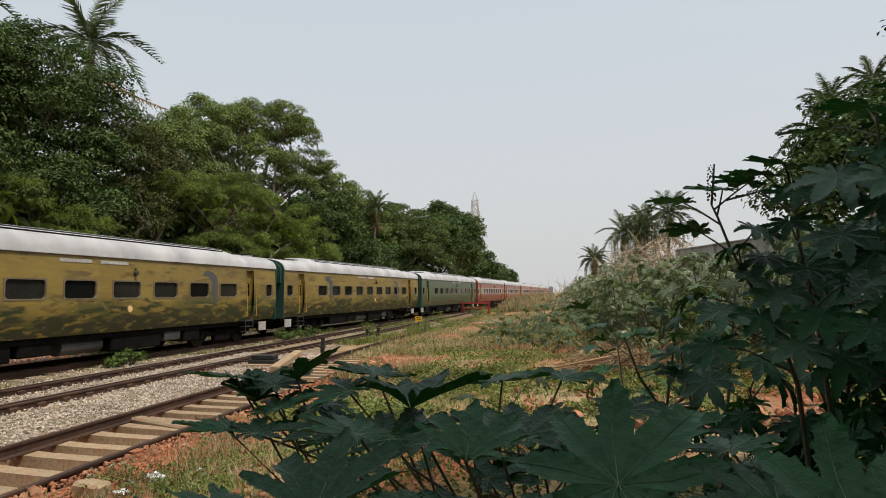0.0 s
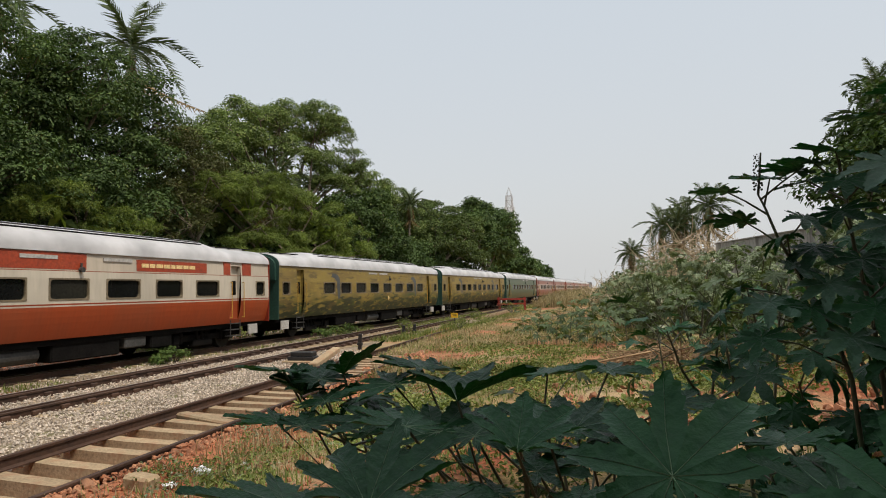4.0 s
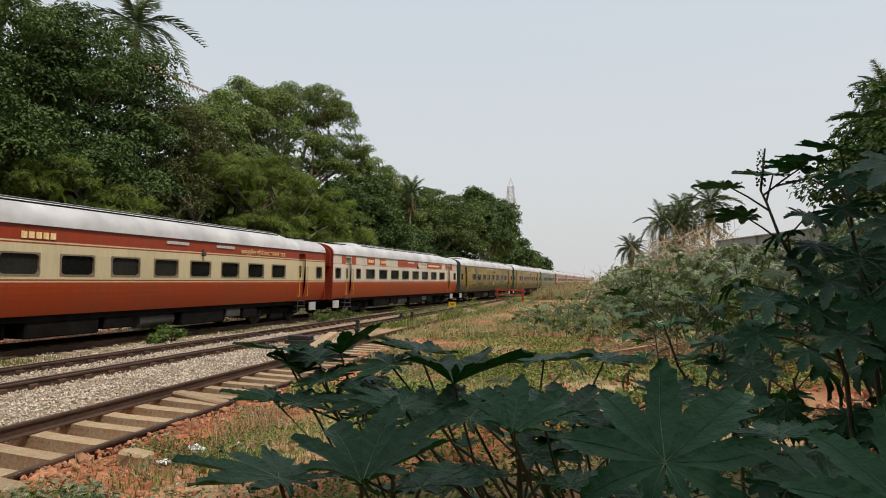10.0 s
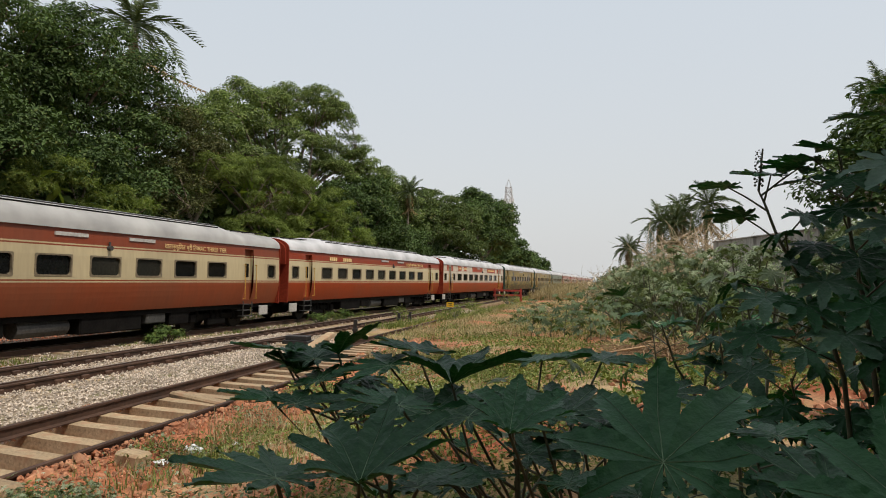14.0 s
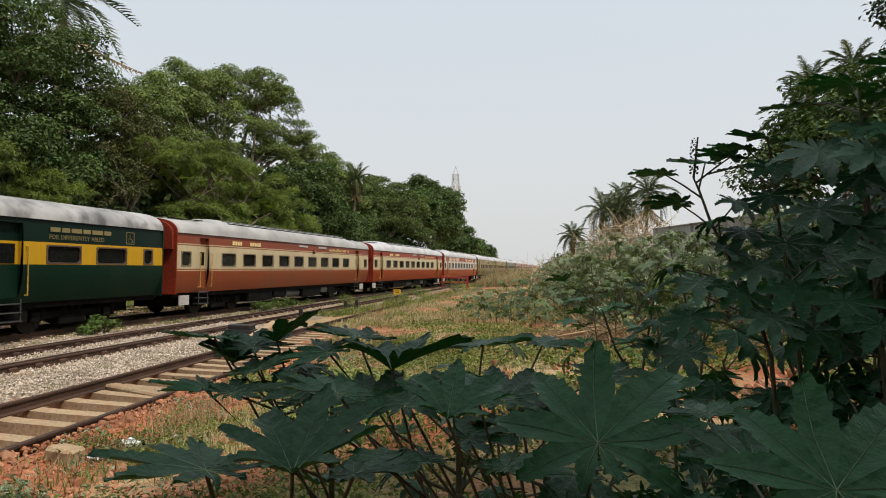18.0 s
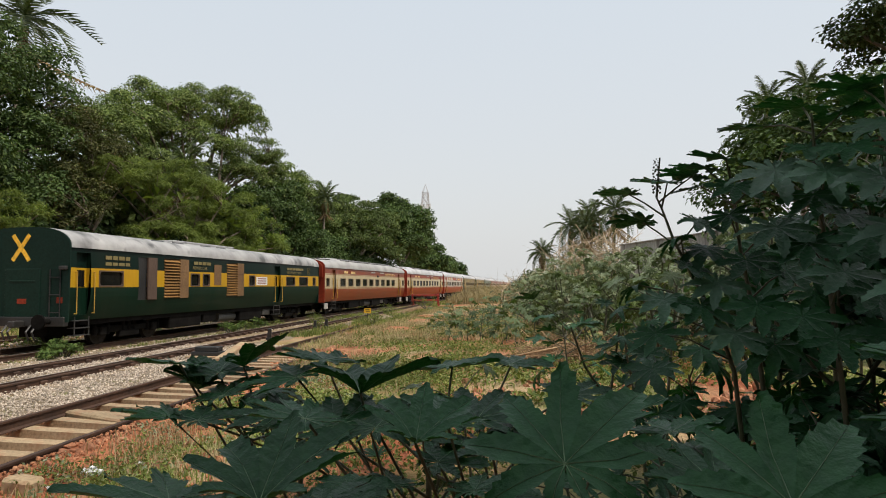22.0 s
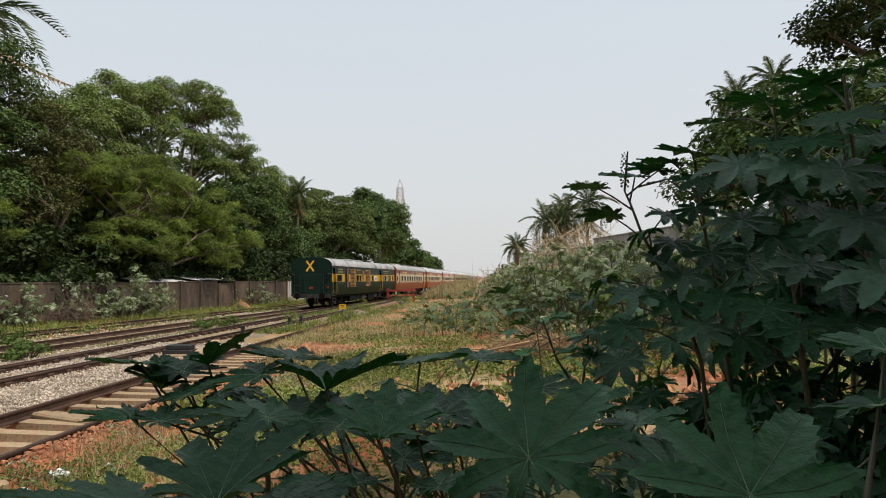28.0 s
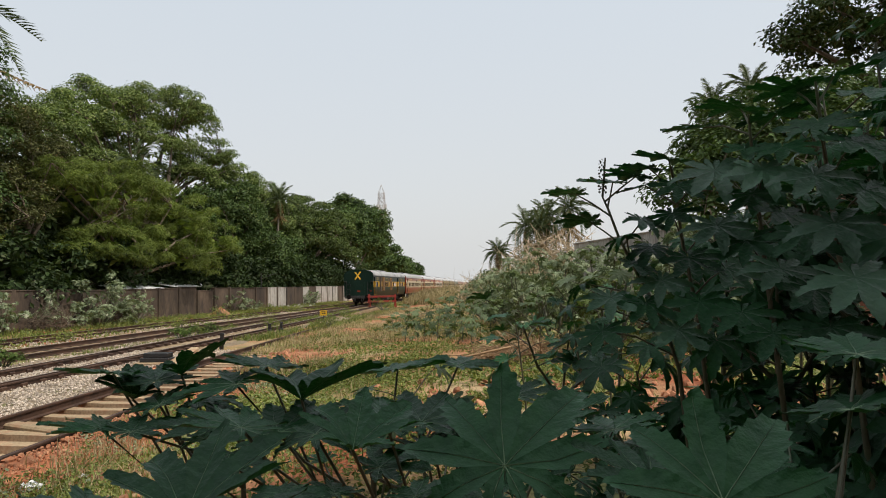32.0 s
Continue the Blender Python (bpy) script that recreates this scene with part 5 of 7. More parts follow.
# beyond the compound wall
tree("tree", "tall dark broadleaf tree behind the compound wall", (-34, 27, 0), [(-34.5, 23, 14.0, 5.5, 5.0, 6.0), (-34, 30.2, 14.4, 4.6, 3.4, 5.0), (-33.5, 35.0, 13.4, 3.6, 3.2, 4.8), (-36, 31, 13.0, 4.0, 5.0, 5.0), (-33.2, 33.5, 8.6, 3.6, 4.0, 4.6), (-32, 22, 7, 4, 8, 5), (-32.4, 29, 7, 3.6, 5, 5)], 420, (0.8, 1.5), 150, (0.17, 0.30), L_DARK, 11, 0.5, squash=0.6, up=0.5, fuzz=0.06, wild=0.3, limbs=14)
tree("tree", "olive green tree with brownish seed pods behind the wall", (-32.6, 39, 0), [(-32.8, 37.6, 12.0, 2.6, 2.3, 3.0), (-32.4, 40.2, 10.6, 2.6, 2.4, 3.0), (-32.0, 37.0, 7.6, 2.6, 3.0, 3.4)], 150, (0.5, 1.0), 210, (0.14, 0.24), L_OLIVE, 12, 0.35, squash=0.7, fuzz=0.10)
tree("rain_tree", "broad rain tree with an open crown of rounded leafy puffs", (-39, 62, 0), [(-38, 46.0, 15.0, 5, 3.6, 2.2), (-39, 51.0, 17.2, 5, 4.2, 2.2), (-39, 57.0, 19.6, 5.5, 4.8, 2.6), (-38.5, 65.0, 21.4, 6, 5.6, 2.8), (-38, 70.8, 20.8, 5, 4.4, 3.0), (-38, 61, 16.6, 5.5, 8.0, 2.2), (-37.5, 74.0, 17.2, 4.5, 4.4, 3.2), (-37, 68.5, 14.6, 4, 5.0, 2.2), (-38, 52, 13.4, 4, 6, 2.0)], 380, (0.7, 1.35), 240, (0.17, 0.30), L_RAIN, 13, 0.6, squash=0.62, up=0.7, limbs=24, fuzz=0.08, wild=0.4, low=-0.35, fill=2)
tree("tree", "spreading green tree with rounded leafy puffs lower along the line", (-36.5, 84, 0), [(-37, 80.5, 15.8, 4, 4.6, 2.8), (-36.5, 87.5, 14.2, 4, 5.0, 2.8), (-36.5, 93.5, 12.4, 4, 4.0, 2.8), (-36, 79, 12.0, 4, 5, 2.8), (-36, 89, 10.4, 4, 6, 3.0)], 190, (0.7, 1.4), 210, (0.19, 0.32), L_RAIN, 23, 0.5, squash=0.6, up=0.7, limbs=14, fuzz=0.08, wild=0.4, low=-0.3, fill=3)
tree("tree", "dark tree in the row behind", (-47, 64, 0), [(-46, 58, 10, 5, 9, 6), (-46, 72, 10, 5, 9, 6.5)], 90, (1.6, 2.6), 30, (0.6, 0.95), L_DARK, 25, 0.5)
tree("tree", "bright feathery green tree leaning over the wall", (-30.5, 47, 0), [(-30.2, 41.5, 9.0, 2.6, 4.0, 2.8), (-29.8, 47, 9.4, 2.8, 4.6, 2.7), (-29.4, 53, 8.2, 2.8, 4.6, 2.8), (-29.2, 58.5, 6.2, 2.6, 4.4, 2.8), (-29.6, 45, 5.4, 2.6, 6.0, 3.0), (-29.2, 53, 4.8, 2.4, 6.0, 2.8)], 260, (0.6, 1.1), 210, (0.26, 0.44), L_FEATHER, 14, 0.28, kind="spray", squash=0.45, up=0.3, fuzz=0.10, wild=0.35, fill=1.5)
tree("tree", "bright feathery sapling between the dark trunks", (-30.0, 30, 0), [(-29.8, 30.5, 5.6, 1.8, 2.8, 1.8), (-30, 25.5, 6.6, 1.8, 2.6, 1.8)], 40, (0.6, 1.0), 200, (0.26, 0.44), L_FEATHER, 24, 0.14, kind="spray", squash=0.45, up=0.3, fuzz=0.10, limbs=5, fill=1.5)
tree("tree", "dense dark green tree along the line", (-34, 74, 0), [(-34.5, 70, 8.5, 4, 5, 6), (-34, 76, 8.5, 4.5, 5, 6), (-34, 84, 6.5, 4, 6, 5.5)], 170, (1.0, 1.8), 110, (0.28, 0.48), L_DARK, 15, 0.4)
tree("tree", "dense green tree along the line", (-35, 101, 0), [(-35, 96, 10.0, 5, 5, 5.6), (-35, 105.5, 11.2, 5.4, 6.5, 7.0), (-34.5, 118, 10.6, 5, 8, 8.0)], 190, (0.9, 1.7), 110, (0.30, 0.5), L_MID, 16, 0.4, squash=0.6, fuzz=0.08)
tree("tree", "dark spreading tree far along the line", (-37, 146, 0), [(-36, 134, 14, 6, 7, 7.4), (-36, 147, 14.6, 6, 9, 7.8), (-37, 160, 13, 6, 11, 6.4)], 150, (1.4, 2.4), 70, (0.45, 0.75), L_DARK, 17, 0.5, squash=0.6)
tree("tree", "far tree low over the curve of the line", (-44, 235, 0), [(-44, 215, 9, 8, 14, 6), (-46, 250, 7, 8, 26, 5)], 110, (1.8, 3.0), 45, (0.7, 1.1), L_DARK, 18, 0.5)
tree("tree", "dark tree in the row behind", (-46, 40, 0), [(-45, 36, 9, 5, 9, 6), (-46, 50, 7, 5, 9, 6)], 90, (1.6, 2.6), 26, (0.75, 1.15), L_DARK, 19, 0.5)
tree("tree", "dark tree in the row behind", (-46, 84, 0), [(-45, 76, 8, 5, 10, 6), (-46, 96, 9, 5, 12, 7)], 90, (1.6, 2.6), 26, (0.75, 1.15), L_DARK, 20, 0.5)
tree("tree", "dark tree in the row behind", (-45, 14, 0), [(-43, 10, 10, 6, 9, 9), (-44, 22, 8, 5, 8, 8)], 80, (1.6, 2.6), 26, (0.75, 1.15), L_DARK, 21, 0.5)
tree("tree", "dark tree in the row behind", (-45, 122, 0), [(-43, 122, 8, 6, 14, 7)], 70, (1.6, 2.6), 26, (0.75, 1.15), L_DARK, 22, 0.5)
palm("tall coconut palm rising over the dark tree", -37.0, 38.4, 22.6, 31, 17, 4.9, 0.8, arch=0.75)
palm("coconut palm with yellowing fronds in the dark tree", -37.5, 28.4, 21.6, 36, 13, 4.4, 0.6, arch=0.8)
palm("half-hidden coconut palm with a dry frond", -33.4, 53.0, 14.2, 32, 14, 3.6, 0.4, dry=3, arch=0.7)
palm("slender coconut palm with hanging dry fronds", -32.6, 86.0, 15.6, 33, 15, 3.4, 0.5, dry=7)
palm("coconut palm among the far trees", -36.5, 131.0, 17.5, 34, 14, 3.4, 0.5)


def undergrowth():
    """Dense growth between the trunks behind the wall, darkened in colour for shade."""
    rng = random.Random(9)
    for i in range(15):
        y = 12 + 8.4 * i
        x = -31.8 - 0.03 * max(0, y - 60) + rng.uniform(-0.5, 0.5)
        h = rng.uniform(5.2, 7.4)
        tree("thicket", "dense dark undergrowth behind the compound wall", (x, y, 0), [(x, y, h * 0.58, 3.2, 5.6, h * 0.5)], 40, (1.0, 1.6), 60, (0.32, 0.54), L_UNDER_SHADE, 700 + i, 0.12, limbs=4, category="thicket", low=-1.0)


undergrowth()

# right of the line
palm("small date palm beyond the scrub", -2.6, 93.0, 7.6, 41, 26, 2.6, 0.2, dry=10)
palm("coconut palm over the dry brush", 1.2, 80.0, 10.2, 42, 17, 3.2, 0.3, dry=6, arch=0.5)
palm("coconut palm over the dry brush", 3.2, 68.0, 10.0, 43, 17, 3.0, 0.3, dry=8, arch=0.5)
palm("coconut palm over the dry brush", 5.2, 64.0, 10.4, 47, 18, 3.0, 0.3, dry=10, arch=0.5)
palm("low palm half buried in dry creepers", 2.4, 66.0, 8.6, 46, 22, 2.6, 0.2, dry=14, arch=0.5)
palm("tall coconut palm behind the dense tree", 10.8, 36.0, 12.2, 44, 18, 1.7, 0.4, arch=0.5)
palm("tall coconut palm behind the dense tree", 12.9, 36.5, 13.2, 45, 18, 1.8, 0.4, arch=0.5)
palm("coconut palm leaning out of the dense tree", 8.6, 30.0, 9.4, 48, 12, 1.9, 0.3, arch=0.5)
tree("tree", "tall tree with russet tipped leaves", (16, 26, 0.4), [(13.1, 26, 11.5, 2.6, 3, 2.4), (14.4, 26, 16.0, 3.4, 4, 3.8), (18, 23, 11, 4, 5, 4), (19, 25, 16, 5, 5, 5)], 240, (0.6, 1.2), 300, (0.15, 0.28), L_RUSSET, 51, 0.45, squash=0.65, up=0.9, fuzz=0.10, wild=0.5)
tree("tree", "dense dark leafy tree beside the brick shed", (9.5, 21, 0.4), [(6.6, 22, 5.2, 1.7, 3, 2.6), (8.6, 22, 6.2, 2.4, 3, 2.5), (11.8, 22, 6.9, 3.2, 3, 2.5), (10.5, 20, 4, 4, 3, 3)], 200, (0.6, 1.05), 230, (0.13, 0.26), L_DARK, 52, 0.3, squash=0.7, up=0.9, fuzz=0.10, wild=0.5)
# Out of view; added only to cast shade on the castor plants.
tree("shade_tree", "unseen shade tree added to shade the castor plants", (11, -4, 0.4), [(8.9, -1.0, 16.6, 4.4, 3.8, 1.5), (13.7, -1.0, 16.8, 3.8, 3.4, 1.5), (12.6, -6.0, 15.0, 2.0, 2.0, 2.0)], 260, (0.8, 1.4), 70, (0.38, 0.62), L_DARK, 53, 0.4, low=-0.9)
# Two trees added out of view to cut sky light on the near leaves.
tree("tree", "unseen dense tree added behind the camera to block sky light", (-5, -9, 0.4), [(-5, -8.0, 5.0, 5, 3, 4.8), (2, -8.5, 5.6, 6, 3, 5.2)], 110, (1.1, 1.8), 50, (0.45, 0.75), L_DARK, 54, 0.35, low=-1.0)
tree("tree", "unseen dense tree added behind the camera to block sky light", (11, -8, 0.4), [(10, -7, 5.6, 5, 4, 5.2), (14, -1, 3.6, 3.5, 6, 3.4)], 110, (1.1, 1.8), 50, (0.45, 0.75), L_DARK, 55, 0.35, low=-1.0)

# Hidden row added so that the coach windows reflect dark foliage.
for i, (y, h) in enumerate(((24, 4.4), (46, 4.2), (70, 4.4), (96, 4.6))):
    tree("tree", "hidden dark tree added to darken reflections in the coach windows", (25, y, 0.4), [(25, y - 5, h, 4, 8, h), (25.5, y + 6, h * 0.9, 4, 8, h)], 90, (1.3, 2.0), 34, (0.55, 0.9), L_DARK, 56 + i, 0.35, low=-1.0)

# ---- walls, tower, buffer stop and other fixed things ----
def compound_wall():
    w = tagged(thing("compound_wall", "grimy plastered compound wall along the railway, darkened for tree shade", "wall"), kind="structure")
    rng = random.Random(2)
    y = 6.0
    while y < 112:
        x = -28.0 + 0.25 * math.sin(y * 0.11)
        L = 3.0
        top = 2.25 + rng.uniform(-0.05, 0.05) - (0.25 if 52 < y < 56 else 0)
        bm = bmesh.new()
        box(bm, x - 0.12, x + 0.10, y + 0.33, y + L - 0.002, -0.3, top)
        box(bm, x - 0.16, x + 0.14, y + 0.33, y + L - 0.002, top + 0.001, top + 0.07, 0.015)
        # Shade-darkened panels under the trees, mostly pale ones along the sunlit far end.
        part("wall_panel", bm, M_WALL_SHADED if y < 60 or rng.random() < 0.35 else M_WALL_GREY, w)
        bm = bmesh.new()
        box(bm, x - 0.2, x + 0.18, y, y + 0.328, -0.3, top + 0.1, 0.02)
        part("pillar", bm, M_WALL_SHADED, w)
        y += L


compound_wall()


def lean_to(y0, y1, h):
    """Low sheet roofs peeping over the wall."""
    t = thing("shed", "low shed with a pale sheet roof behind the wall", "shed")
    bm = bmesh.new()
    box(bm, -31.5, -28.9, y0 + 0.2, y1 - 0.2, -0.1, h)
    part("wall", bm, M_WALL_SHADED, t)
    bm = bmesh.new()
    n = 14
    for i in range(n):
        a, b = y0 + (y1 - y0) * i / n, y0 + (y1 - y0) * (i + 1) / n
        q = [bm.verts.new(p) for p in ((-28.3, a, h), (-28.3, (a + b) / 2, h + 0.05), (-28.3, b, h), (-31.8, b, h + 0.5), (-31.8, (a + b) / 2, h + 0.55), (-31.8, a, h + 0.5))]
        bm.faces.new((q[0], q[1], q[4], q[5]))
        bm.faces.new((q[1], q[2], q[3], q[4]))
    r = part("roof", bm, M_WHITE, t)
    md = r.modifiers.new("thick", "SOLIDIFY")
    md.thickness = 0.02


lean_to(44.0, 49.5, 2.32)
lean_to(51.0, 55.5, 2.45)


def right_wall():
    w = tagged(thing("concrete_wall", "weathered grey concrete wall behind the scrub", "wall"), kind="structure")
    a, b = Vector((3.7, 41.0, 0)), Vector((10.5, 22.0, 0))
    n, d = 7, (b - a) / 7
    for i in range(n):
        m = Matrix.Translation(a + d * (i + 0.5)) @ Matrix.Rotation(math.atan2(d.y, d.x), 4, "Z")
        bm = bmesh.new()
        box(bm, -d.length / 2 + 0.01, d.length / 2 - 0.01, -0.11, 0.11, -0.2, 4.55)
        box(bm, -d.length / 2 + 0.01, d.length / 2 - 0.01, -0.17, 0.17, 4.551, 4.63, 0.02)
        bm.transform(m)
        part("wall_panel", bm, M_WALL_GREY, w)


right_wall()


def brick_shed():
    t = thing("brick_shed", "small red brick shed with a rusty sheet roof behind the plants", "shed")
    bm = bmesh.new()
    box(bm, 7.6, 13.0, 13.0, 17.0, 0.2, 3.3)
    part("wall", bm, M_BRICK, t)
    bm = bmesh.new()
    for i in range(20):
        a, b = 7.2 + 0.31 * i, 7.2 + 0.31 * (i + 1)
        q = [bm.verts.new(p) for p in ((a, 12.5, 3.45), ((a + b) / 2, 12.5, 3.51), (b, 12.5, 3.45), (b, 17.4, 4.25), ((a + b) / 2, 17.4, 4.31), (a, 17.4, 4.25))]
        bm.faces.new((q[0], q[1], q[4], q[5]))
        bm.faces.new((q[1], q[2], q[3], q[4]))
    r = part("roof", bm, M_RUST_SHEET, t)
    r.modifiers.new("thick", "SOLIDIFY").thickness = 0.02


brick_shed()


def tower():
    t = thing("lattice_tower", "pale steel lattice telecom mast above the trees", "tower", m=Matrix.Translation((-63.4, 300, 0)))
    H, legs = 46.5, []

    def at(k, z):
        r = 3.2 - 1.9 * min(1, z / 46.5)
        sx, sy = ((1, 1), (-1, 1), (-1, -1), (1, -1))[k % 4]
        return (sx * r, sy * r, z)

    for k in range(4):
        bm = bmesh.new()
        rod(bm, at(k, 0), at(k, H), 0.2, 0.14, 6)
        part("leg", bm, M_TOWER, t)
    z = 0.0
    while z < H - 1:
        z2 = min(H, z + 3.4)
        for k in range(4):
            for a, b in ((at(k, z), at(k + 1, z2)), (at(k + 1, z), at(k, z2)), (at(k, z2), at(k + 1, z2))):
                bm = bmesh.new()
                rod(bm, a, b, 0.10, n=4)
                part("brace", bm, M_TOWER_RED if int(z / 3.4) % 4 == 1 else M_TOWER, t)
        z = z2
    bm = bmesh.new()
    for k in range(4):
        rod(bm, at(k, H), (0, 0, H + 4.2), 0.1, 0.06, 5)
    part("spire", bm, M_TOWER, t)
    for z in (36.5, 40.0):
        for k in range(6):
            a = k * math.pi / 3
            bm = bmesh.new()
            c = (2.3 * math.cos(a), 2.3 * math.sin(a))
            box(bm, c[0] - 0.25, c[0] + 0.25, c[1] - 0.2, c[1] + 0.2, z - 1.2, z + 1.2, 0.05)
            part("antenna", bm, M_WHITE, t)


tower()


def buffer_stop():
    t = thing("buffer_stop", "red steel buffer stop at the end of the siding", "buffer stop", m=pose(-14.1, 66.5, 0, 0, 0, 6))
    for x in (-1.35, 1.35):
        bm = bmesh.new()
        box(bm, x - 0.09, x + 0.09, -0.09, 0.09, -0.2, 1.35, 0.01)
        rod(bm, (x, 0.05, 1.1), (x, 1.6, -0.1), 0.06, n=6)
        part("post", bm, M_BUFFER, t)
    for z in (1.12, 0.62):
        bm = bmesh.new()
        box(bm, -1.5, 1.5, -0.16, -0.09, z - 0.1, z + 0.1, 0.01)
        part("beam", bm, M_BUFFER, t)


buffer_stop()


def yellow_sign():
    t = thing("track_sign", "small yellow sign board on a dark post by the points", "sign", m=Matrix.Translation((-12.45, 40.6, 0.02)))
    bm = bmesh.new()
    rod(bm, (0, 0, -0.1), (0, 0, 0.55), 0.03)
    part("post", bm, M_BLACK, t)
    bm = bmesh.new()
    box(bm, -0.24, 0.24, -0.03, -0.01, 0.34, 0.66, 0.006)
    s = part("board", bm, M_SIGN, t)
    bm = bmesh.new()
    for i, (a, b) in enumerate(((-0.15, 0.13), (-0.1, 0.15))):
        box(bm, a, b, -0.036, -0.031, 0.56 - 0.11 * i, 0.60 - 0.11 * i)
    part("marking", bm, M_BLACK, s)


yellow_sign()


def point_gear():
    t = thing("point_machine", "black iron point lever box on concrete blocks", "point machine", m=pose(-10.5, 17.95, 0.0, 0, 0, 2))
    bm = bmesh.new()
    box(bm, -0.55, 0.65, -0.35, 0.3, -0.05, 0.08, 0.02)
    part("slab", bm, M_SLEEPER, t)
    bm = bmesh.new()
    box(bm, -0.42, 0.46, -0.22, 0.2, 0.081, 0.20, 0.012)
    part("base", bm, M_BLACK, t)
    bm = bmesh.new()
    box(bm, -0.34, 0.40, -0.17, 0.17, 0.201, 0.34, 0.018)
    part("cover", bm, M_BLACK, t)
    bm = bmesh.new()
    rod(bm, (-0.45, 0.05, 0.14), (-1.35, 0.1, 0.10), 0.025)
    part("rod", bm, M_RAIL, t)


point_gear()


def plank(x, y, z, rz, ry, L, w=0.26, h=0.17, label="pale concrete sleeper lying loose", name="loose_sleeper"):
    bm = bmesh.new()
    box(bm, -L / 2, L / 2, -w / 2, w / 2, -h / 2, h / 2, 0.03)
    o = link(name, bm, M_SLEEPER)
    o.matrix_basis = pose(x, y, z, 0, ry, rz)
    tagged(o, label, "sleeper", "loose sleepers")


plank(-9.36, 17.3, 0.25, 103, -4.6, 2.6, label="pale concrete sleeper propped on the ballast")
plank(-5.25, 5.62, ground_z(-5.25, 5.62) + 0.05, -3, 3, 0.34, 0.22, 0.2, "broken sleeper stub half sunk in red soil", "sleeper_stub")
plank(-5.55, 4.3, ground_z(-5.55, 4.3) + 0.02, -12, -3, 0.6, 0.28, 0.2, "broken sleeper stub half sunk in red soil", "sleeper_stub")
plank(-7.15, 9.35, siding_z(9.3) - 0.21, -14, 2, 1.9, 0.24, 0.16, "dusty orange sleeper lying loose across the siding")


def litter(x, y, r, seed):
    """A crumpled scrap of thin plastic."""
    rng = random.Random(seed)
    n = 7
    z0 = ground_z(x, y) + 0.03
    vs = [(x + r * (i / (n - 1) - 0.5) * 2 + rng.uniform(-0.2, 0.2) * r, y + r * (j / (n - 1) - 0.5) * 1.4 + rng.uniform(-0.2, 0.2) * r, z0 + rng.uniform(0, 0.75) * r) for j in range(n) for i in range(n)]
    fs = [(j * n + i, j * n + i + 1, (j + 1) * n + i + 1, (j + 1) * n + i) for j in range(n - 1) for i in range(n - 1)]
    tagged(mesh_of("plastic_scrap", vs, fs, M_WHITE), "crumpled white plastic scrap lying on the red bank", "litter", "scraps of litter")


litter(-4.97, 5.72, 0.07, 1)
litter(-4.91, 6.19, 0.11, 2)
litter(-4.66, 6.62, 0.05, 3)
litter(-4.85, 4.35, 0.06, 4)


def soil_heap(label, x, y, r, h, mat, seed):
    vs, n = [], 18
    for j in range(7):
        u = j / 6
        for i in range(n):
            q = 2 * math.pi * i / n
            k = 1 + 0.25 * noise.noise(Vector((math.cos(q) * 1.5, math.sin(q) * 1.5, seed + u)))
            vs.append((x + r * u * k * math.cos(q), y + r * u * k * math.sin(q), ground_z(x, y) - 0.05 + h * (1 - u) ** 1.1 * (1 + 0.2 * noise.noise(Vector((u * 5, q, seed)))) ))
    fs = [(j * n + i, j * n + (i + 1) % n, (j + 1) * n + (i + 1) % n, (j + 1) * n + i) for j in range(6) for i in range(n)]
    tagged(mesh_of("soil_heap", vs, fs, mat, smooth=True), label, "soil heap")


soil_heap("heap of orange soil near the compound wall", -25.4, 53.0, 1.1, 0.75, M_DIRTSTONE, 3)


def marker(x, y, h):
    bm = bmesh.new()
    box(bm, -0.07, 0.07, -0.05, 0.05, -0.15, h, 0.012)
    box(bm, -0.1, 0.1, -0.08, 0.08, h * 0.3, h * 0.45, 0.01)
    o = link("marker_post", bm, M_BLACK)
    o.matrix_basis = pose(x, y, ground_z(x, y), 3, 4, 10)
    tagged(o, "short dark post beside the second track", "post", "marker posts")


marker(-10.75, 22.6, 0.62)
marker(-12.2, 30.8, 0.5)
marker(-11.75, 31.2, 0.55)


def pole(x, y, h):
    t = thing("lamp_pole", "thin steel pole with a short arm behind the wall", "pole", m=Matrix.Translation((x, y, 0)))
    bm = bmesh.new()
    rod(bm, (0, 0, -0.1), (0, 0, h), 0.06, 0.045)
    part("post", bm, M_TANK, t)
    bm = bmesh.new()
    rod(bm, (0, 0, h - 0.6), (1.6, 0.5, h), 0.03)
    part("arm", bm, M_TANK, t)


pole(-28.9, 70.5, 3.9)


# ---- low growth: scrub, grass, brush ----
def bush(label, x, y, r, h, seed, mat=None, kind="star", density=90, size=(0.12, 0.26), base=None):
    rng = np.random.default_rng(seed)
    z0 = ground_z(x, y) if base is None else base
    t = thing("bush", label, "bush", m=Matrix.Translation((x, y, z0)))
    cl = []
    for i in range(max(6, int(15 * r))):
        a, q = rng.uniform(0, 6.28), r * rng.uniform(0.1, 1) ** 0.6
        cl.append((q * math.cos(a), q * math.sin(a), h * rng.uniform(0.12, 1.0) * (1 - 0.45 * (q / r) ** 2), rng.uniform(0.3, 0.55) * max(0.6, r * 0.6)))
    st = [tube([(c[0] * 0.15, c[1] * 0.15, -0.1), (c[0] * 0.6, c[1] * 0.6, c[2] * 0.55), c[:3]], [0.03, 0.022, 0.01], 5) for c in cl]
    v, f = join(st)
    mesh_of("stem", v, f, M_STALK, t)["kind"] = "stuff"
    v, f = clump_cloud(cl, density, size, rng, kind, 0.8, 0.7)
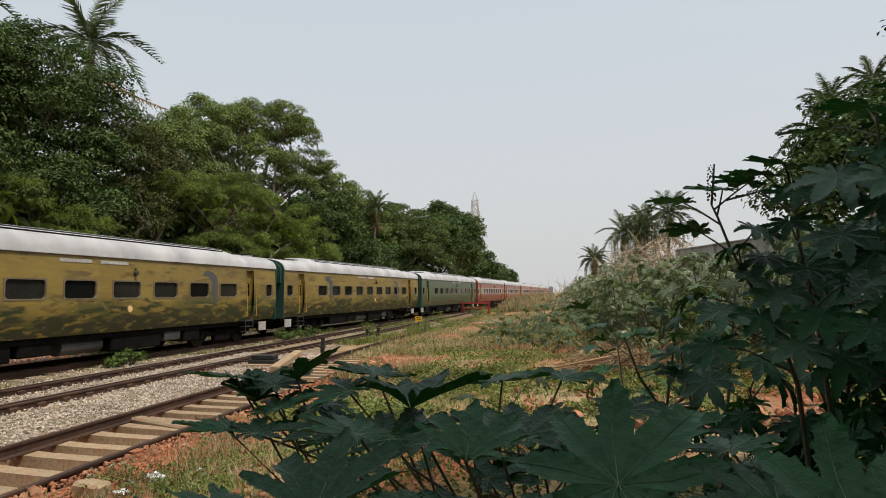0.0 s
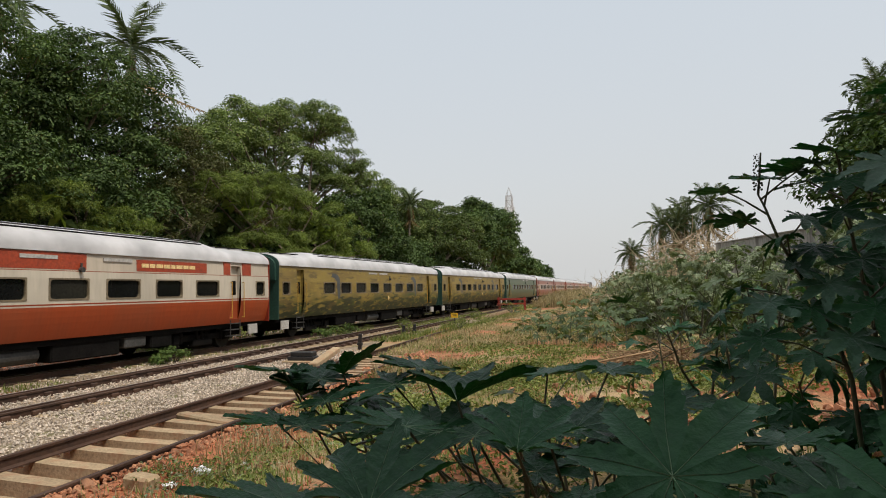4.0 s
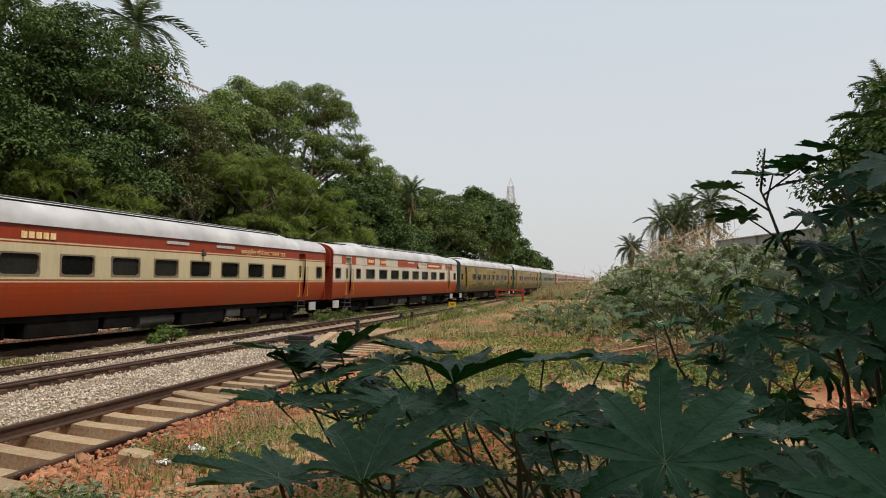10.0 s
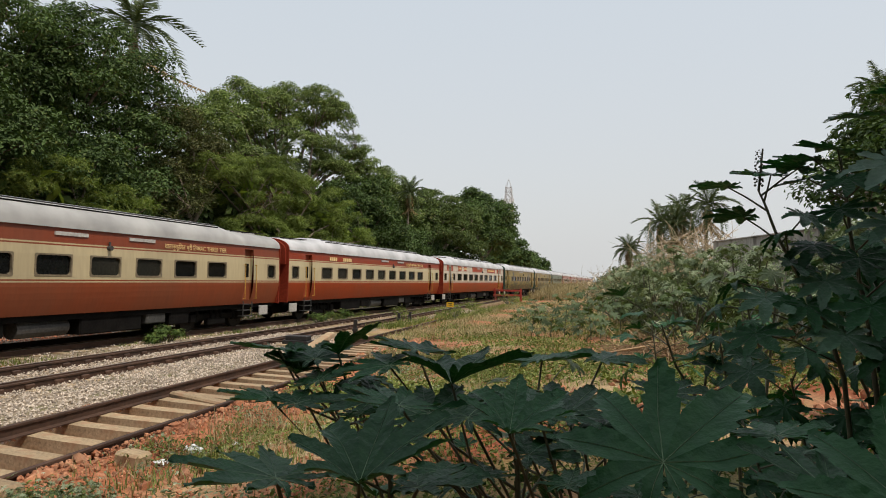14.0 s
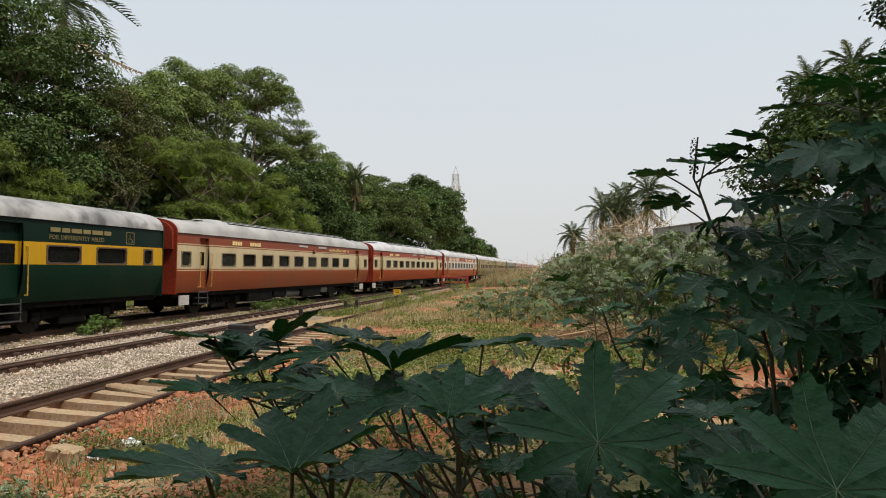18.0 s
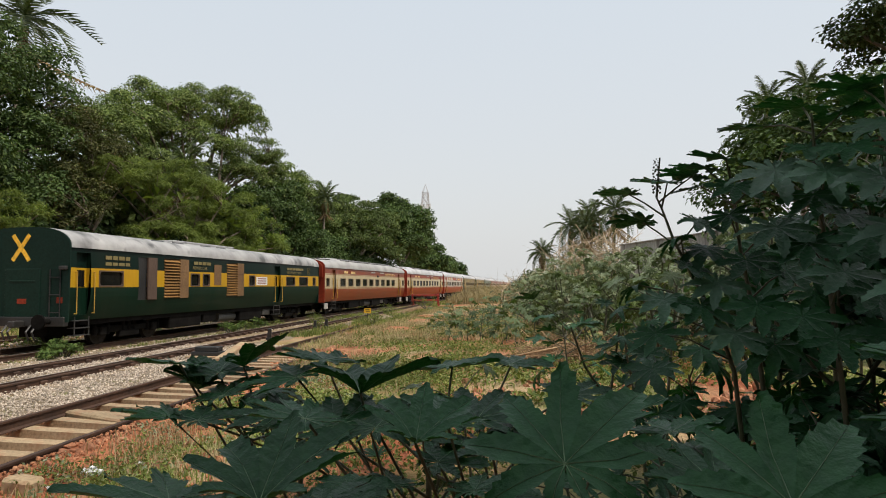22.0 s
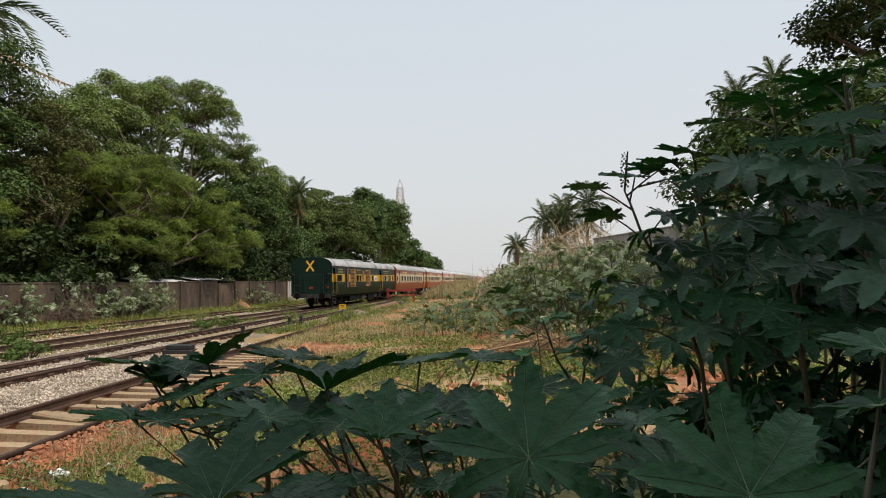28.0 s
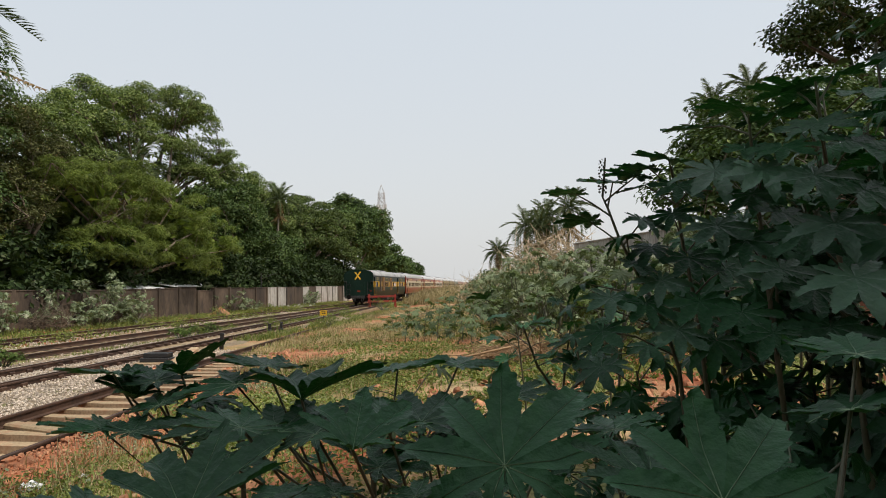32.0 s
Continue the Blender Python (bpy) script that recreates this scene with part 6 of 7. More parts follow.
    mesh_of("foliage", v, f, mat or L_SCRUB, t)["kind"] = "stuff"
    return t


def scrub_belt():
    rng = random.Random(77)
    spots = [(0.0, 22, 1.3, 2.2), (1.2, 20, 1.5, 2.8), (2.6, 19, 1.6, 3.2), (4.0, 18, 1.7, 3.4), (5.4, 17, 1.7, 3.5), (2.2, 15, 1.2, 2.0), (3.8, 13.5, 1.3, 2.3),
             (-1.0, 30, 1.5, 2.4), (0.4, 28, 1.7, 3.0), (2.0, 27, 1.8, 3.5), (3.8, 26, 1.9, 3.8), (5.6, 25, 1.9, 4.0), (7.4, 22, 1.8, 3.8),
             (-1.8, 38, 1.8, 2.4), (0.2, 37, 2.0, 3.2), (2.0, 36, 2.0, 3.8), (3.8, 35, 2.0, 4.0)]
    spots += [(-2.8, 50, 2.0, 2.4), (-0.8, 50, 2.2, 3.4), (1.4, 50, 2.4, 4.2), (3.6, 48, 2.4, 4.6),
             (-3.8, 72, 2.4, 2.4), (-1.6, 72, 2.8, 3.8), (1.0, 72, 3.0, 5.0), (4.0, 70, 3.0, 5.6), (-4.0, 96, 3.0, 3.2), (-0.6, 100, 3.4, 5.0), (3.5, 98, 3.4, 6.0)]
    for i, (x, y, r, h) in enumerate(spots):
        bush("sunlit pale green scrub with broad lobed leaves", x + rng.uniform(-0.3, 0.3), y, r, h, 100 + i, L_SCRUB if i % 5 else L_MID, "star" if y < 45 else "leaf", 125 if y < 32 else 100 if y < 45 else 70, (0.17, 0.33) if y < 45 else (0.22, 0.40))


scrub_belt()
for i, (x, y, r, h) in enumerate([(-26.9, 31, 1.4, 2.3), (-26.9, 35.6, 1.3, 2.4), (-26.9, 39.2, 2.0, 3.5), (-26.9, 43, 1.4, 2.2), (-27.2, 60, 1.4, 2.2), (-27.0, 63.5, 1.0, 1.6), (-26.8, 82, 1.3, 1.9), (-25.8, 78, 1.0, 1.3), (-29.6, 35, 1.6, 3.6), (-29.4, 58, 1.6, 3.4)]):
    bush("greyish large-leaved shrub against the compound wall", x, y, r, h, 160 + i, L_SCRUB, "star", 120, (0.18, 0.36))
for i, (x, y, r, h) in enumerate([(-14.9, 28.5, 0.5, 0.4), (-15.3, 33, 0.4, 0.3), (-15.1, 38, 0.5, 0.35), (-20.1, 27, 0.5, 0.4), (-24.6, 40, 0.9, 0.6), (-24.9, 52, 0.9, 0.8), (-23.9, 60, 0.8, 0.7), (-19.6, 36, 0.5, 0.35), (-12.6, 31.6, 0.5, 0.5), (-10.8, 36, 0.5, 0.45), (-13.6, 49, 0.8, 0.8), (-12.6, 60, 1.1, 1.2)]):
    bush("low green weed tuft beside the rails", x, y, r, h, 200 + i, L_GRASS, "leaf", 420, (0.06, 0.13), 0.0)
for i, (x, y, r, h) in enumerate(((-15.1, 17.6, 0.55, 0.5), (-15.0, 17.1, 0.4, 0.36), (-15.0, 27.6, 0.5, 0.4), (-14.8, 29.4, 0.6, 0.45), (-19.6, 21.5, 0.8, 0.6))):
    bush("dense leafy green weed clump beside the rails", x, y, r, h, 260 + i, L_WEED, "star", 620, (0.07, 0.15), 0.0)


def grass(name, label, n, area, height, mat, seed, lean=0.35, width=0.008):
    """Single blades, each a narrow bent strip."""
    rng = np.random.default_rng(seed)
    xy = area(rng, n)
    z = np.array([ground_z(a, b) for a, b in xy]) - 0.03
    h = rng.uniform(height[0], height[1], len(xy))
    a = rng.uniform(0, 6.28, len(xy))
    d = np.stack([np.cos(a), np.sin(a), 0 * a], 1)
    s = np.stack([-np.sin(a), np.cos(a), 0 * a], 1) * (width * rng.uniform(0.7, 1.6, len(xy)))[:, None]
    p = np.stack([xy[:, 0], xy[:, 1], z], 1)
    ln = rng.uniform(0.05, lean, len(xy))[:, None]
    m = p + d * ln * h[:, None] * 0.35 + np.array([0, 0, 1]) * h[:, None] * 0.6
    t = p + d * ln * h[:, None] + np.array([0, 0, 1]) * h[:, None]
    v = np.stack([p - s, p + s, m + s * 0.7, m - s * 0.7, t], 1).reshape(-1, 3)
    k = 5 * np.arange(len(xy))
    f = [q for i in k.tolist() for q in ((i, i + 1, i + 2, i + 3), (i + 3, i + 2, i + 4))]
    return tagged(mesh_of(name, v, f, mat), label, "grass", kind="stuff")


def patchy(x0, x1, y0, y1, scale, cut, seed, bias=1.0):
    def area(rng, n):
        got = []
        while len(got) < n:
            x, y = rng.uniform(x0, x1), y0 + (y1 - y0) * rng.random() ** bias
            if noise.noise(Vector((x * scale, y * scale, seed))) > cut and x > siding_x(min(y, 64)) + 1.15:
                got.append((x, y))
        return np.array(got)
    return area


grass("grass", "tall dry straw grass on the rise beside the line", 24000, patchy(-15.5, 3, 69, 125, 0.12, -0.35, 2.0, 1.3), (0.55, 1.45), L_STRAW, 61, 0.5, 0.016)
grass("grass", "dry straw grass between the siding and the scrub", 17000, patchy(-12, 2, 14, 62, 0.3, 0.0, 4.0, 1.3), (0.14, 0.46), L_STRAW, 62, 1.0, 0.007)
grass("grass", "short green grass on the red bank", 8000, patchy(-11, 2, 6, 45, 0.4, 0.02, 9.0, 1.6), (0.04, 0.15), L_GRASS, 63, 1.3, 0.008)
grass("grass", "sparse weeds along the siding", 1400, patchy(-8, -1, 3, 16, 0.8, 0.05, 14.0, 1.0), (0.04, 0.16), L_GRASS, 64, 1.2, 0.006)
grass("grass", "dry tufts along the siding", 1000, patchy(-5.6, -2, 4, 16, 0.9, 0.16, 19.0, 1.0), (0.08, 0.26), L_STRAW, 65, 1.0, 0.004)


def tufts(spots, r):
    def area(rng, n):
        c = np.array(spots)[rng.integers(0, len(spots), n)]
        return c + rng.normal(0, r, (n, 2))
    return area


grass("grass", "dry straw tufts at the edge of the red bank", 800, tufts([(-5.0, 7.0), (-5.2, 7.6), (-5.3, 8.3), (-4.8, 7.4), (-4.6, 6.5), (-5.5, 9.3), (-3.9, 6.6)], 0.22), (0.10, 0.32), L_STRAW, 69, 0.8, 0.004)
grass("grass", "green tufts among the straw on the bank", 1000, tufts([(-4.2, 5.6), (-4.0, 6.0), (-4.6, 6.0), (-3.6, 5.6), (-4.7, 5.2), (-3.4, 7.2), (-4.4, 7.4)], 0.2), (0.06, 0.2), L_GRASS, 70, 1.1, 0.006)


def verge(x0, x1, y0, y1, cut, seed):
    def area(rng, n):
        got = []
        while len(got) < n:
            x, y = rng.uniform(x0, x1), y0 + (y1 - y0) * rng.random()
            if noise.noise(Vector((x * 0.6, y * 0.25, seed))) > cut:
                got.append((x, y))
        return np.array(got)
    return area


grass("grass", "green weeds at the foot of the wall", 9000, verge(-27.8, -23.4, 18, 95, -0.1, 3.0), (0.1, 0.45), L_GRASS, 66, 0.6, 0.016)
grass("grass", "green weeds between the tracks", 5000, verge(-15.4, -14.2, 10, 60, 0.05, 6.0), (0.06, 0.25), L_GRASS, 67, 0.7, 0.012)
def along_siding(rng, n):
    y = 21 + 42 * rng.random(n) ** 1.2
    return np.stack([-6.15 - 0.115 * y + rng.uniform(-1.0, 1.4, n), y], 1)


grass("grass", "straw and weeds grown over the buried end of the siding", 6000, along_siding, (0.05, 0.26), L_STRAW, 71, 0.9, 0.010)
grass("grass", "green weeds grown over the buried end of the siding", 4000, along_siding, (0.05, 0.2), L_GRASS, 72, 0.9, 0.012)
grass("grass", "weeds on the gravel where the second track joins", 7000, verge(-15.0, -11.8, 36, 78, -0.15, 21.0), (0.08, 0.34), L_GRASS, 73, 0.8, 0.016)
grass("grass", "green weeds beside the second track", 7000, verge(-11.9, -10.6, 26, 62, -0.2, 7.0), (0.06, 0.35), L_GRASS, 68, 0.7, 0.012)


def ground_cover(label, n, area, size, mat, seed, rise=(0.01, 0.10)):
    """Low broad-leaved weeds hugging the soil."""
    rng = np.random.default_rng(seed)
    xy = area(rng, n)
    p = np.array([(a, b, ground_z(a, b)) for a, b in xy]) + np.stack([0 * xy[:, 0], 0 * xy[:, 0], rng.uniform(rise[0], rise[1], len(xy))], 1)
    o = np.tile(np.array([[0, 0, 1.0]]), (len(xy), 1))
    v, f = scatter_leaves(p, o, size, rng, "leaf", 0.3, 0.9)
    return tagged(mesh_of("weeds", v, f, mat), label, "weeds", kind="stuff")


ground_cover("low green weeds covering the soil among the castor plants", 26000, patchy(-3.4, 6, 2.5, 15, 0.55, 0.02, 23.0), (0.03, 0.08), L_GRASS, 81)
ground_cover("low green weeds on the open ground", 32000, patchy(-9, 4, 9, 42, 0.45, -0.06, 27.0, 1.5), (0.04, 0.12), L_GRASS, 82, (0.01, 0.16))
ground_cover("weeds between the tracks and the wall", 12000, verge(-27.6, -18.6, 20, 80, -0.15, 13.0), (0.08, 0.18), L_GRASS, 85, (0.0, 0.15))
ground_cover("bright green weeds on the bank between siding and castor plants", 17000, patchy(-5.4, -0.6, 3.5, 17, 0.75, 0.08, 37.0), (0.025, 0.07), L_GRASS, 84, (0.01, 0.14))
ground_cover("pale weeds on the red bank by the siding", 4000, patchy(-8, -2.5, 4, 16, 0.9, 0.08, 31.0), (0.025, 0.07), L_SCRUB, 83)


def twig_heap(name, label, n, cen, r, h, seed, length=(0.5, 1.6), thick=(0.006, 0.02), mat=None, upright=0.3):
    rng = random.Random(seed)
    g = []
    for i in range(n):
        a, q = rng.uniform(0, 6.28), r[0] * math.sqrt(rng.random())
        p = Vector((cen[0] + q * math.cos(a), cen[1] + q * r[1] / r[0] * math.sin(a), cen[2] + h * rng.random() * (1 - 0.6 * (q / r[0]) ** 2)))
        d = Vector((rng.gauss(0, 1), rng.gauss(0, 1), rng.gauss(upright, 0.5))).normalized()
        L = rng.uniform(*length)
        b = Vector((rng.gauss(0, 0.2), rng.gauss(0, 0.2), -0.12)) * L
        k = rng.uniform(*thick)
        g.append(tube([p, p + d * L * 0.5 + b * 0.3, p + d * L + b], [k, k * 0.8, k * 0.4], 4))
    v, f = join(g)
    return tagged(mesh_of(name, v, f, mat or M_DRY), label, "brushwood", kind="stuff")


twig_heap("brushwood", "heap of dry cut branches on the ground", 560, (-0.05, 14.2, ground_z(-0.05, 14.2)), (0.9, 0.7), 0.38, 5, (0.25, 0.9), (0.006, 0.016), M_TWIG, 0.05)
twig_heap("dry_creeper", "tangle of dry pale creepers over the bushes", 420, (2.6, 45.0, 2.4), (3.2, 4.0), 3.4, 6, (0.9, 3.0), (0.012, 0.035), upright=0.5)
twig_heap("dry_creeper", "dry bare stems among the scrub", 300, (-2.0, 52.0, 0.9), (3.4, 9.0), 2.2, 7, (0.6, 2.0), (0.01, 0.03), upright=0.9)
twig_heap("dry_creeper", "dry bare stems among the scrub", 70, (-0.6, 31.0, 0.2), (1.4, 4.0), 1.4, 8, (0.5, 1.4), (0.006, 0.016), upright=0.9)
twig_heap("dry_twigs", "dry brown twigs under the castor plants", 260, (3.0, 4.6, ground_z(3.0, 4.6)), (1.0, 1.2), 0.7, 9, (0.3, 1.0), (0.004, 0.010))


twig_heap("dead_bush", "rounded dead brown bush at the foot of the wall", 420, (-26.7, 34.4, 0.0), (1.0, 1.0), 1.5, 14, (0.4, 1.0), (0.006, 0.016), M_BARK, 0.5)
for i, (x, y) in enumerate(((-4.65, 4.5), (-4.45, 4.05), (-4.9, 4.25), (-4.2, 3.7))):
    bush("low glaucous weed clump on the red bank", x, y, 0.24, 0.17, 240 + i, L_MID if i % 2 else L_SCRUB, "star", 700, (0.03, 0.07))


def long_pole():
    v, f = tube([(-2.0, 12.5, ground_z(-2.0, 12.5) + 0.04), (-1.0, 12.9, ground_z(-1, 12.9) + 0.22), (0.1, 13.3, ground_z(0.1, 13.3) + 0.45)], [0.018, 0.02, 0.016], 7)
    tagged(mesh_of("pole", v, f, M_TWIG, smooth=True), "long dry pole leaning on the heap of branches", "pole")


long_pole()


def rubble_place(cx, cy, rx, ry):
    def place(rng, n):
        a = rng.normal(0, 0.5, (n, 2)) * np.array([rx, ry]) + np.array([cx, cy])
        return np.array([(p[0], p[1], ground_z(p[0], p[1]) + 0.02) for p in a])
    return place


stones("rubble", 420, rubble_place(3.4, 9.0, 3.4, 1.8), (0.04, 0.13), M_DIRTSTONE, 30, "lumps of red laterite on bare soil", lumpy=True)
stones("rubble", 110, rubble_place(-0.2, 9.5, 2.5, 1.5), (0.03, 0.10), M_DIRTSTONE, 31, "lumps of red laterite on bare soil", lumpy=True)
stones("rubble", 200, rubble_place(-8.2, 17.5, 1.4, 1.6), (0.04, 0.16), M_DIRTSTONE, 32, "broken concrete and red rubble by the siding", lumpy=True)
stones("rubble", 60, rubble_place(-25.6, 74.0, 1.2, 4.0), (0.12, 0.3), M_WALL_GREY, 33, "pale rubble at the foot of the wall")


# ---- castor plants ----
WEB = 0.47
LOBES = ((0, 1.0), (40, 0.97), (-40, 0.97), (80, 0.84), (-80, 0.84), (120, 0.64), (-120, 0.64), (158, 0.40), (-158, 0.40))


def castor_leaf_mesh(name, mat, seed, cup=0.0, droop=0.3, fold=0.35, steps=15):
    """A palmate leaf of coarsely toothed lobes round its stalk, the middle lobe along +y, one long."""
    rng = random.Random(seed)
    vs, fs = [], []
    wave = [rng.uniform(0, 6.28) for _ in range(4)]
    angs = {a: radians(a + rng.uniform(-5, 5)) for a, _ in LOBES}
    order = sorted(angs)
    for ang, L0 in LOBES:
        L = L0 * rng.uniform(0.88, 1.06)
        a = angs[ang]
        k = order.index(ang)
        lo = (angs[order[k - 1]] + a) / 2 if k else a - radians(17)
        hi = (angs[order[k + 1]] + a) / 2 if k < len(order) - 1 else a + radians(17)
        d, s = Vector((math.sin(a), math.cos(a), 0)), Vector((math.cos(a), -math.sin(a), 0))
        dr = droop * rng.uniform(0.7, 1.3)
        lift, twist, bend = rng.uniform(-0.34, 0.36), rng.uniform(-0.6, 0.6), rng.uniform(-0.14, 0.14)
        base = len(vs)
        for i in range(steps + 1):
            u = i / steps
            r = L * u
            v = max(0.0, u - WEB)
            zc = cup * r - droop * min(r, 0.46) ** 2 * 0.55 - dr * max(0, r * r - 0.2116) * 0.55 + lift * v * r
            for side in (-1, 0, 1):
                half = a - lo if side < 0 else hi - a
                if u <= WEB:
                    m = lo if side < 0 else hi if side > 0 else a
                    p = Vector((math.sin(m), math.cos(m), 0)) * r
                    z = zc + (abs(fold) * 0.32 * r if side else 0)
                else:
                    j = (i + (1 if side > 0 else 0)) % 2
                    q = v / (1 - WEB)
                    w = WEB * L * math.sin(half) * (1 - q) ** 0.85 * (1 + 1.05 * q)
                    tooth = 1.0 + (0.13 if j else -0.10) * rng.uniform(0.2, 1.6) if i < steps else 1.0
                    off = side * w * tooth
                    p = d * (r + (0.045 * L if side and j and i < steps else 0)) + s * (off + bend * v * L)
                    z = zc + abs(off) * fold + off * twist * v * 2 + 0.05 * v * math.sin(13 * u + wave[2 if side > 0 else 3] + ang) * abs(side)
                vs.append((p.x, p.y, z))
        for i in range(steps):
            o = base + 3 * i
            fs += [(o, o + 1, o + 4, o + 3), (o + 1, o + 2, o + 5, o + 4)]
    me = bpy.data.meshes.new(name)
    me.from_pydata(vs, [], fs)
    me.materials.append(mat)
    me.polygons.foreach_set("use_smooth", [True] * len(me.polygons))
    vv, vf = [], []
    n = 3 * (steps + 1)
    for li in range(len(LOBES)):
        pts = [Vector(vs[li * n + 3 * i + 1]) for i in range(steps)]
        dd = (pts[-1] - pts[0]).normalized()
        sd = dd.cross(Vector((0, 0, 1))).normalized()
        k = len(vv)
        for i, p in enumerate(pts):
            w = 0.0045 * (1 - 0.8 * i / steps)
            vv += [tuple(p + sd * w + Vector((0, 0, 0.004))), tuple(p + Vector((0, 0, 0.010))), tuple(p - sd * w + Vector((0, 0, 0.004)))]
        for i in range(steps - 1):
            o = k + 3 * i
            vf += [(o, o + 1, o + 4, o + 3), (o + 1, o + 2, o + 5, o + 4)]
    mv = bpy.data.meshes.new("leaf_vein")
    mv.from_pydata(vv, [], vf)
    mv.materials.append(M_VEIN)
    return me, mv


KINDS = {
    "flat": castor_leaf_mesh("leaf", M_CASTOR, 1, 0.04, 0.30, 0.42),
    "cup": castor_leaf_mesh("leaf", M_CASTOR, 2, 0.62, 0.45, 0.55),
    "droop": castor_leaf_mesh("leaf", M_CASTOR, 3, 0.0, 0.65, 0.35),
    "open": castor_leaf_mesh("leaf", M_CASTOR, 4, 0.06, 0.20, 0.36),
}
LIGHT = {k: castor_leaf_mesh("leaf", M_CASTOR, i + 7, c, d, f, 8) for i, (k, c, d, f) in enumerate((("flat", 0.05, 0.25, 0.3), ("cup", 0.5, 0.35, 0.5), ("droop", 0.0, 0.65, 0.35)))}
# Leaf that carries the painted sky sheen.
SKYLIT = {"open": castor_leaf_mesh("leaf", M_CASTOR_SKYLIT, 14, 0.06, 0.22, 0.34)}
SUNLIT = {
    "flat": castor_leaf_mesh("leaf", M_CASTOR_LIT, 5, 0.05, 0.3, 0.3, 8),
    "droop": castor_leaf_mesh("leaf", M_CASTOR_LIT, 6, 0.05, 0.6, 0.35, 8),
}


def castor_leaf(plant, root, p, size, heading, pitch, roll=0, kind="flat", veins=True, book=KINDS, low=False):
    """One leaf at p (plant's space); heading: degrees clockwise from +y seen from above; pitch: rise of its middle lobe. A stalk joins it to root."""
    me, mv = book[kind]
    lf = new("leaf", me)
    lf.parent = plant
    lf.matrix_basis = Matrix.Translation(p) @ Matrix.Rotation(radians(-heading), 4, "Z") @ Matrix.Rotation(radians(pitch), 4, "X") @ Matrix.Rotation(radians(roll), 4, "Y") @ Matrix.Scale(size, 4)
    if veins:
        ve = new("leaf_vein", mv)
        ve.parent = lf
    if root is not None:
        r, q = Vector(root), Vector(p)
        if low:
            mid = q.lerp(r, 0.5) + Vector((0, 0, -0.05))
        else:
            mid = r.lerp(q, 0.55) + Vector((0, 0, 0.12 * (q - r).length - 0.02))
        v, f = tube([r, mid, q], [0.0055, 0.0042, 0.0035], 6)
        mesh_of("leaf_stalk", v, f, M_STALK, plant, smooth=True)


def castor(label, base, nodes, radius=0.02):
    """A plant with one bent stem through nodes (in its own space)."""
    t = thing("castor_plant", label, "castor plant", "castor plants", Matrix.Translation(base))
    k = len(nodes)
    v, f = tube(nodes, [radius * (1.1 - 0.7 * i / (k - 1)) for i in range(k)], 8)
    mesh_of("stem", v, f, M_STALK, t, smooth=True)
    return t


def spike(plant, p, h, seed):
    """A flower spike of small knobbly fruits."""
    rng = random.Random(seed)
    bm = bmesh.new()
    rod(bm, p, (p[0] + 0.02, p[1], p[2] + h), 0.006, 0.004, 6)
    for i in range(46):
        u = i / 46
        a, z = 2.4 * i, p[2] + h * (0.12 + 0.88 * u)
        q = 0.015 * (1 - 0.6 * u) + rng.uniform(0, 0.007)
        bmesh.ops.create_icosphere(bm, subdivisions=1, radius=rng.uniform(0.004, 0.008) * (1.1 - 0.5 * u), matrix=Matrix.Translation((p[0] + q * math.cos(a), p[1] + q * math.sin(a), z)))
    part("fruit_spike", bm, M_STALK, plant, "small knobbly fruit spike")


def wild_castor(label, x, y, h, n, seed, size=(0.13, 0.25), book=KINDS, spread_=0.55, veins=False, lo=0.25, fruit=0.0, hang=0, facing=0.3):
    """A whole plant: forked stem, leaves in a spiral, lower ones hanging."""
    rng = random.Random(seed)
    z0 = ground_z(x, y)
    lx, ly = rng.uniform(-0.2, 0.2), rng.uniform(-0.15, 0.15)
    nodes = [Vector((0, 0, -0.08)), Vector((lx * 0.2, ly * 0.2, h * 0.35)), Vector((lx * 0.6, ly * 0.6, h * 0.7)), Vector((lx, ly, h))]
    t = castor(label, (x, y, z0), nodes, 0.009 + 0.004 * h)
    forks = [nodes]
    for i in range(2 if h > 1.4 else 0):
        a = rng.uniform(0, 6.28)
        s = nodes[1].lerp(nodes[2], rng.random())
        e = s + Vector((0.4 * math.cos(a), 0.4 * math.sin(a), h * rng.uniform(0.3, 0.45)))
        br = [s, s.lerp(e, 0.5) + Vector((0.06 * math.cos(a), 0.06 * math.sin(a), 0)), e]
        v, f = tube(br, [0.014, 0.011, 0.007], 6)
        mesh_of("branch", v, f, M_STALK, t, smooth=True)
        forks.append(br)
    kinds = list(book)
    for i in range(n):
        br = forks[i % len(forks)]
        u = lo + (1 - lo) * ((i + 0.5) / n) if br is nodes else rng.uniform(0.45, 1.0)
        k = u * (len(br) - 1)
        j = min(len(br) - 2, int(k))
        r = br[j].lerp(br[j + 1], k - j)
        a = 137.5 * i + rng.uniform(-20, 20)
        L = spread_ * rng.uniform(0.45, 1.0) * (1.15 - 0.55 * u)
        rise = rng.uniform(0.0, 0.5) * L + (0.12 if u > 0.85 else 0)
        p = r + Vector((L * math.sin(radians(a)), L * math.cos(radians(a)), rise))
        head = math.degrees(math.atan2(math.sin(radians(a)), math.cos(radians(a)) - facing))
        castor_leaf(t, r, p, rng.uniform(*size) * (0.75 if u > 0.93 else 1), head + rng.uniform(-30, 30), rng.uniform(-45, 8) - 12 * (1 - u) - hang, rng.uniform(-18, 18), rng.choice(kinds), veins, book)
    if fruit:
        spike(t, tuple(nodes[-1]), fruit, seed)
    return t

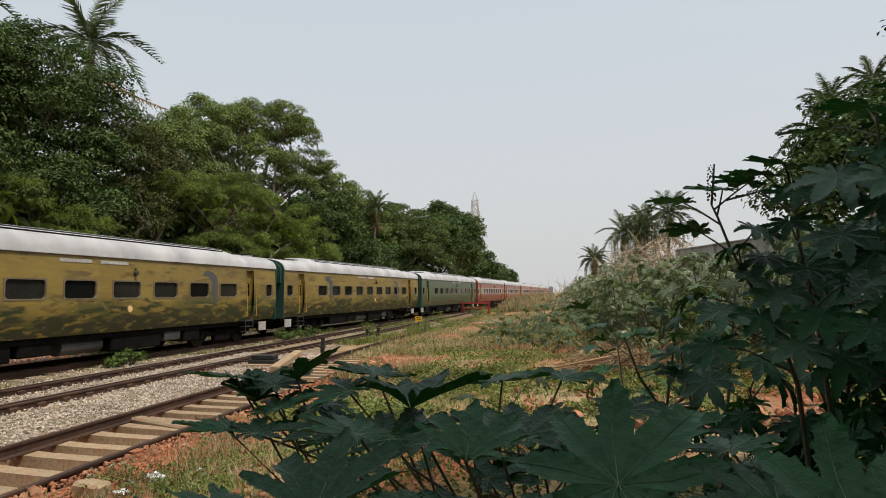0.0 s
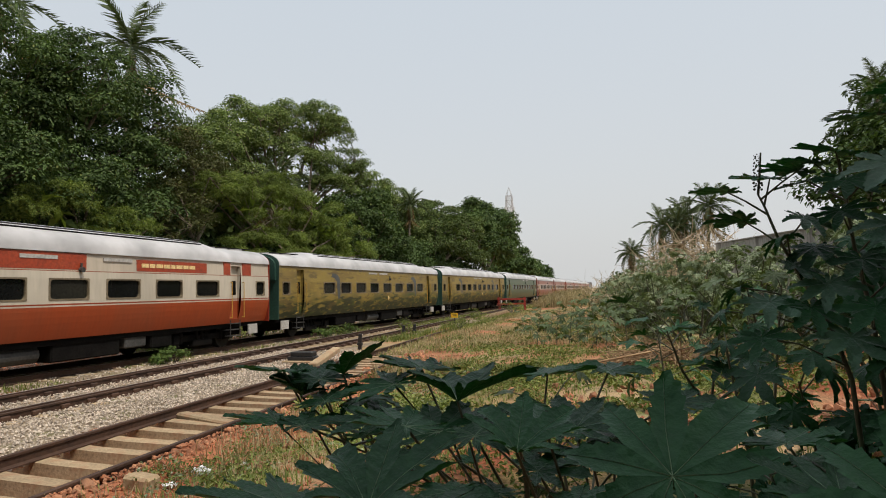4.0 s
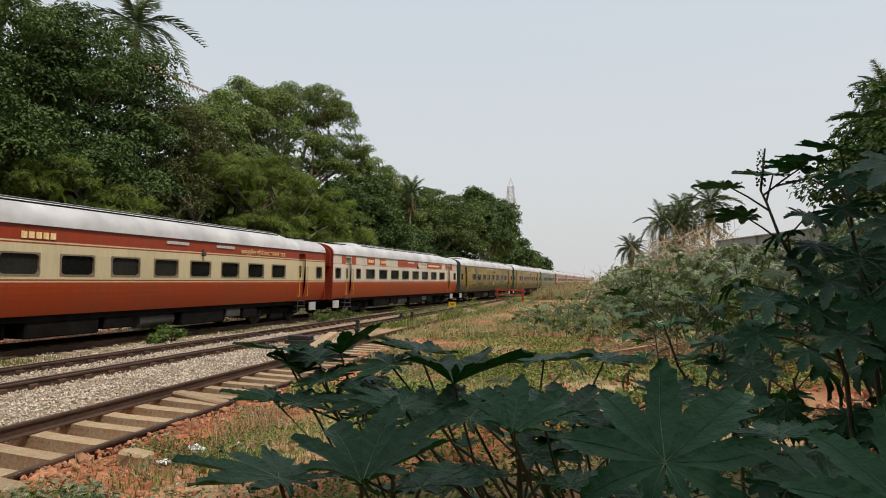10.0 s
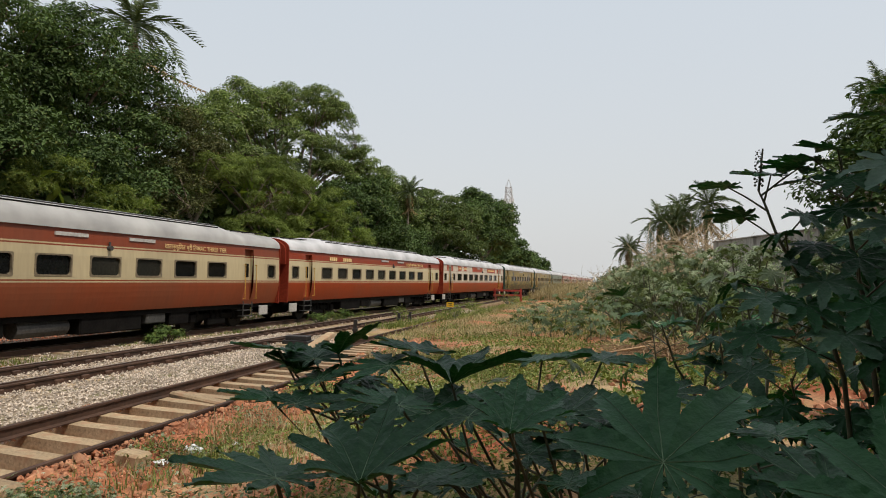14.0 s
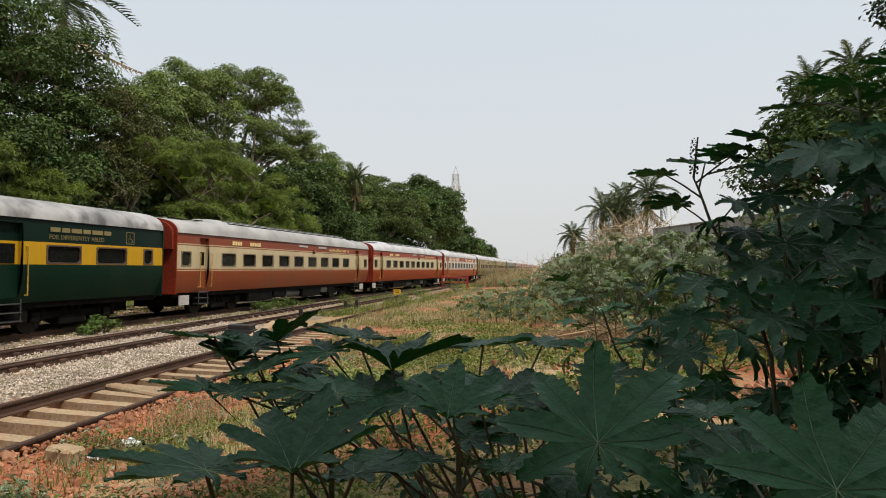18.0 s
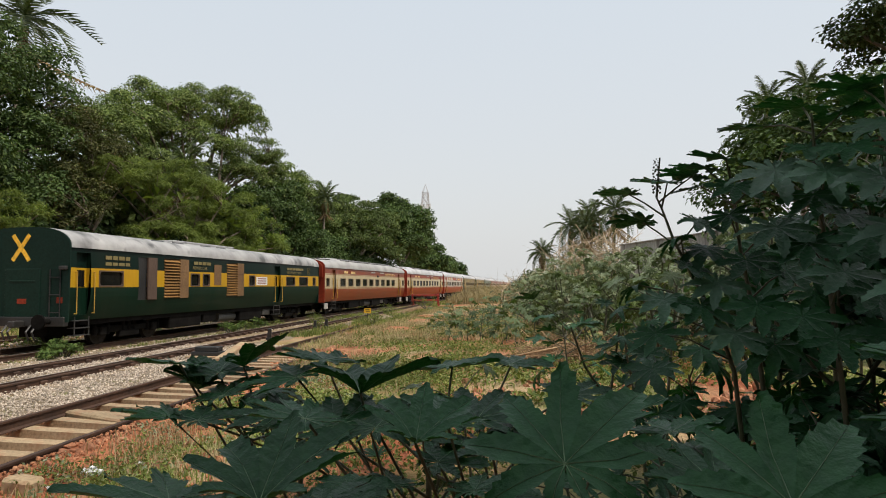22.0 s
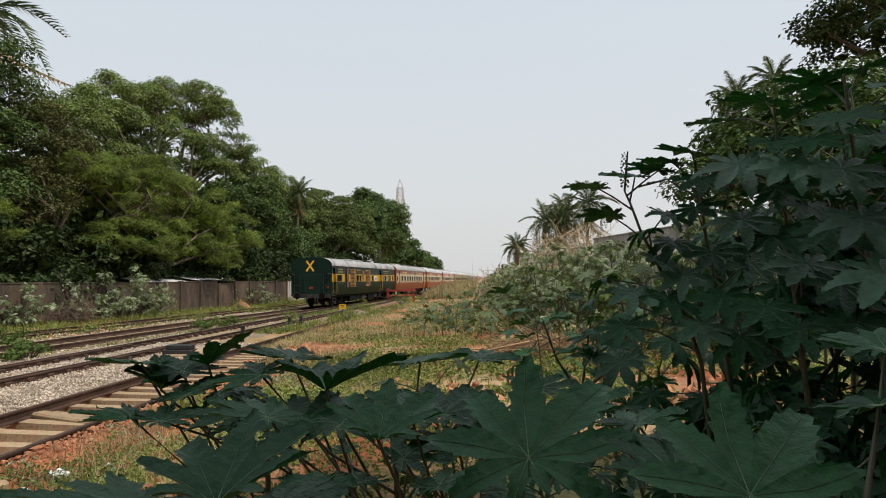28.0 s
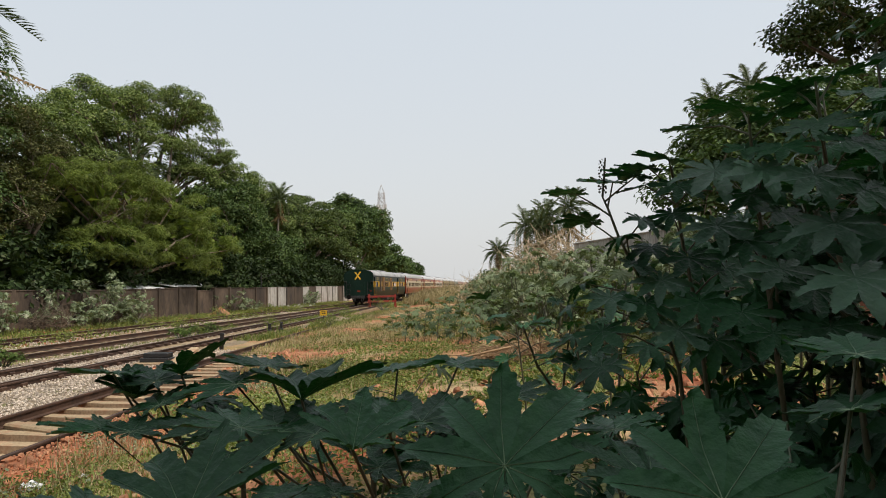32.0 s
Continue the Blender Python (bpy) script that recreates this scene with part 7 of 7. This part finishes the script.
B = Vector((-0.12, 1.62, ground_z(-0.12, 1.62)))
plant = castor('shaded castor plant with broad dark leaves', B, [Vector((0, 0, -0.08)), Vector((0.02, 0.01, 0.50)), Vector((0.0, 0.04, 1.10))], 0.018)
castor_leaf(plant, (0, 0.03, 0.68), Vector((-0.004, 1.318, 1.790)) - B, 0.272, 0, 38, 0, 'open', low=True)
castor_leaf(plant, (0, 0.03, 0.72), Vector((-0.287, 1.236, 1.838)) - B, 0.151, -12, 8, 8, 'cup', low=True)
castor_leaf(plant, (0, 0.03, 0.76), Vector((-0.577, 1.619, 1.783)) - B, 0.217, -30, 12, -8, 'flat', low=True)
castor_leaf(plant, (0, 0.03, 0.80), Vector((-0.227, 1.704, 1.792)) - B, 0.194, 15, 18, 5, 'flat', low=True)
castor_leaf(plant, (0, 0.03, 0.84), Vector((0.122, 1.764, 1.787)) - B, 0.181, 35, 18, -12, 'flat', low=True)
castor_leaf(plant, (0, 0.03, 0.88), Vector((-0.430, 1.256, 1.747)) - B, 0.121, -30, 10, 0, 'droop', low=True)
castor_leaf(plant, (0, 0.03, 0.92), Vector((-0.298, 1.521, 1.727)) - B, 0.146, 60, 8, 8, 'flat', low=True)
castor_leaf(plant, (0, 0.03, 0.96), Vector((-0.765, 1.655, 1.795)) - B, 0.181, -65, 8, -8, 'flat', low=True)
castor_leaf(plant, (0, 0.03, 1.00), Vector((-0.184, 1.642, 1.725)) - B, 0.169, -70, 12, 5, 'flat', low=True)
castor_leaf(plant, (0, 0.03, 1.04), Vector((-0.052, 1.433, 1.687)) - B, 0.157, 170, -10, -12, 'droop', low=True)
castor_leaf(plant, (0, 0.03, 1.08), Vector((-0.565, 1.885, 1.756)) - B, 0.169, 10, 10, 0, 'flat', low=True)
castor_leaf(plant, (0, 0.03, 0.70), Vector((-0.584, 1.410, 1.840)) - B, 0.165, -50, 12, 8, 'flat', low=True)
castor_leaf(plant, (0, 0.03, 0.74), Vector((-0.431, 1.458, 1.815)) - B, 0.160, 5, 16, -8, 'droop', low=True)
castor_leaf(plant, (0, 0.03, 0.78), Vector((-0.265, 1.450, 1.838)) - B, 0.150, -25, 18, 8, 'flat', low=True)
castor_leaf(plant, (0, 0.03, 0.82), Vector((-0.139, 1.708, 1.768)) - B, 0.160, 20, 16, -8, 'droop', low=True)
castor_leaf(plant, (0, 0.03, 0.86), Vector((-0.368, 1.393, 1.707)) - B, 0.120, -60, 6, 8, 'flat', low=True)
castor_leaf(plant, (0, 0.03, 0.90), Vector((-0.192, 1.376, 1.710)) - B, 0.130, 40, 8, -8, 'flat', low=True)
castor_leaf(plant, (0, 0.03, 0.94), Vector((-0.562, 1.297, 1.795)) - B, 0.140, -20, 14, 8, 'droop', low=True)
B = Vector((-0.40, 1.85, ground_z(-0.40, 1.85)))
plant = castor('castor plant with raised cupped leaves', B, [Vector((0, 0, -0.08)), Vector((0.02, 0.01, 0.54)), Vector((0.0, 0.04, 1.20))], 0.018)
castor_leaf(plant, (0, 0.03, 0.74), Vector((-0.538, 1.678, 1.853)) - B, 0.242, 5, -12, 0, 'cup', low=True)
castor_leaf(plant, (0, 0.03, 0.82), Vector((-0.709, 1.863, 1.919)) - B, 0.181, -35, 6, 8, 'flat', low=True)
castor_leaf(plant, (0, 0.03, 0.89), Vector((-0.354, 2.058, 1.881)) - B, 0.230, 20, 2, -8, 'flat', low=True)
castor_leaf(plant, (0, 0.03, 0.96), Vector((-0.178, 2.231, 1.872)) - B, 0.169, 50, 2, 5, 'flat', low=True)
castor_leaf(plant, (0, 0.03, 1.03), Vector((-0.764, 1.781, 1.878)) - B, 0.181, -75, 0, -12, 'flat', low=True)
castor_leaf(plant, (0, 0.03, 1.10), Vector((-0.417, 1.881, 1.811)) - B, 0.157, 60, 5, 0, 'droop', low=True)
castor_leaf(plant, (0, 0.03, 1.18), Vector((0.018, 2.076, 1.798)) - B, 0.169, 30, 10, 8, 'flat', low=True)
B = Vector((-0.62, 1.20, ground_z(-0.62, 1.20)))
plant = castor('low castor plant with dark folded leaves', B, [Vector((0, 0, -0.08)), Vector((0.02, 0.01, 0.45)), Vector((0.0, 0.04, 1.00))], 0.018)
castor_leaf(plant, (0, 0.03, 0.62), Vector((-0.492, 0.997, 1.791)) - B, 0.187, -8, 6, 0, 'cup', low=True)
castor_leaf(plant, (0, 0.03, 0.80), Vector((-0.632, 0.967, 1.794)) - B, 0.194, -75, 8, 8, 'flat', low=True)
castor_leaf(plant, (0, 0.03, 0.98), Vector((-0.413, 1.071, 1.773)) - B, 0.146, 60, 8, -8, 'flat', low=True)
B = Vector((-0.88, 2.05, ground_z(-0.88, 2.05)))
plant = castor('slender castor plant with small leaves', B, [Vector((0, 0, -0.08)), Vector((0.02, 0.01, 0.54)), Vector((0.0, 0.04, 1.20))], 0.018)
castor_leaf(plant, (0, 0.03, 0.74), Vector((-1.077, 1.906, 1.869)) - B, 0.181, -15, 16, 0, 'flat', low=True)
castor_leaf(plant, (0, 0.03, 0.80), Vector((-1.179, 1.849, 1.900)) - B, 0.169, -80, 4, 8, 'flat', low=True)
castor_leaf(plant, (0, 0.03, 0.85), Vector((-0.989, 1.899, 1.889)) - B, 0.157, 60, 8, -8, 'cup', low=True)
castor_leaf(plant, (0, 0.03, 0.91), Vector((-1.108, 1.692, 1.772)) - B, 0.169, -75, 8, 5, 'flat', low=True)
castor_leaf(plant, (0, 0.03, 0.96), Vector((-1.013, 1.817, 1.814)) - B, 0.157, 0, 14, -12, 'flat', low=True)
castor_leaf(plant, (0, 0.03, 1.01), Vector((-0.944, 1.910, 1.809)) - B, 0.169, 70, 6, 0, 'droop', low=True)
castor_leaf(plant, (0, 0.03, 1.07), Vector((-1.128, 1.869, 1.820)) - B, 0.146, -50, 8, 8, 'cup', low=True)
castor_leaf(plant, (0, 0.03, 1.12), Vector((-0.852, 1.769, 1.730)) - B, 0.181, 40, 10, -8, 'flat', low=True)
castor_leaf(plant, (0, 0.03, 1.18), Vector((-1.017, 1.688, 1.765)) - B, 0.157, 20, 6, 5, 'flat', low=True)
B = Vector((0.50, 1.15, ground_z(0.50, 1.15)))
plant = castor('castor plant with a very large leaf', B, [Vector((0, 0, -0.08)), Vector((0.02, 0.01, 0.56)), Vector((0.0, 0.04, 1.25))], 0.018)
castor_leaf(plant, (0, 0.03, 0.78), Vector((0.330, 1.064, 1.811)) - B, 0.223, 0, 38, 0, 'open', low=True)
castor_leaf(plant, (0, 0.03, 0.86), Vector((0.261, 1.246, 1.785)) - B, 0.169, -30, 22, 8, 'flat', low=True)
castor_leaf(plant, (0, 0.03, 0.96), Vector((0.274, 1.792, 1.758)) - B, 0.181, 25, 4, -8, 'flat', low=True)
castor_leaf(plant, (0, 0.03, 1.05), Vector((0.728, 1.473, 1.985)) - B, 0.242, 60, 4, 5, 'flat', low=True)
castor_leaf(plant, (0, 0.03, 1.13), Vector((0.645, 1.333, 1.898)) - B, 0.230, 70, 10, -12, 'flat', low=True)
castor_leaf(plant, (0, 0.03, 1.23), Vector((0.334, 1.822, 1.709)) - B, 0.157, 60, 6, 0, 'droop', low=True)
B = Vector((0.91, 3.33, ground_z(0.91, 3.33)))
STEM = [Vector((0, 0, -0.1))] + [Vector(q) - B for q in ((0.794, 3.282, 1.724), (0.733, 3.318, 1.961), (0.627, 3.344, 2.180), (0.540, 3.352, 2.377), (0.494, 3.347, 2.513), (0.467, 3.343, 2.576))]
plant = castor('tall castor plant with leaves and a fruit spike against the sky', B, STEM, 0.011)
spike(plant, tuple(STEM[-1]), 0.20, 3)
castor_leaf(plant, Vector((0.505, 3.348, 2.479)) - B, Vector((0.333, 3.356, 2.599)) - B, 0.200, -85, 4, 0, 'flat', False)
castor_leaf(plant, Vector((0.561, 3.350, 2.328)) - B, Vector((0.402, 3.365, 2.455)) - B, 0.210, -80, 2, 10, 'flat', False)
castor_leaf(plant, Vector((0.490, 3.346, 2.521)) - B, Vector((0.517, 3.326, 2.645)) - B, 0.210, -70, 10, -10, 'flat', False)
castor_leaf(plant, Vector((0.477, 3.344, 2.552)) - B, Vector((0.631, 3.302, 2.671)) - B, 0.200, -60, 8, 6, 'flat', False)
castor_leaf(plant, Vector((0.561, 3.350, 2.328)) - B, Vector((0.646, 3.276, 2.446)) - B, 0.160, 150, -35, -6, 'open', False, SKYLIT)
castor_leaf(plant, Vector((0.594, 3.347, 2.254)) - B, Vector((0.561, 3.247, 2.369)) - B, 0.140, -60, -20, 0, 'droop', False)
castor_leaf(plant, Vector((0.706, 3.324, 2.016)) - B, Vector((0.365, 3.283, 2.140)) - B, 0.140, -80, -25, 10, 'droop', False)
castor_leaf(plant, Vector((0.748, 3.309, 1.902)) - B, Vector((0.283, 3.289, 2.029)) - B, 0.120, -80, -30, -10, 'droop', False)
castor_leaf(plant, Vector((0.653, 3.338, 2.126)) - B, Vector((0.584, 3.249, 2.233)) - B, 0.170, 120, -30, 6, 'flat', False)
castor_leaf(plant, Vector((0.733, 3.318, 1.961)) - B, Vector((0.473, 3.218, 2.072)) - B, 0.200, 190, -30, -6, 'open', False, SKYLIT)
castor_leaf(plant, Vector((0.740, 3.313, 1.932)) - B, Vector((0.632, 3.189, 2.047)) - B, 0.200, 170, -40, 0, 'flat', False)
castor_leaf(plant, Vector((0.779, 3.291, 1.784)) - B, Vector((0.423, 3.167, 1.915)) - B, 0.200, 200, -35, 10, 'flat', False)
B = Vector((1.05, 3.39, ground_z(1.05, 3.39)))
STEM = [Vector((0, 0, -0.1))] + [Vector(q) - B for q in ((0.934, 3.342, 1.666), (0.915, 3.377, 1.987), (0.863, 3.390, 2.319), (0.830, 3.372, 2.597), (0.814, 3.357, 2.722))]
plant = castor('shaded castor plant with pale upturned leaves', B, STEM, 0.013)
castor_leaf(plant, Vector((0.830, 3.372, 2.597)) - B, Vector((0.703, 3.333, 2.708)) - B, 0.200, -60, 8, 0, 'flat', False)
castor_leaf(plant, Vector((0.826, 3.368, 2.628)) - B, Vector((0.778, 3.258, 2.741)) - B, 0.210, -20, 10, 10, 'flat', False)
castor_leaf(plant, Vector((0.838, 3.376, 2.528)) - B, Vector((0.688, 3.399, 2.634)) - B, 0.170, -70, -10, -10, 'flat', False)
castor_leaf(plant, Vector((0.838, 3.376, 2.528)) - B, Vector((0.923, 3.025, 2.640)) - B, 0.250, 180, -42, 6, 'open', False, SKYLIT)
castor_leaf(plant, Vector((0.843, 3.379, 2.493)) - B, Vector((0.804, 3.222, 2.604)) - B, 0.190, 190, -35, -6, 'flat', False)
castor_leaf(plant, Vector((0.870, 3.388, 2.277)) - B, Vector((0.931, 3.053, 2.393)) - B, 0.210, 185, -40, 0, 'open', False, SKYLIT)
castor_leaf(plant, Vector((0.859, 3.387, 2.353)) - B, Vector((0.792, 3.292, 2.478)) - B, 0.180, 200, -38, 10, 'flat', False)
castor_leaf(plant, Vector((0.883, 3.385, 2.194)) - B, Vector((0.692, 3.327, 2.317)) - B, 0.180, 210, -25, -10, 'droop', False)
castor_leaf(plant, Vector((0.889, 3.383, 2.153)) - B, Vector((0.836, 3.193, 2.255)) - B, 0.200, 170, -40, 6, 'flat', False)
castor_leaf(plant, Vector((0.909, 3.379, 2.028)) - B, Vector((0.717, 3.224, 2.152)) - B, 0.190, 200, -40, -6, 'open', False, SKYLIT)
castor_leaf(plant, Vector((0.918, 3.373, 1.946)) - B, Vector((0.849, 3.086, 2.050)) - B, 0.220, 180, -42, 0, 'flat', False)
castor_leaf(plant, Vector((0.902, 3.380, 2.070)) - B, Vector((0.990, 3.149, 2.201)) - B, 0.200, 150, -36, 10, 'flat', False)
castor_leaf(plant, Vector((0.927, 3.355, 1.786)) - B, Vector((0.756, 3.104, 1.923)) - B, 0.200, 190, -38, -10, 'open', False, SKYLIT)
B = Vector((1.29, 3.11, ground_z(1.29, 3.11)))
STEM = [Vector((0, 0, -0.1))] + [Vector(q) - B for q in ((1.170, 3.057, 1.714), (1.153, 3.094, 2.100), (1.122, 3.085, 2.497), (1.092, 3.052, 2.769), (1.079, 3.030, 2.889))]
plant = castor('tall shaded castor plant in the thicket', B, STEM, 0.013)
castor_leaf(plant, Vector((1.122, 3.085, 2.497)) - B, Vector((1.071, 2.873, 2.608)) - B, 0.220, 180, -42, 0, 'open', False, SKYLIT)
castor_leaf(plant, Vector((1.107, 3.068, 2.633)) - B, Vector((1.073, 3.064, 2.742)) - B, 0.200, 150, -30, 10, 'flat', False)
castor_leaf(plant, Vector((1.089, 3.047, 2.799)) - B, Vector((0.982, 3.378, 2.916)) - B, 0.240, -60, 4, -10, 'flat', False)
castor_leaf(plant, Vector((1.084, 3.038, 2.844)) - B, Vector((1.109, 3.218, 2.964)) - B, 0.240, -30, 6, 6, 'flat', False)
castor_leaf(plant, Vector((1.092, 3.052, 2.769)) - B, Vector((1.222, 3.083, 2.896)) - B, 0.240, 40, 4, -6, 'flat', False)
castor_leaf(plant, Vector((1.111, 3.073, 2.599)) - B, Vector((1.175, 2.923, 2.712)) - B, 0.200, 200, -30, 0, 'flat', False)
castor_leaf(plant, Vector((1.130, 3.087, 2.398)) - B, Vector((1.064, 2.995, 2.524)) - B, 0.200, 190, -40, 10, 'flat', False)
castor_leaf(plant, Vector((1.137, 3.089, 2.299)) - B, Vector((1.143, 2.869, 2.424)) - B, 0.200, 170, -36, -10, 'flat', False)
castor_leaf(plant, Vector((1.145, 3.091, 2.199)) - B, Vector((1.028, 2.974, 2.317)) - B, 0.200, 200, -42, 6, 'flat', False)
castor_leaf(plant, Vector((1.155, 3.089, 2.051)) - B, Vector((1.095, 2.794, 2.188)) - B, 0.220, 180, -38, -6, 'open', False, SKYLIT)
castor_leaf(plant, Vector((1.161, 3.075, 1.907)) - B, Vector((0.983, 2.939, 2.008)) - B, 0.200, 190, -40, 0, 'flat', False)
castor_leaf(plant, Vector((1.166, 3.066, 1.810)) - B, Vector((1.057, 2.801, 1.926)) - B, 0.200, 170, -40, 10, 'flat', False)
castor_leaf(plant, Vector((1.168, 3.062, 1.762)) - B, Vector((0.906, 3.060, 1.878)) - B, 0.190, 200, -40, -10, 'droop', False)
B = Vector((1.47, 2.81, ground_z(1.47, 2.81)))
STEM = [Vector((0, 0, -0.1))] + [Vector(q) - B for q in ((1.351, 2.765, 1.762), (1.328, 2.802, 2.191), (1.287, 2.786, 2.589), (1.251, 2.748, 2.850), (1.236, 2.731, 2.935))]
plant = castor('tall shaded castor plant in the thicket', B, STEM, 0.013)
castor_leaf(plant, Vector((1.303, 2.792, 2.440)) - B, Vector((1.168, 2.626, 2.540)) - B, 0.220, 180, -40, 0, 'open', False, SKYLIT)
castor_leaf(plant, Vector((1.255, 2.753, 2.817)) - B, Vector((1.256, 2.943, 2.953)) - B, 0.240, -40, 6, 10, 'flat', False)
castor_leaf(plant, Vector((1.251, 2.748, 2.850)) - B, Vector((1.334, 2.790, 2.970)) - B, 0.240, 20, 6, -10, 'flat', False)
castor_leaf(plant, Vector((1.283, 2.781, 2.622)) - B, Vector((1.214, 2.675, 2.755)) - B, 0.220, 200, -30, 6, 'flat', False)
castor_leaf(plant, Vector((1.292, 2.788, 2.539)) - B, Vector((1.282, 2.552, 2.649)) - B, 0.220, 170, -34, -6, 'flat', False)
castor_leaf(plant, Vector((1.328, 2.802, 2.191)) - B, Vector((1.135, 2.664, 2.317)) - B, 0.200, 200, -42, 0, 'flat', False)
castor_leaf(plant, Vector((1.323, 2.800, 2.241)) - B, Vector((1.187, 2.529, 2.346)) - B, 0.220, 180, -40, 10, 'open', False, SKYLIT)
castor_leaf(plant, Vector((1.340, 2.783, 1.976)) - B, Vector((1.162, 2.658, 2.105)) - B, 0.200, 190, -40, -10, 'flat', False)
castor_leaf(plant, Vector((1.337, 2.788, 2.030)) - B, Vector((1.196, 2.421, 2.146)) - B, 0.240, 180, -38, 6, 'open', False, SKYLIT)
castor_leaf(plant, Vector((1.346, 2.774, 1.869)) - B, Vector((1.161, 2.543, 1.968)) - B, 0.220, 200, -40, -6, 'flat', False)
castor_leaf(plant, Vector((1.313, 2.796, 2.340)) - B, Vector((1.271, 2.476, 2.456)) - B, 0.220, 160, -40, 0, 'flat', False)
castor_leaf(plant, Vector((1.269, 2.767, 2.719)) - B, Vector((1.345, 2.590, 2.841)) - B, 0.220, 150, -20, 10, 'flat', False)


def castor_thicket():
    rng = random.Random(12)
    lab = "shaded castor plant in the thicket"
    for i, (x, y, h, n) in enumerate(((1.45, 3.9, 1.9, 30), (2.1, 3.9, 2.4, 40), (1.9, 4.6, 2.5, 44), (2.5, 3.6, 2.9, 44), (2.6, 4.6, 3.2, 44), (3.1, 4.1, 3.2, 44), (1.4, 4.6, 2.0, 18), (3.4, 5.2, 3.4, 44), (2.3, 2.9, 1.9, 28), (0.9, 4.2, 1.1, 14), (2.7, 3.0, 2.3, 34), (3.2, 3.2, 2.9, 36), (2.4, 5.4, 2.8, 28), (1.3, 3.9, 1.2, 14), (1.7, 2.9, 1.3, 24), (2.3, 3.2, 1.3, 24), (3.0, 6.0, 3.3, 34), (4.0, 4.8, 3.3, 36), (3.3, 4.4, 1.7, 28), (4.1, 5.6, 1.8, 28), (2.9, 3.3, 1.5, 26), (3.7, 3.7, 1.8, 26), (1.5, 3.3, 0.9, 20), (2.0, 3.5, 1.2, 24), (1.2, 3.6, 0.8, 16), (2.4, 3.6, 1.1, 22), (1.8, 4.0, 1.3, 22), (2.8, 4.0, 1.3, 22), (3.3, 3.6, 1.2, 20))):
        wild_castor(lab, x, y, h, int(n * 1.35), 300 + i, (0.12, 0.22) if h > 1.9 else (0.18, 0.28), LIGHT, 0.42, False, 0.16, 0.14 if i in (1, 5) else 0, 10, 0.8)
    lab = "low shaded castor plant between the taller ones"
    for i, (x, y, h, n) in enumerate(((-0.9, 2.3, 0.6, 12), (0.2, 2.4, 0.7, 12), (0.7, 2.6, 0.8, 14), (0.35, 1.6, 0.6, 12), (1.1, 2.4, 0.9, 16), (0.6, 3.2, 0.9, 14), (1.3, 1.7, 0.8, 14), (-0.15, 2.0, 0.6, 12), (0.95, 2.9, 0.9, 16), (1.5, 2.2, 0.9, 16), (0.1, 3.5, 0.7, 12), (1.0, 1.6, 0.7, 12), (-0.45, 2.1, 0.85, 14), (0.1, 1.8, 0.82, 14), (-0.55, 1.6, 0.7, 12), (0.55, 2.0, 0.85, 14), (-0.2, 2.7, 0.85, 12))):
        wild_castor(lab, x, y, h, int(n * 1.4), 400 + i, (0.09, 0.16), LIGHT, 0.4, False, 0.3)
    lab = "castor plant in patchy sun beside the thicket"
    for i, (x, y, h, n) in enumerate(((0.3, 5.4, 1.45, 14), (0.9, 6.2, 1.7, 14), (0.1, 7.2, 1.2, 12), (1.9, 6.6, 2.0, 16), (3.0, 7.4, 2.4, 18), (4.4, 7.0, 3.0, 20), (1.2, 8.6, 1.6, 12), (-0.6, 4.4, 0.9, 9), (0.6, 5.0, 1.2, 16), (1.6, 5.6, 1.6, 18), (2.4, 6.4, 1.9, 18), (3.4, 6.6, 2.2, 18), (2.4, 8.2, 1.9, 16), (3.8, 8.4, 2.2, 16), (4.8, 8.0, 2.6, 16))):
        # Every second plant takes the leaf colour with sunlight painted in.
        wild_castor(lab, x, y, h, n, 330 + i, (0.11, 0.22), SUNLIT if i % 2 else LIGHT, 0.5, False, 0.35)
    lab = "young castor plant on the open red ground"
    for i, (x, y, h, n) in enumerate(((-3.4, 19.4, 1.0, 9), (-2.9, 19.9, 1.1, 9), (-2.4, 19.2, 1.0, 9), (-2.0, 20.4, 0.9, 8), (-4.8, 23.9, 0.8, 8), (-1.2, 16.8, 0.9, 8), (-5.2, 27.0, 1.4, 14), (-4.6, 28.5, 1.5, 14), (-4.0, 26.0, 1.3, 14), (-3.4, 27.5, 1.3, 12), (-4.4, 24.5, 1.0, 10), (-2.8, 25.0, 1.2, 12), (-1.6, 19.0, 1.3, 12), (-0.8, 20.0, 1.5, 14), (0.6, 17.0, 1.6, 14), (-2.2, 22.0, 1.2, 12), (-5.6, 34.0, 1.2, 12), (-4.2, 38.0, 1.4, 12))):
        wild_castor(lab, x, y, h * 0.65 if y > 22 else h, n if y > 22 else int(n * 2.0), 360 + i, (0.13, 0.24), SUNLIT, 0.5, False, 0.12)


castor_thicket()


# ---- what moves ----
def motions():
    for k, (coach, wheels) in enumerate(TRAIN):
        rows = []
        for i in range(0, 33):
            y = tail_at(i) + k * PITCH + S0
            a, b = line_x(y + 8), line_x(y - 8)
            rows.append((float(i), pose((a + b) / 2, y, 0, 0, 0, math.degrees(math.atan2(b - a, 16)))))
        walk(coach, rows)
        if 0 < len(wheels) and k < 6:
            for w in wheels:
                at = w.location.copy()
                walk(w, [(i / 10, pose(at.x, at.y, at.z, -math.degrees((tail_at(i / 10) - tail_at(0)) / 0.457) % 360)) for i in range(0, 321)])


motions()
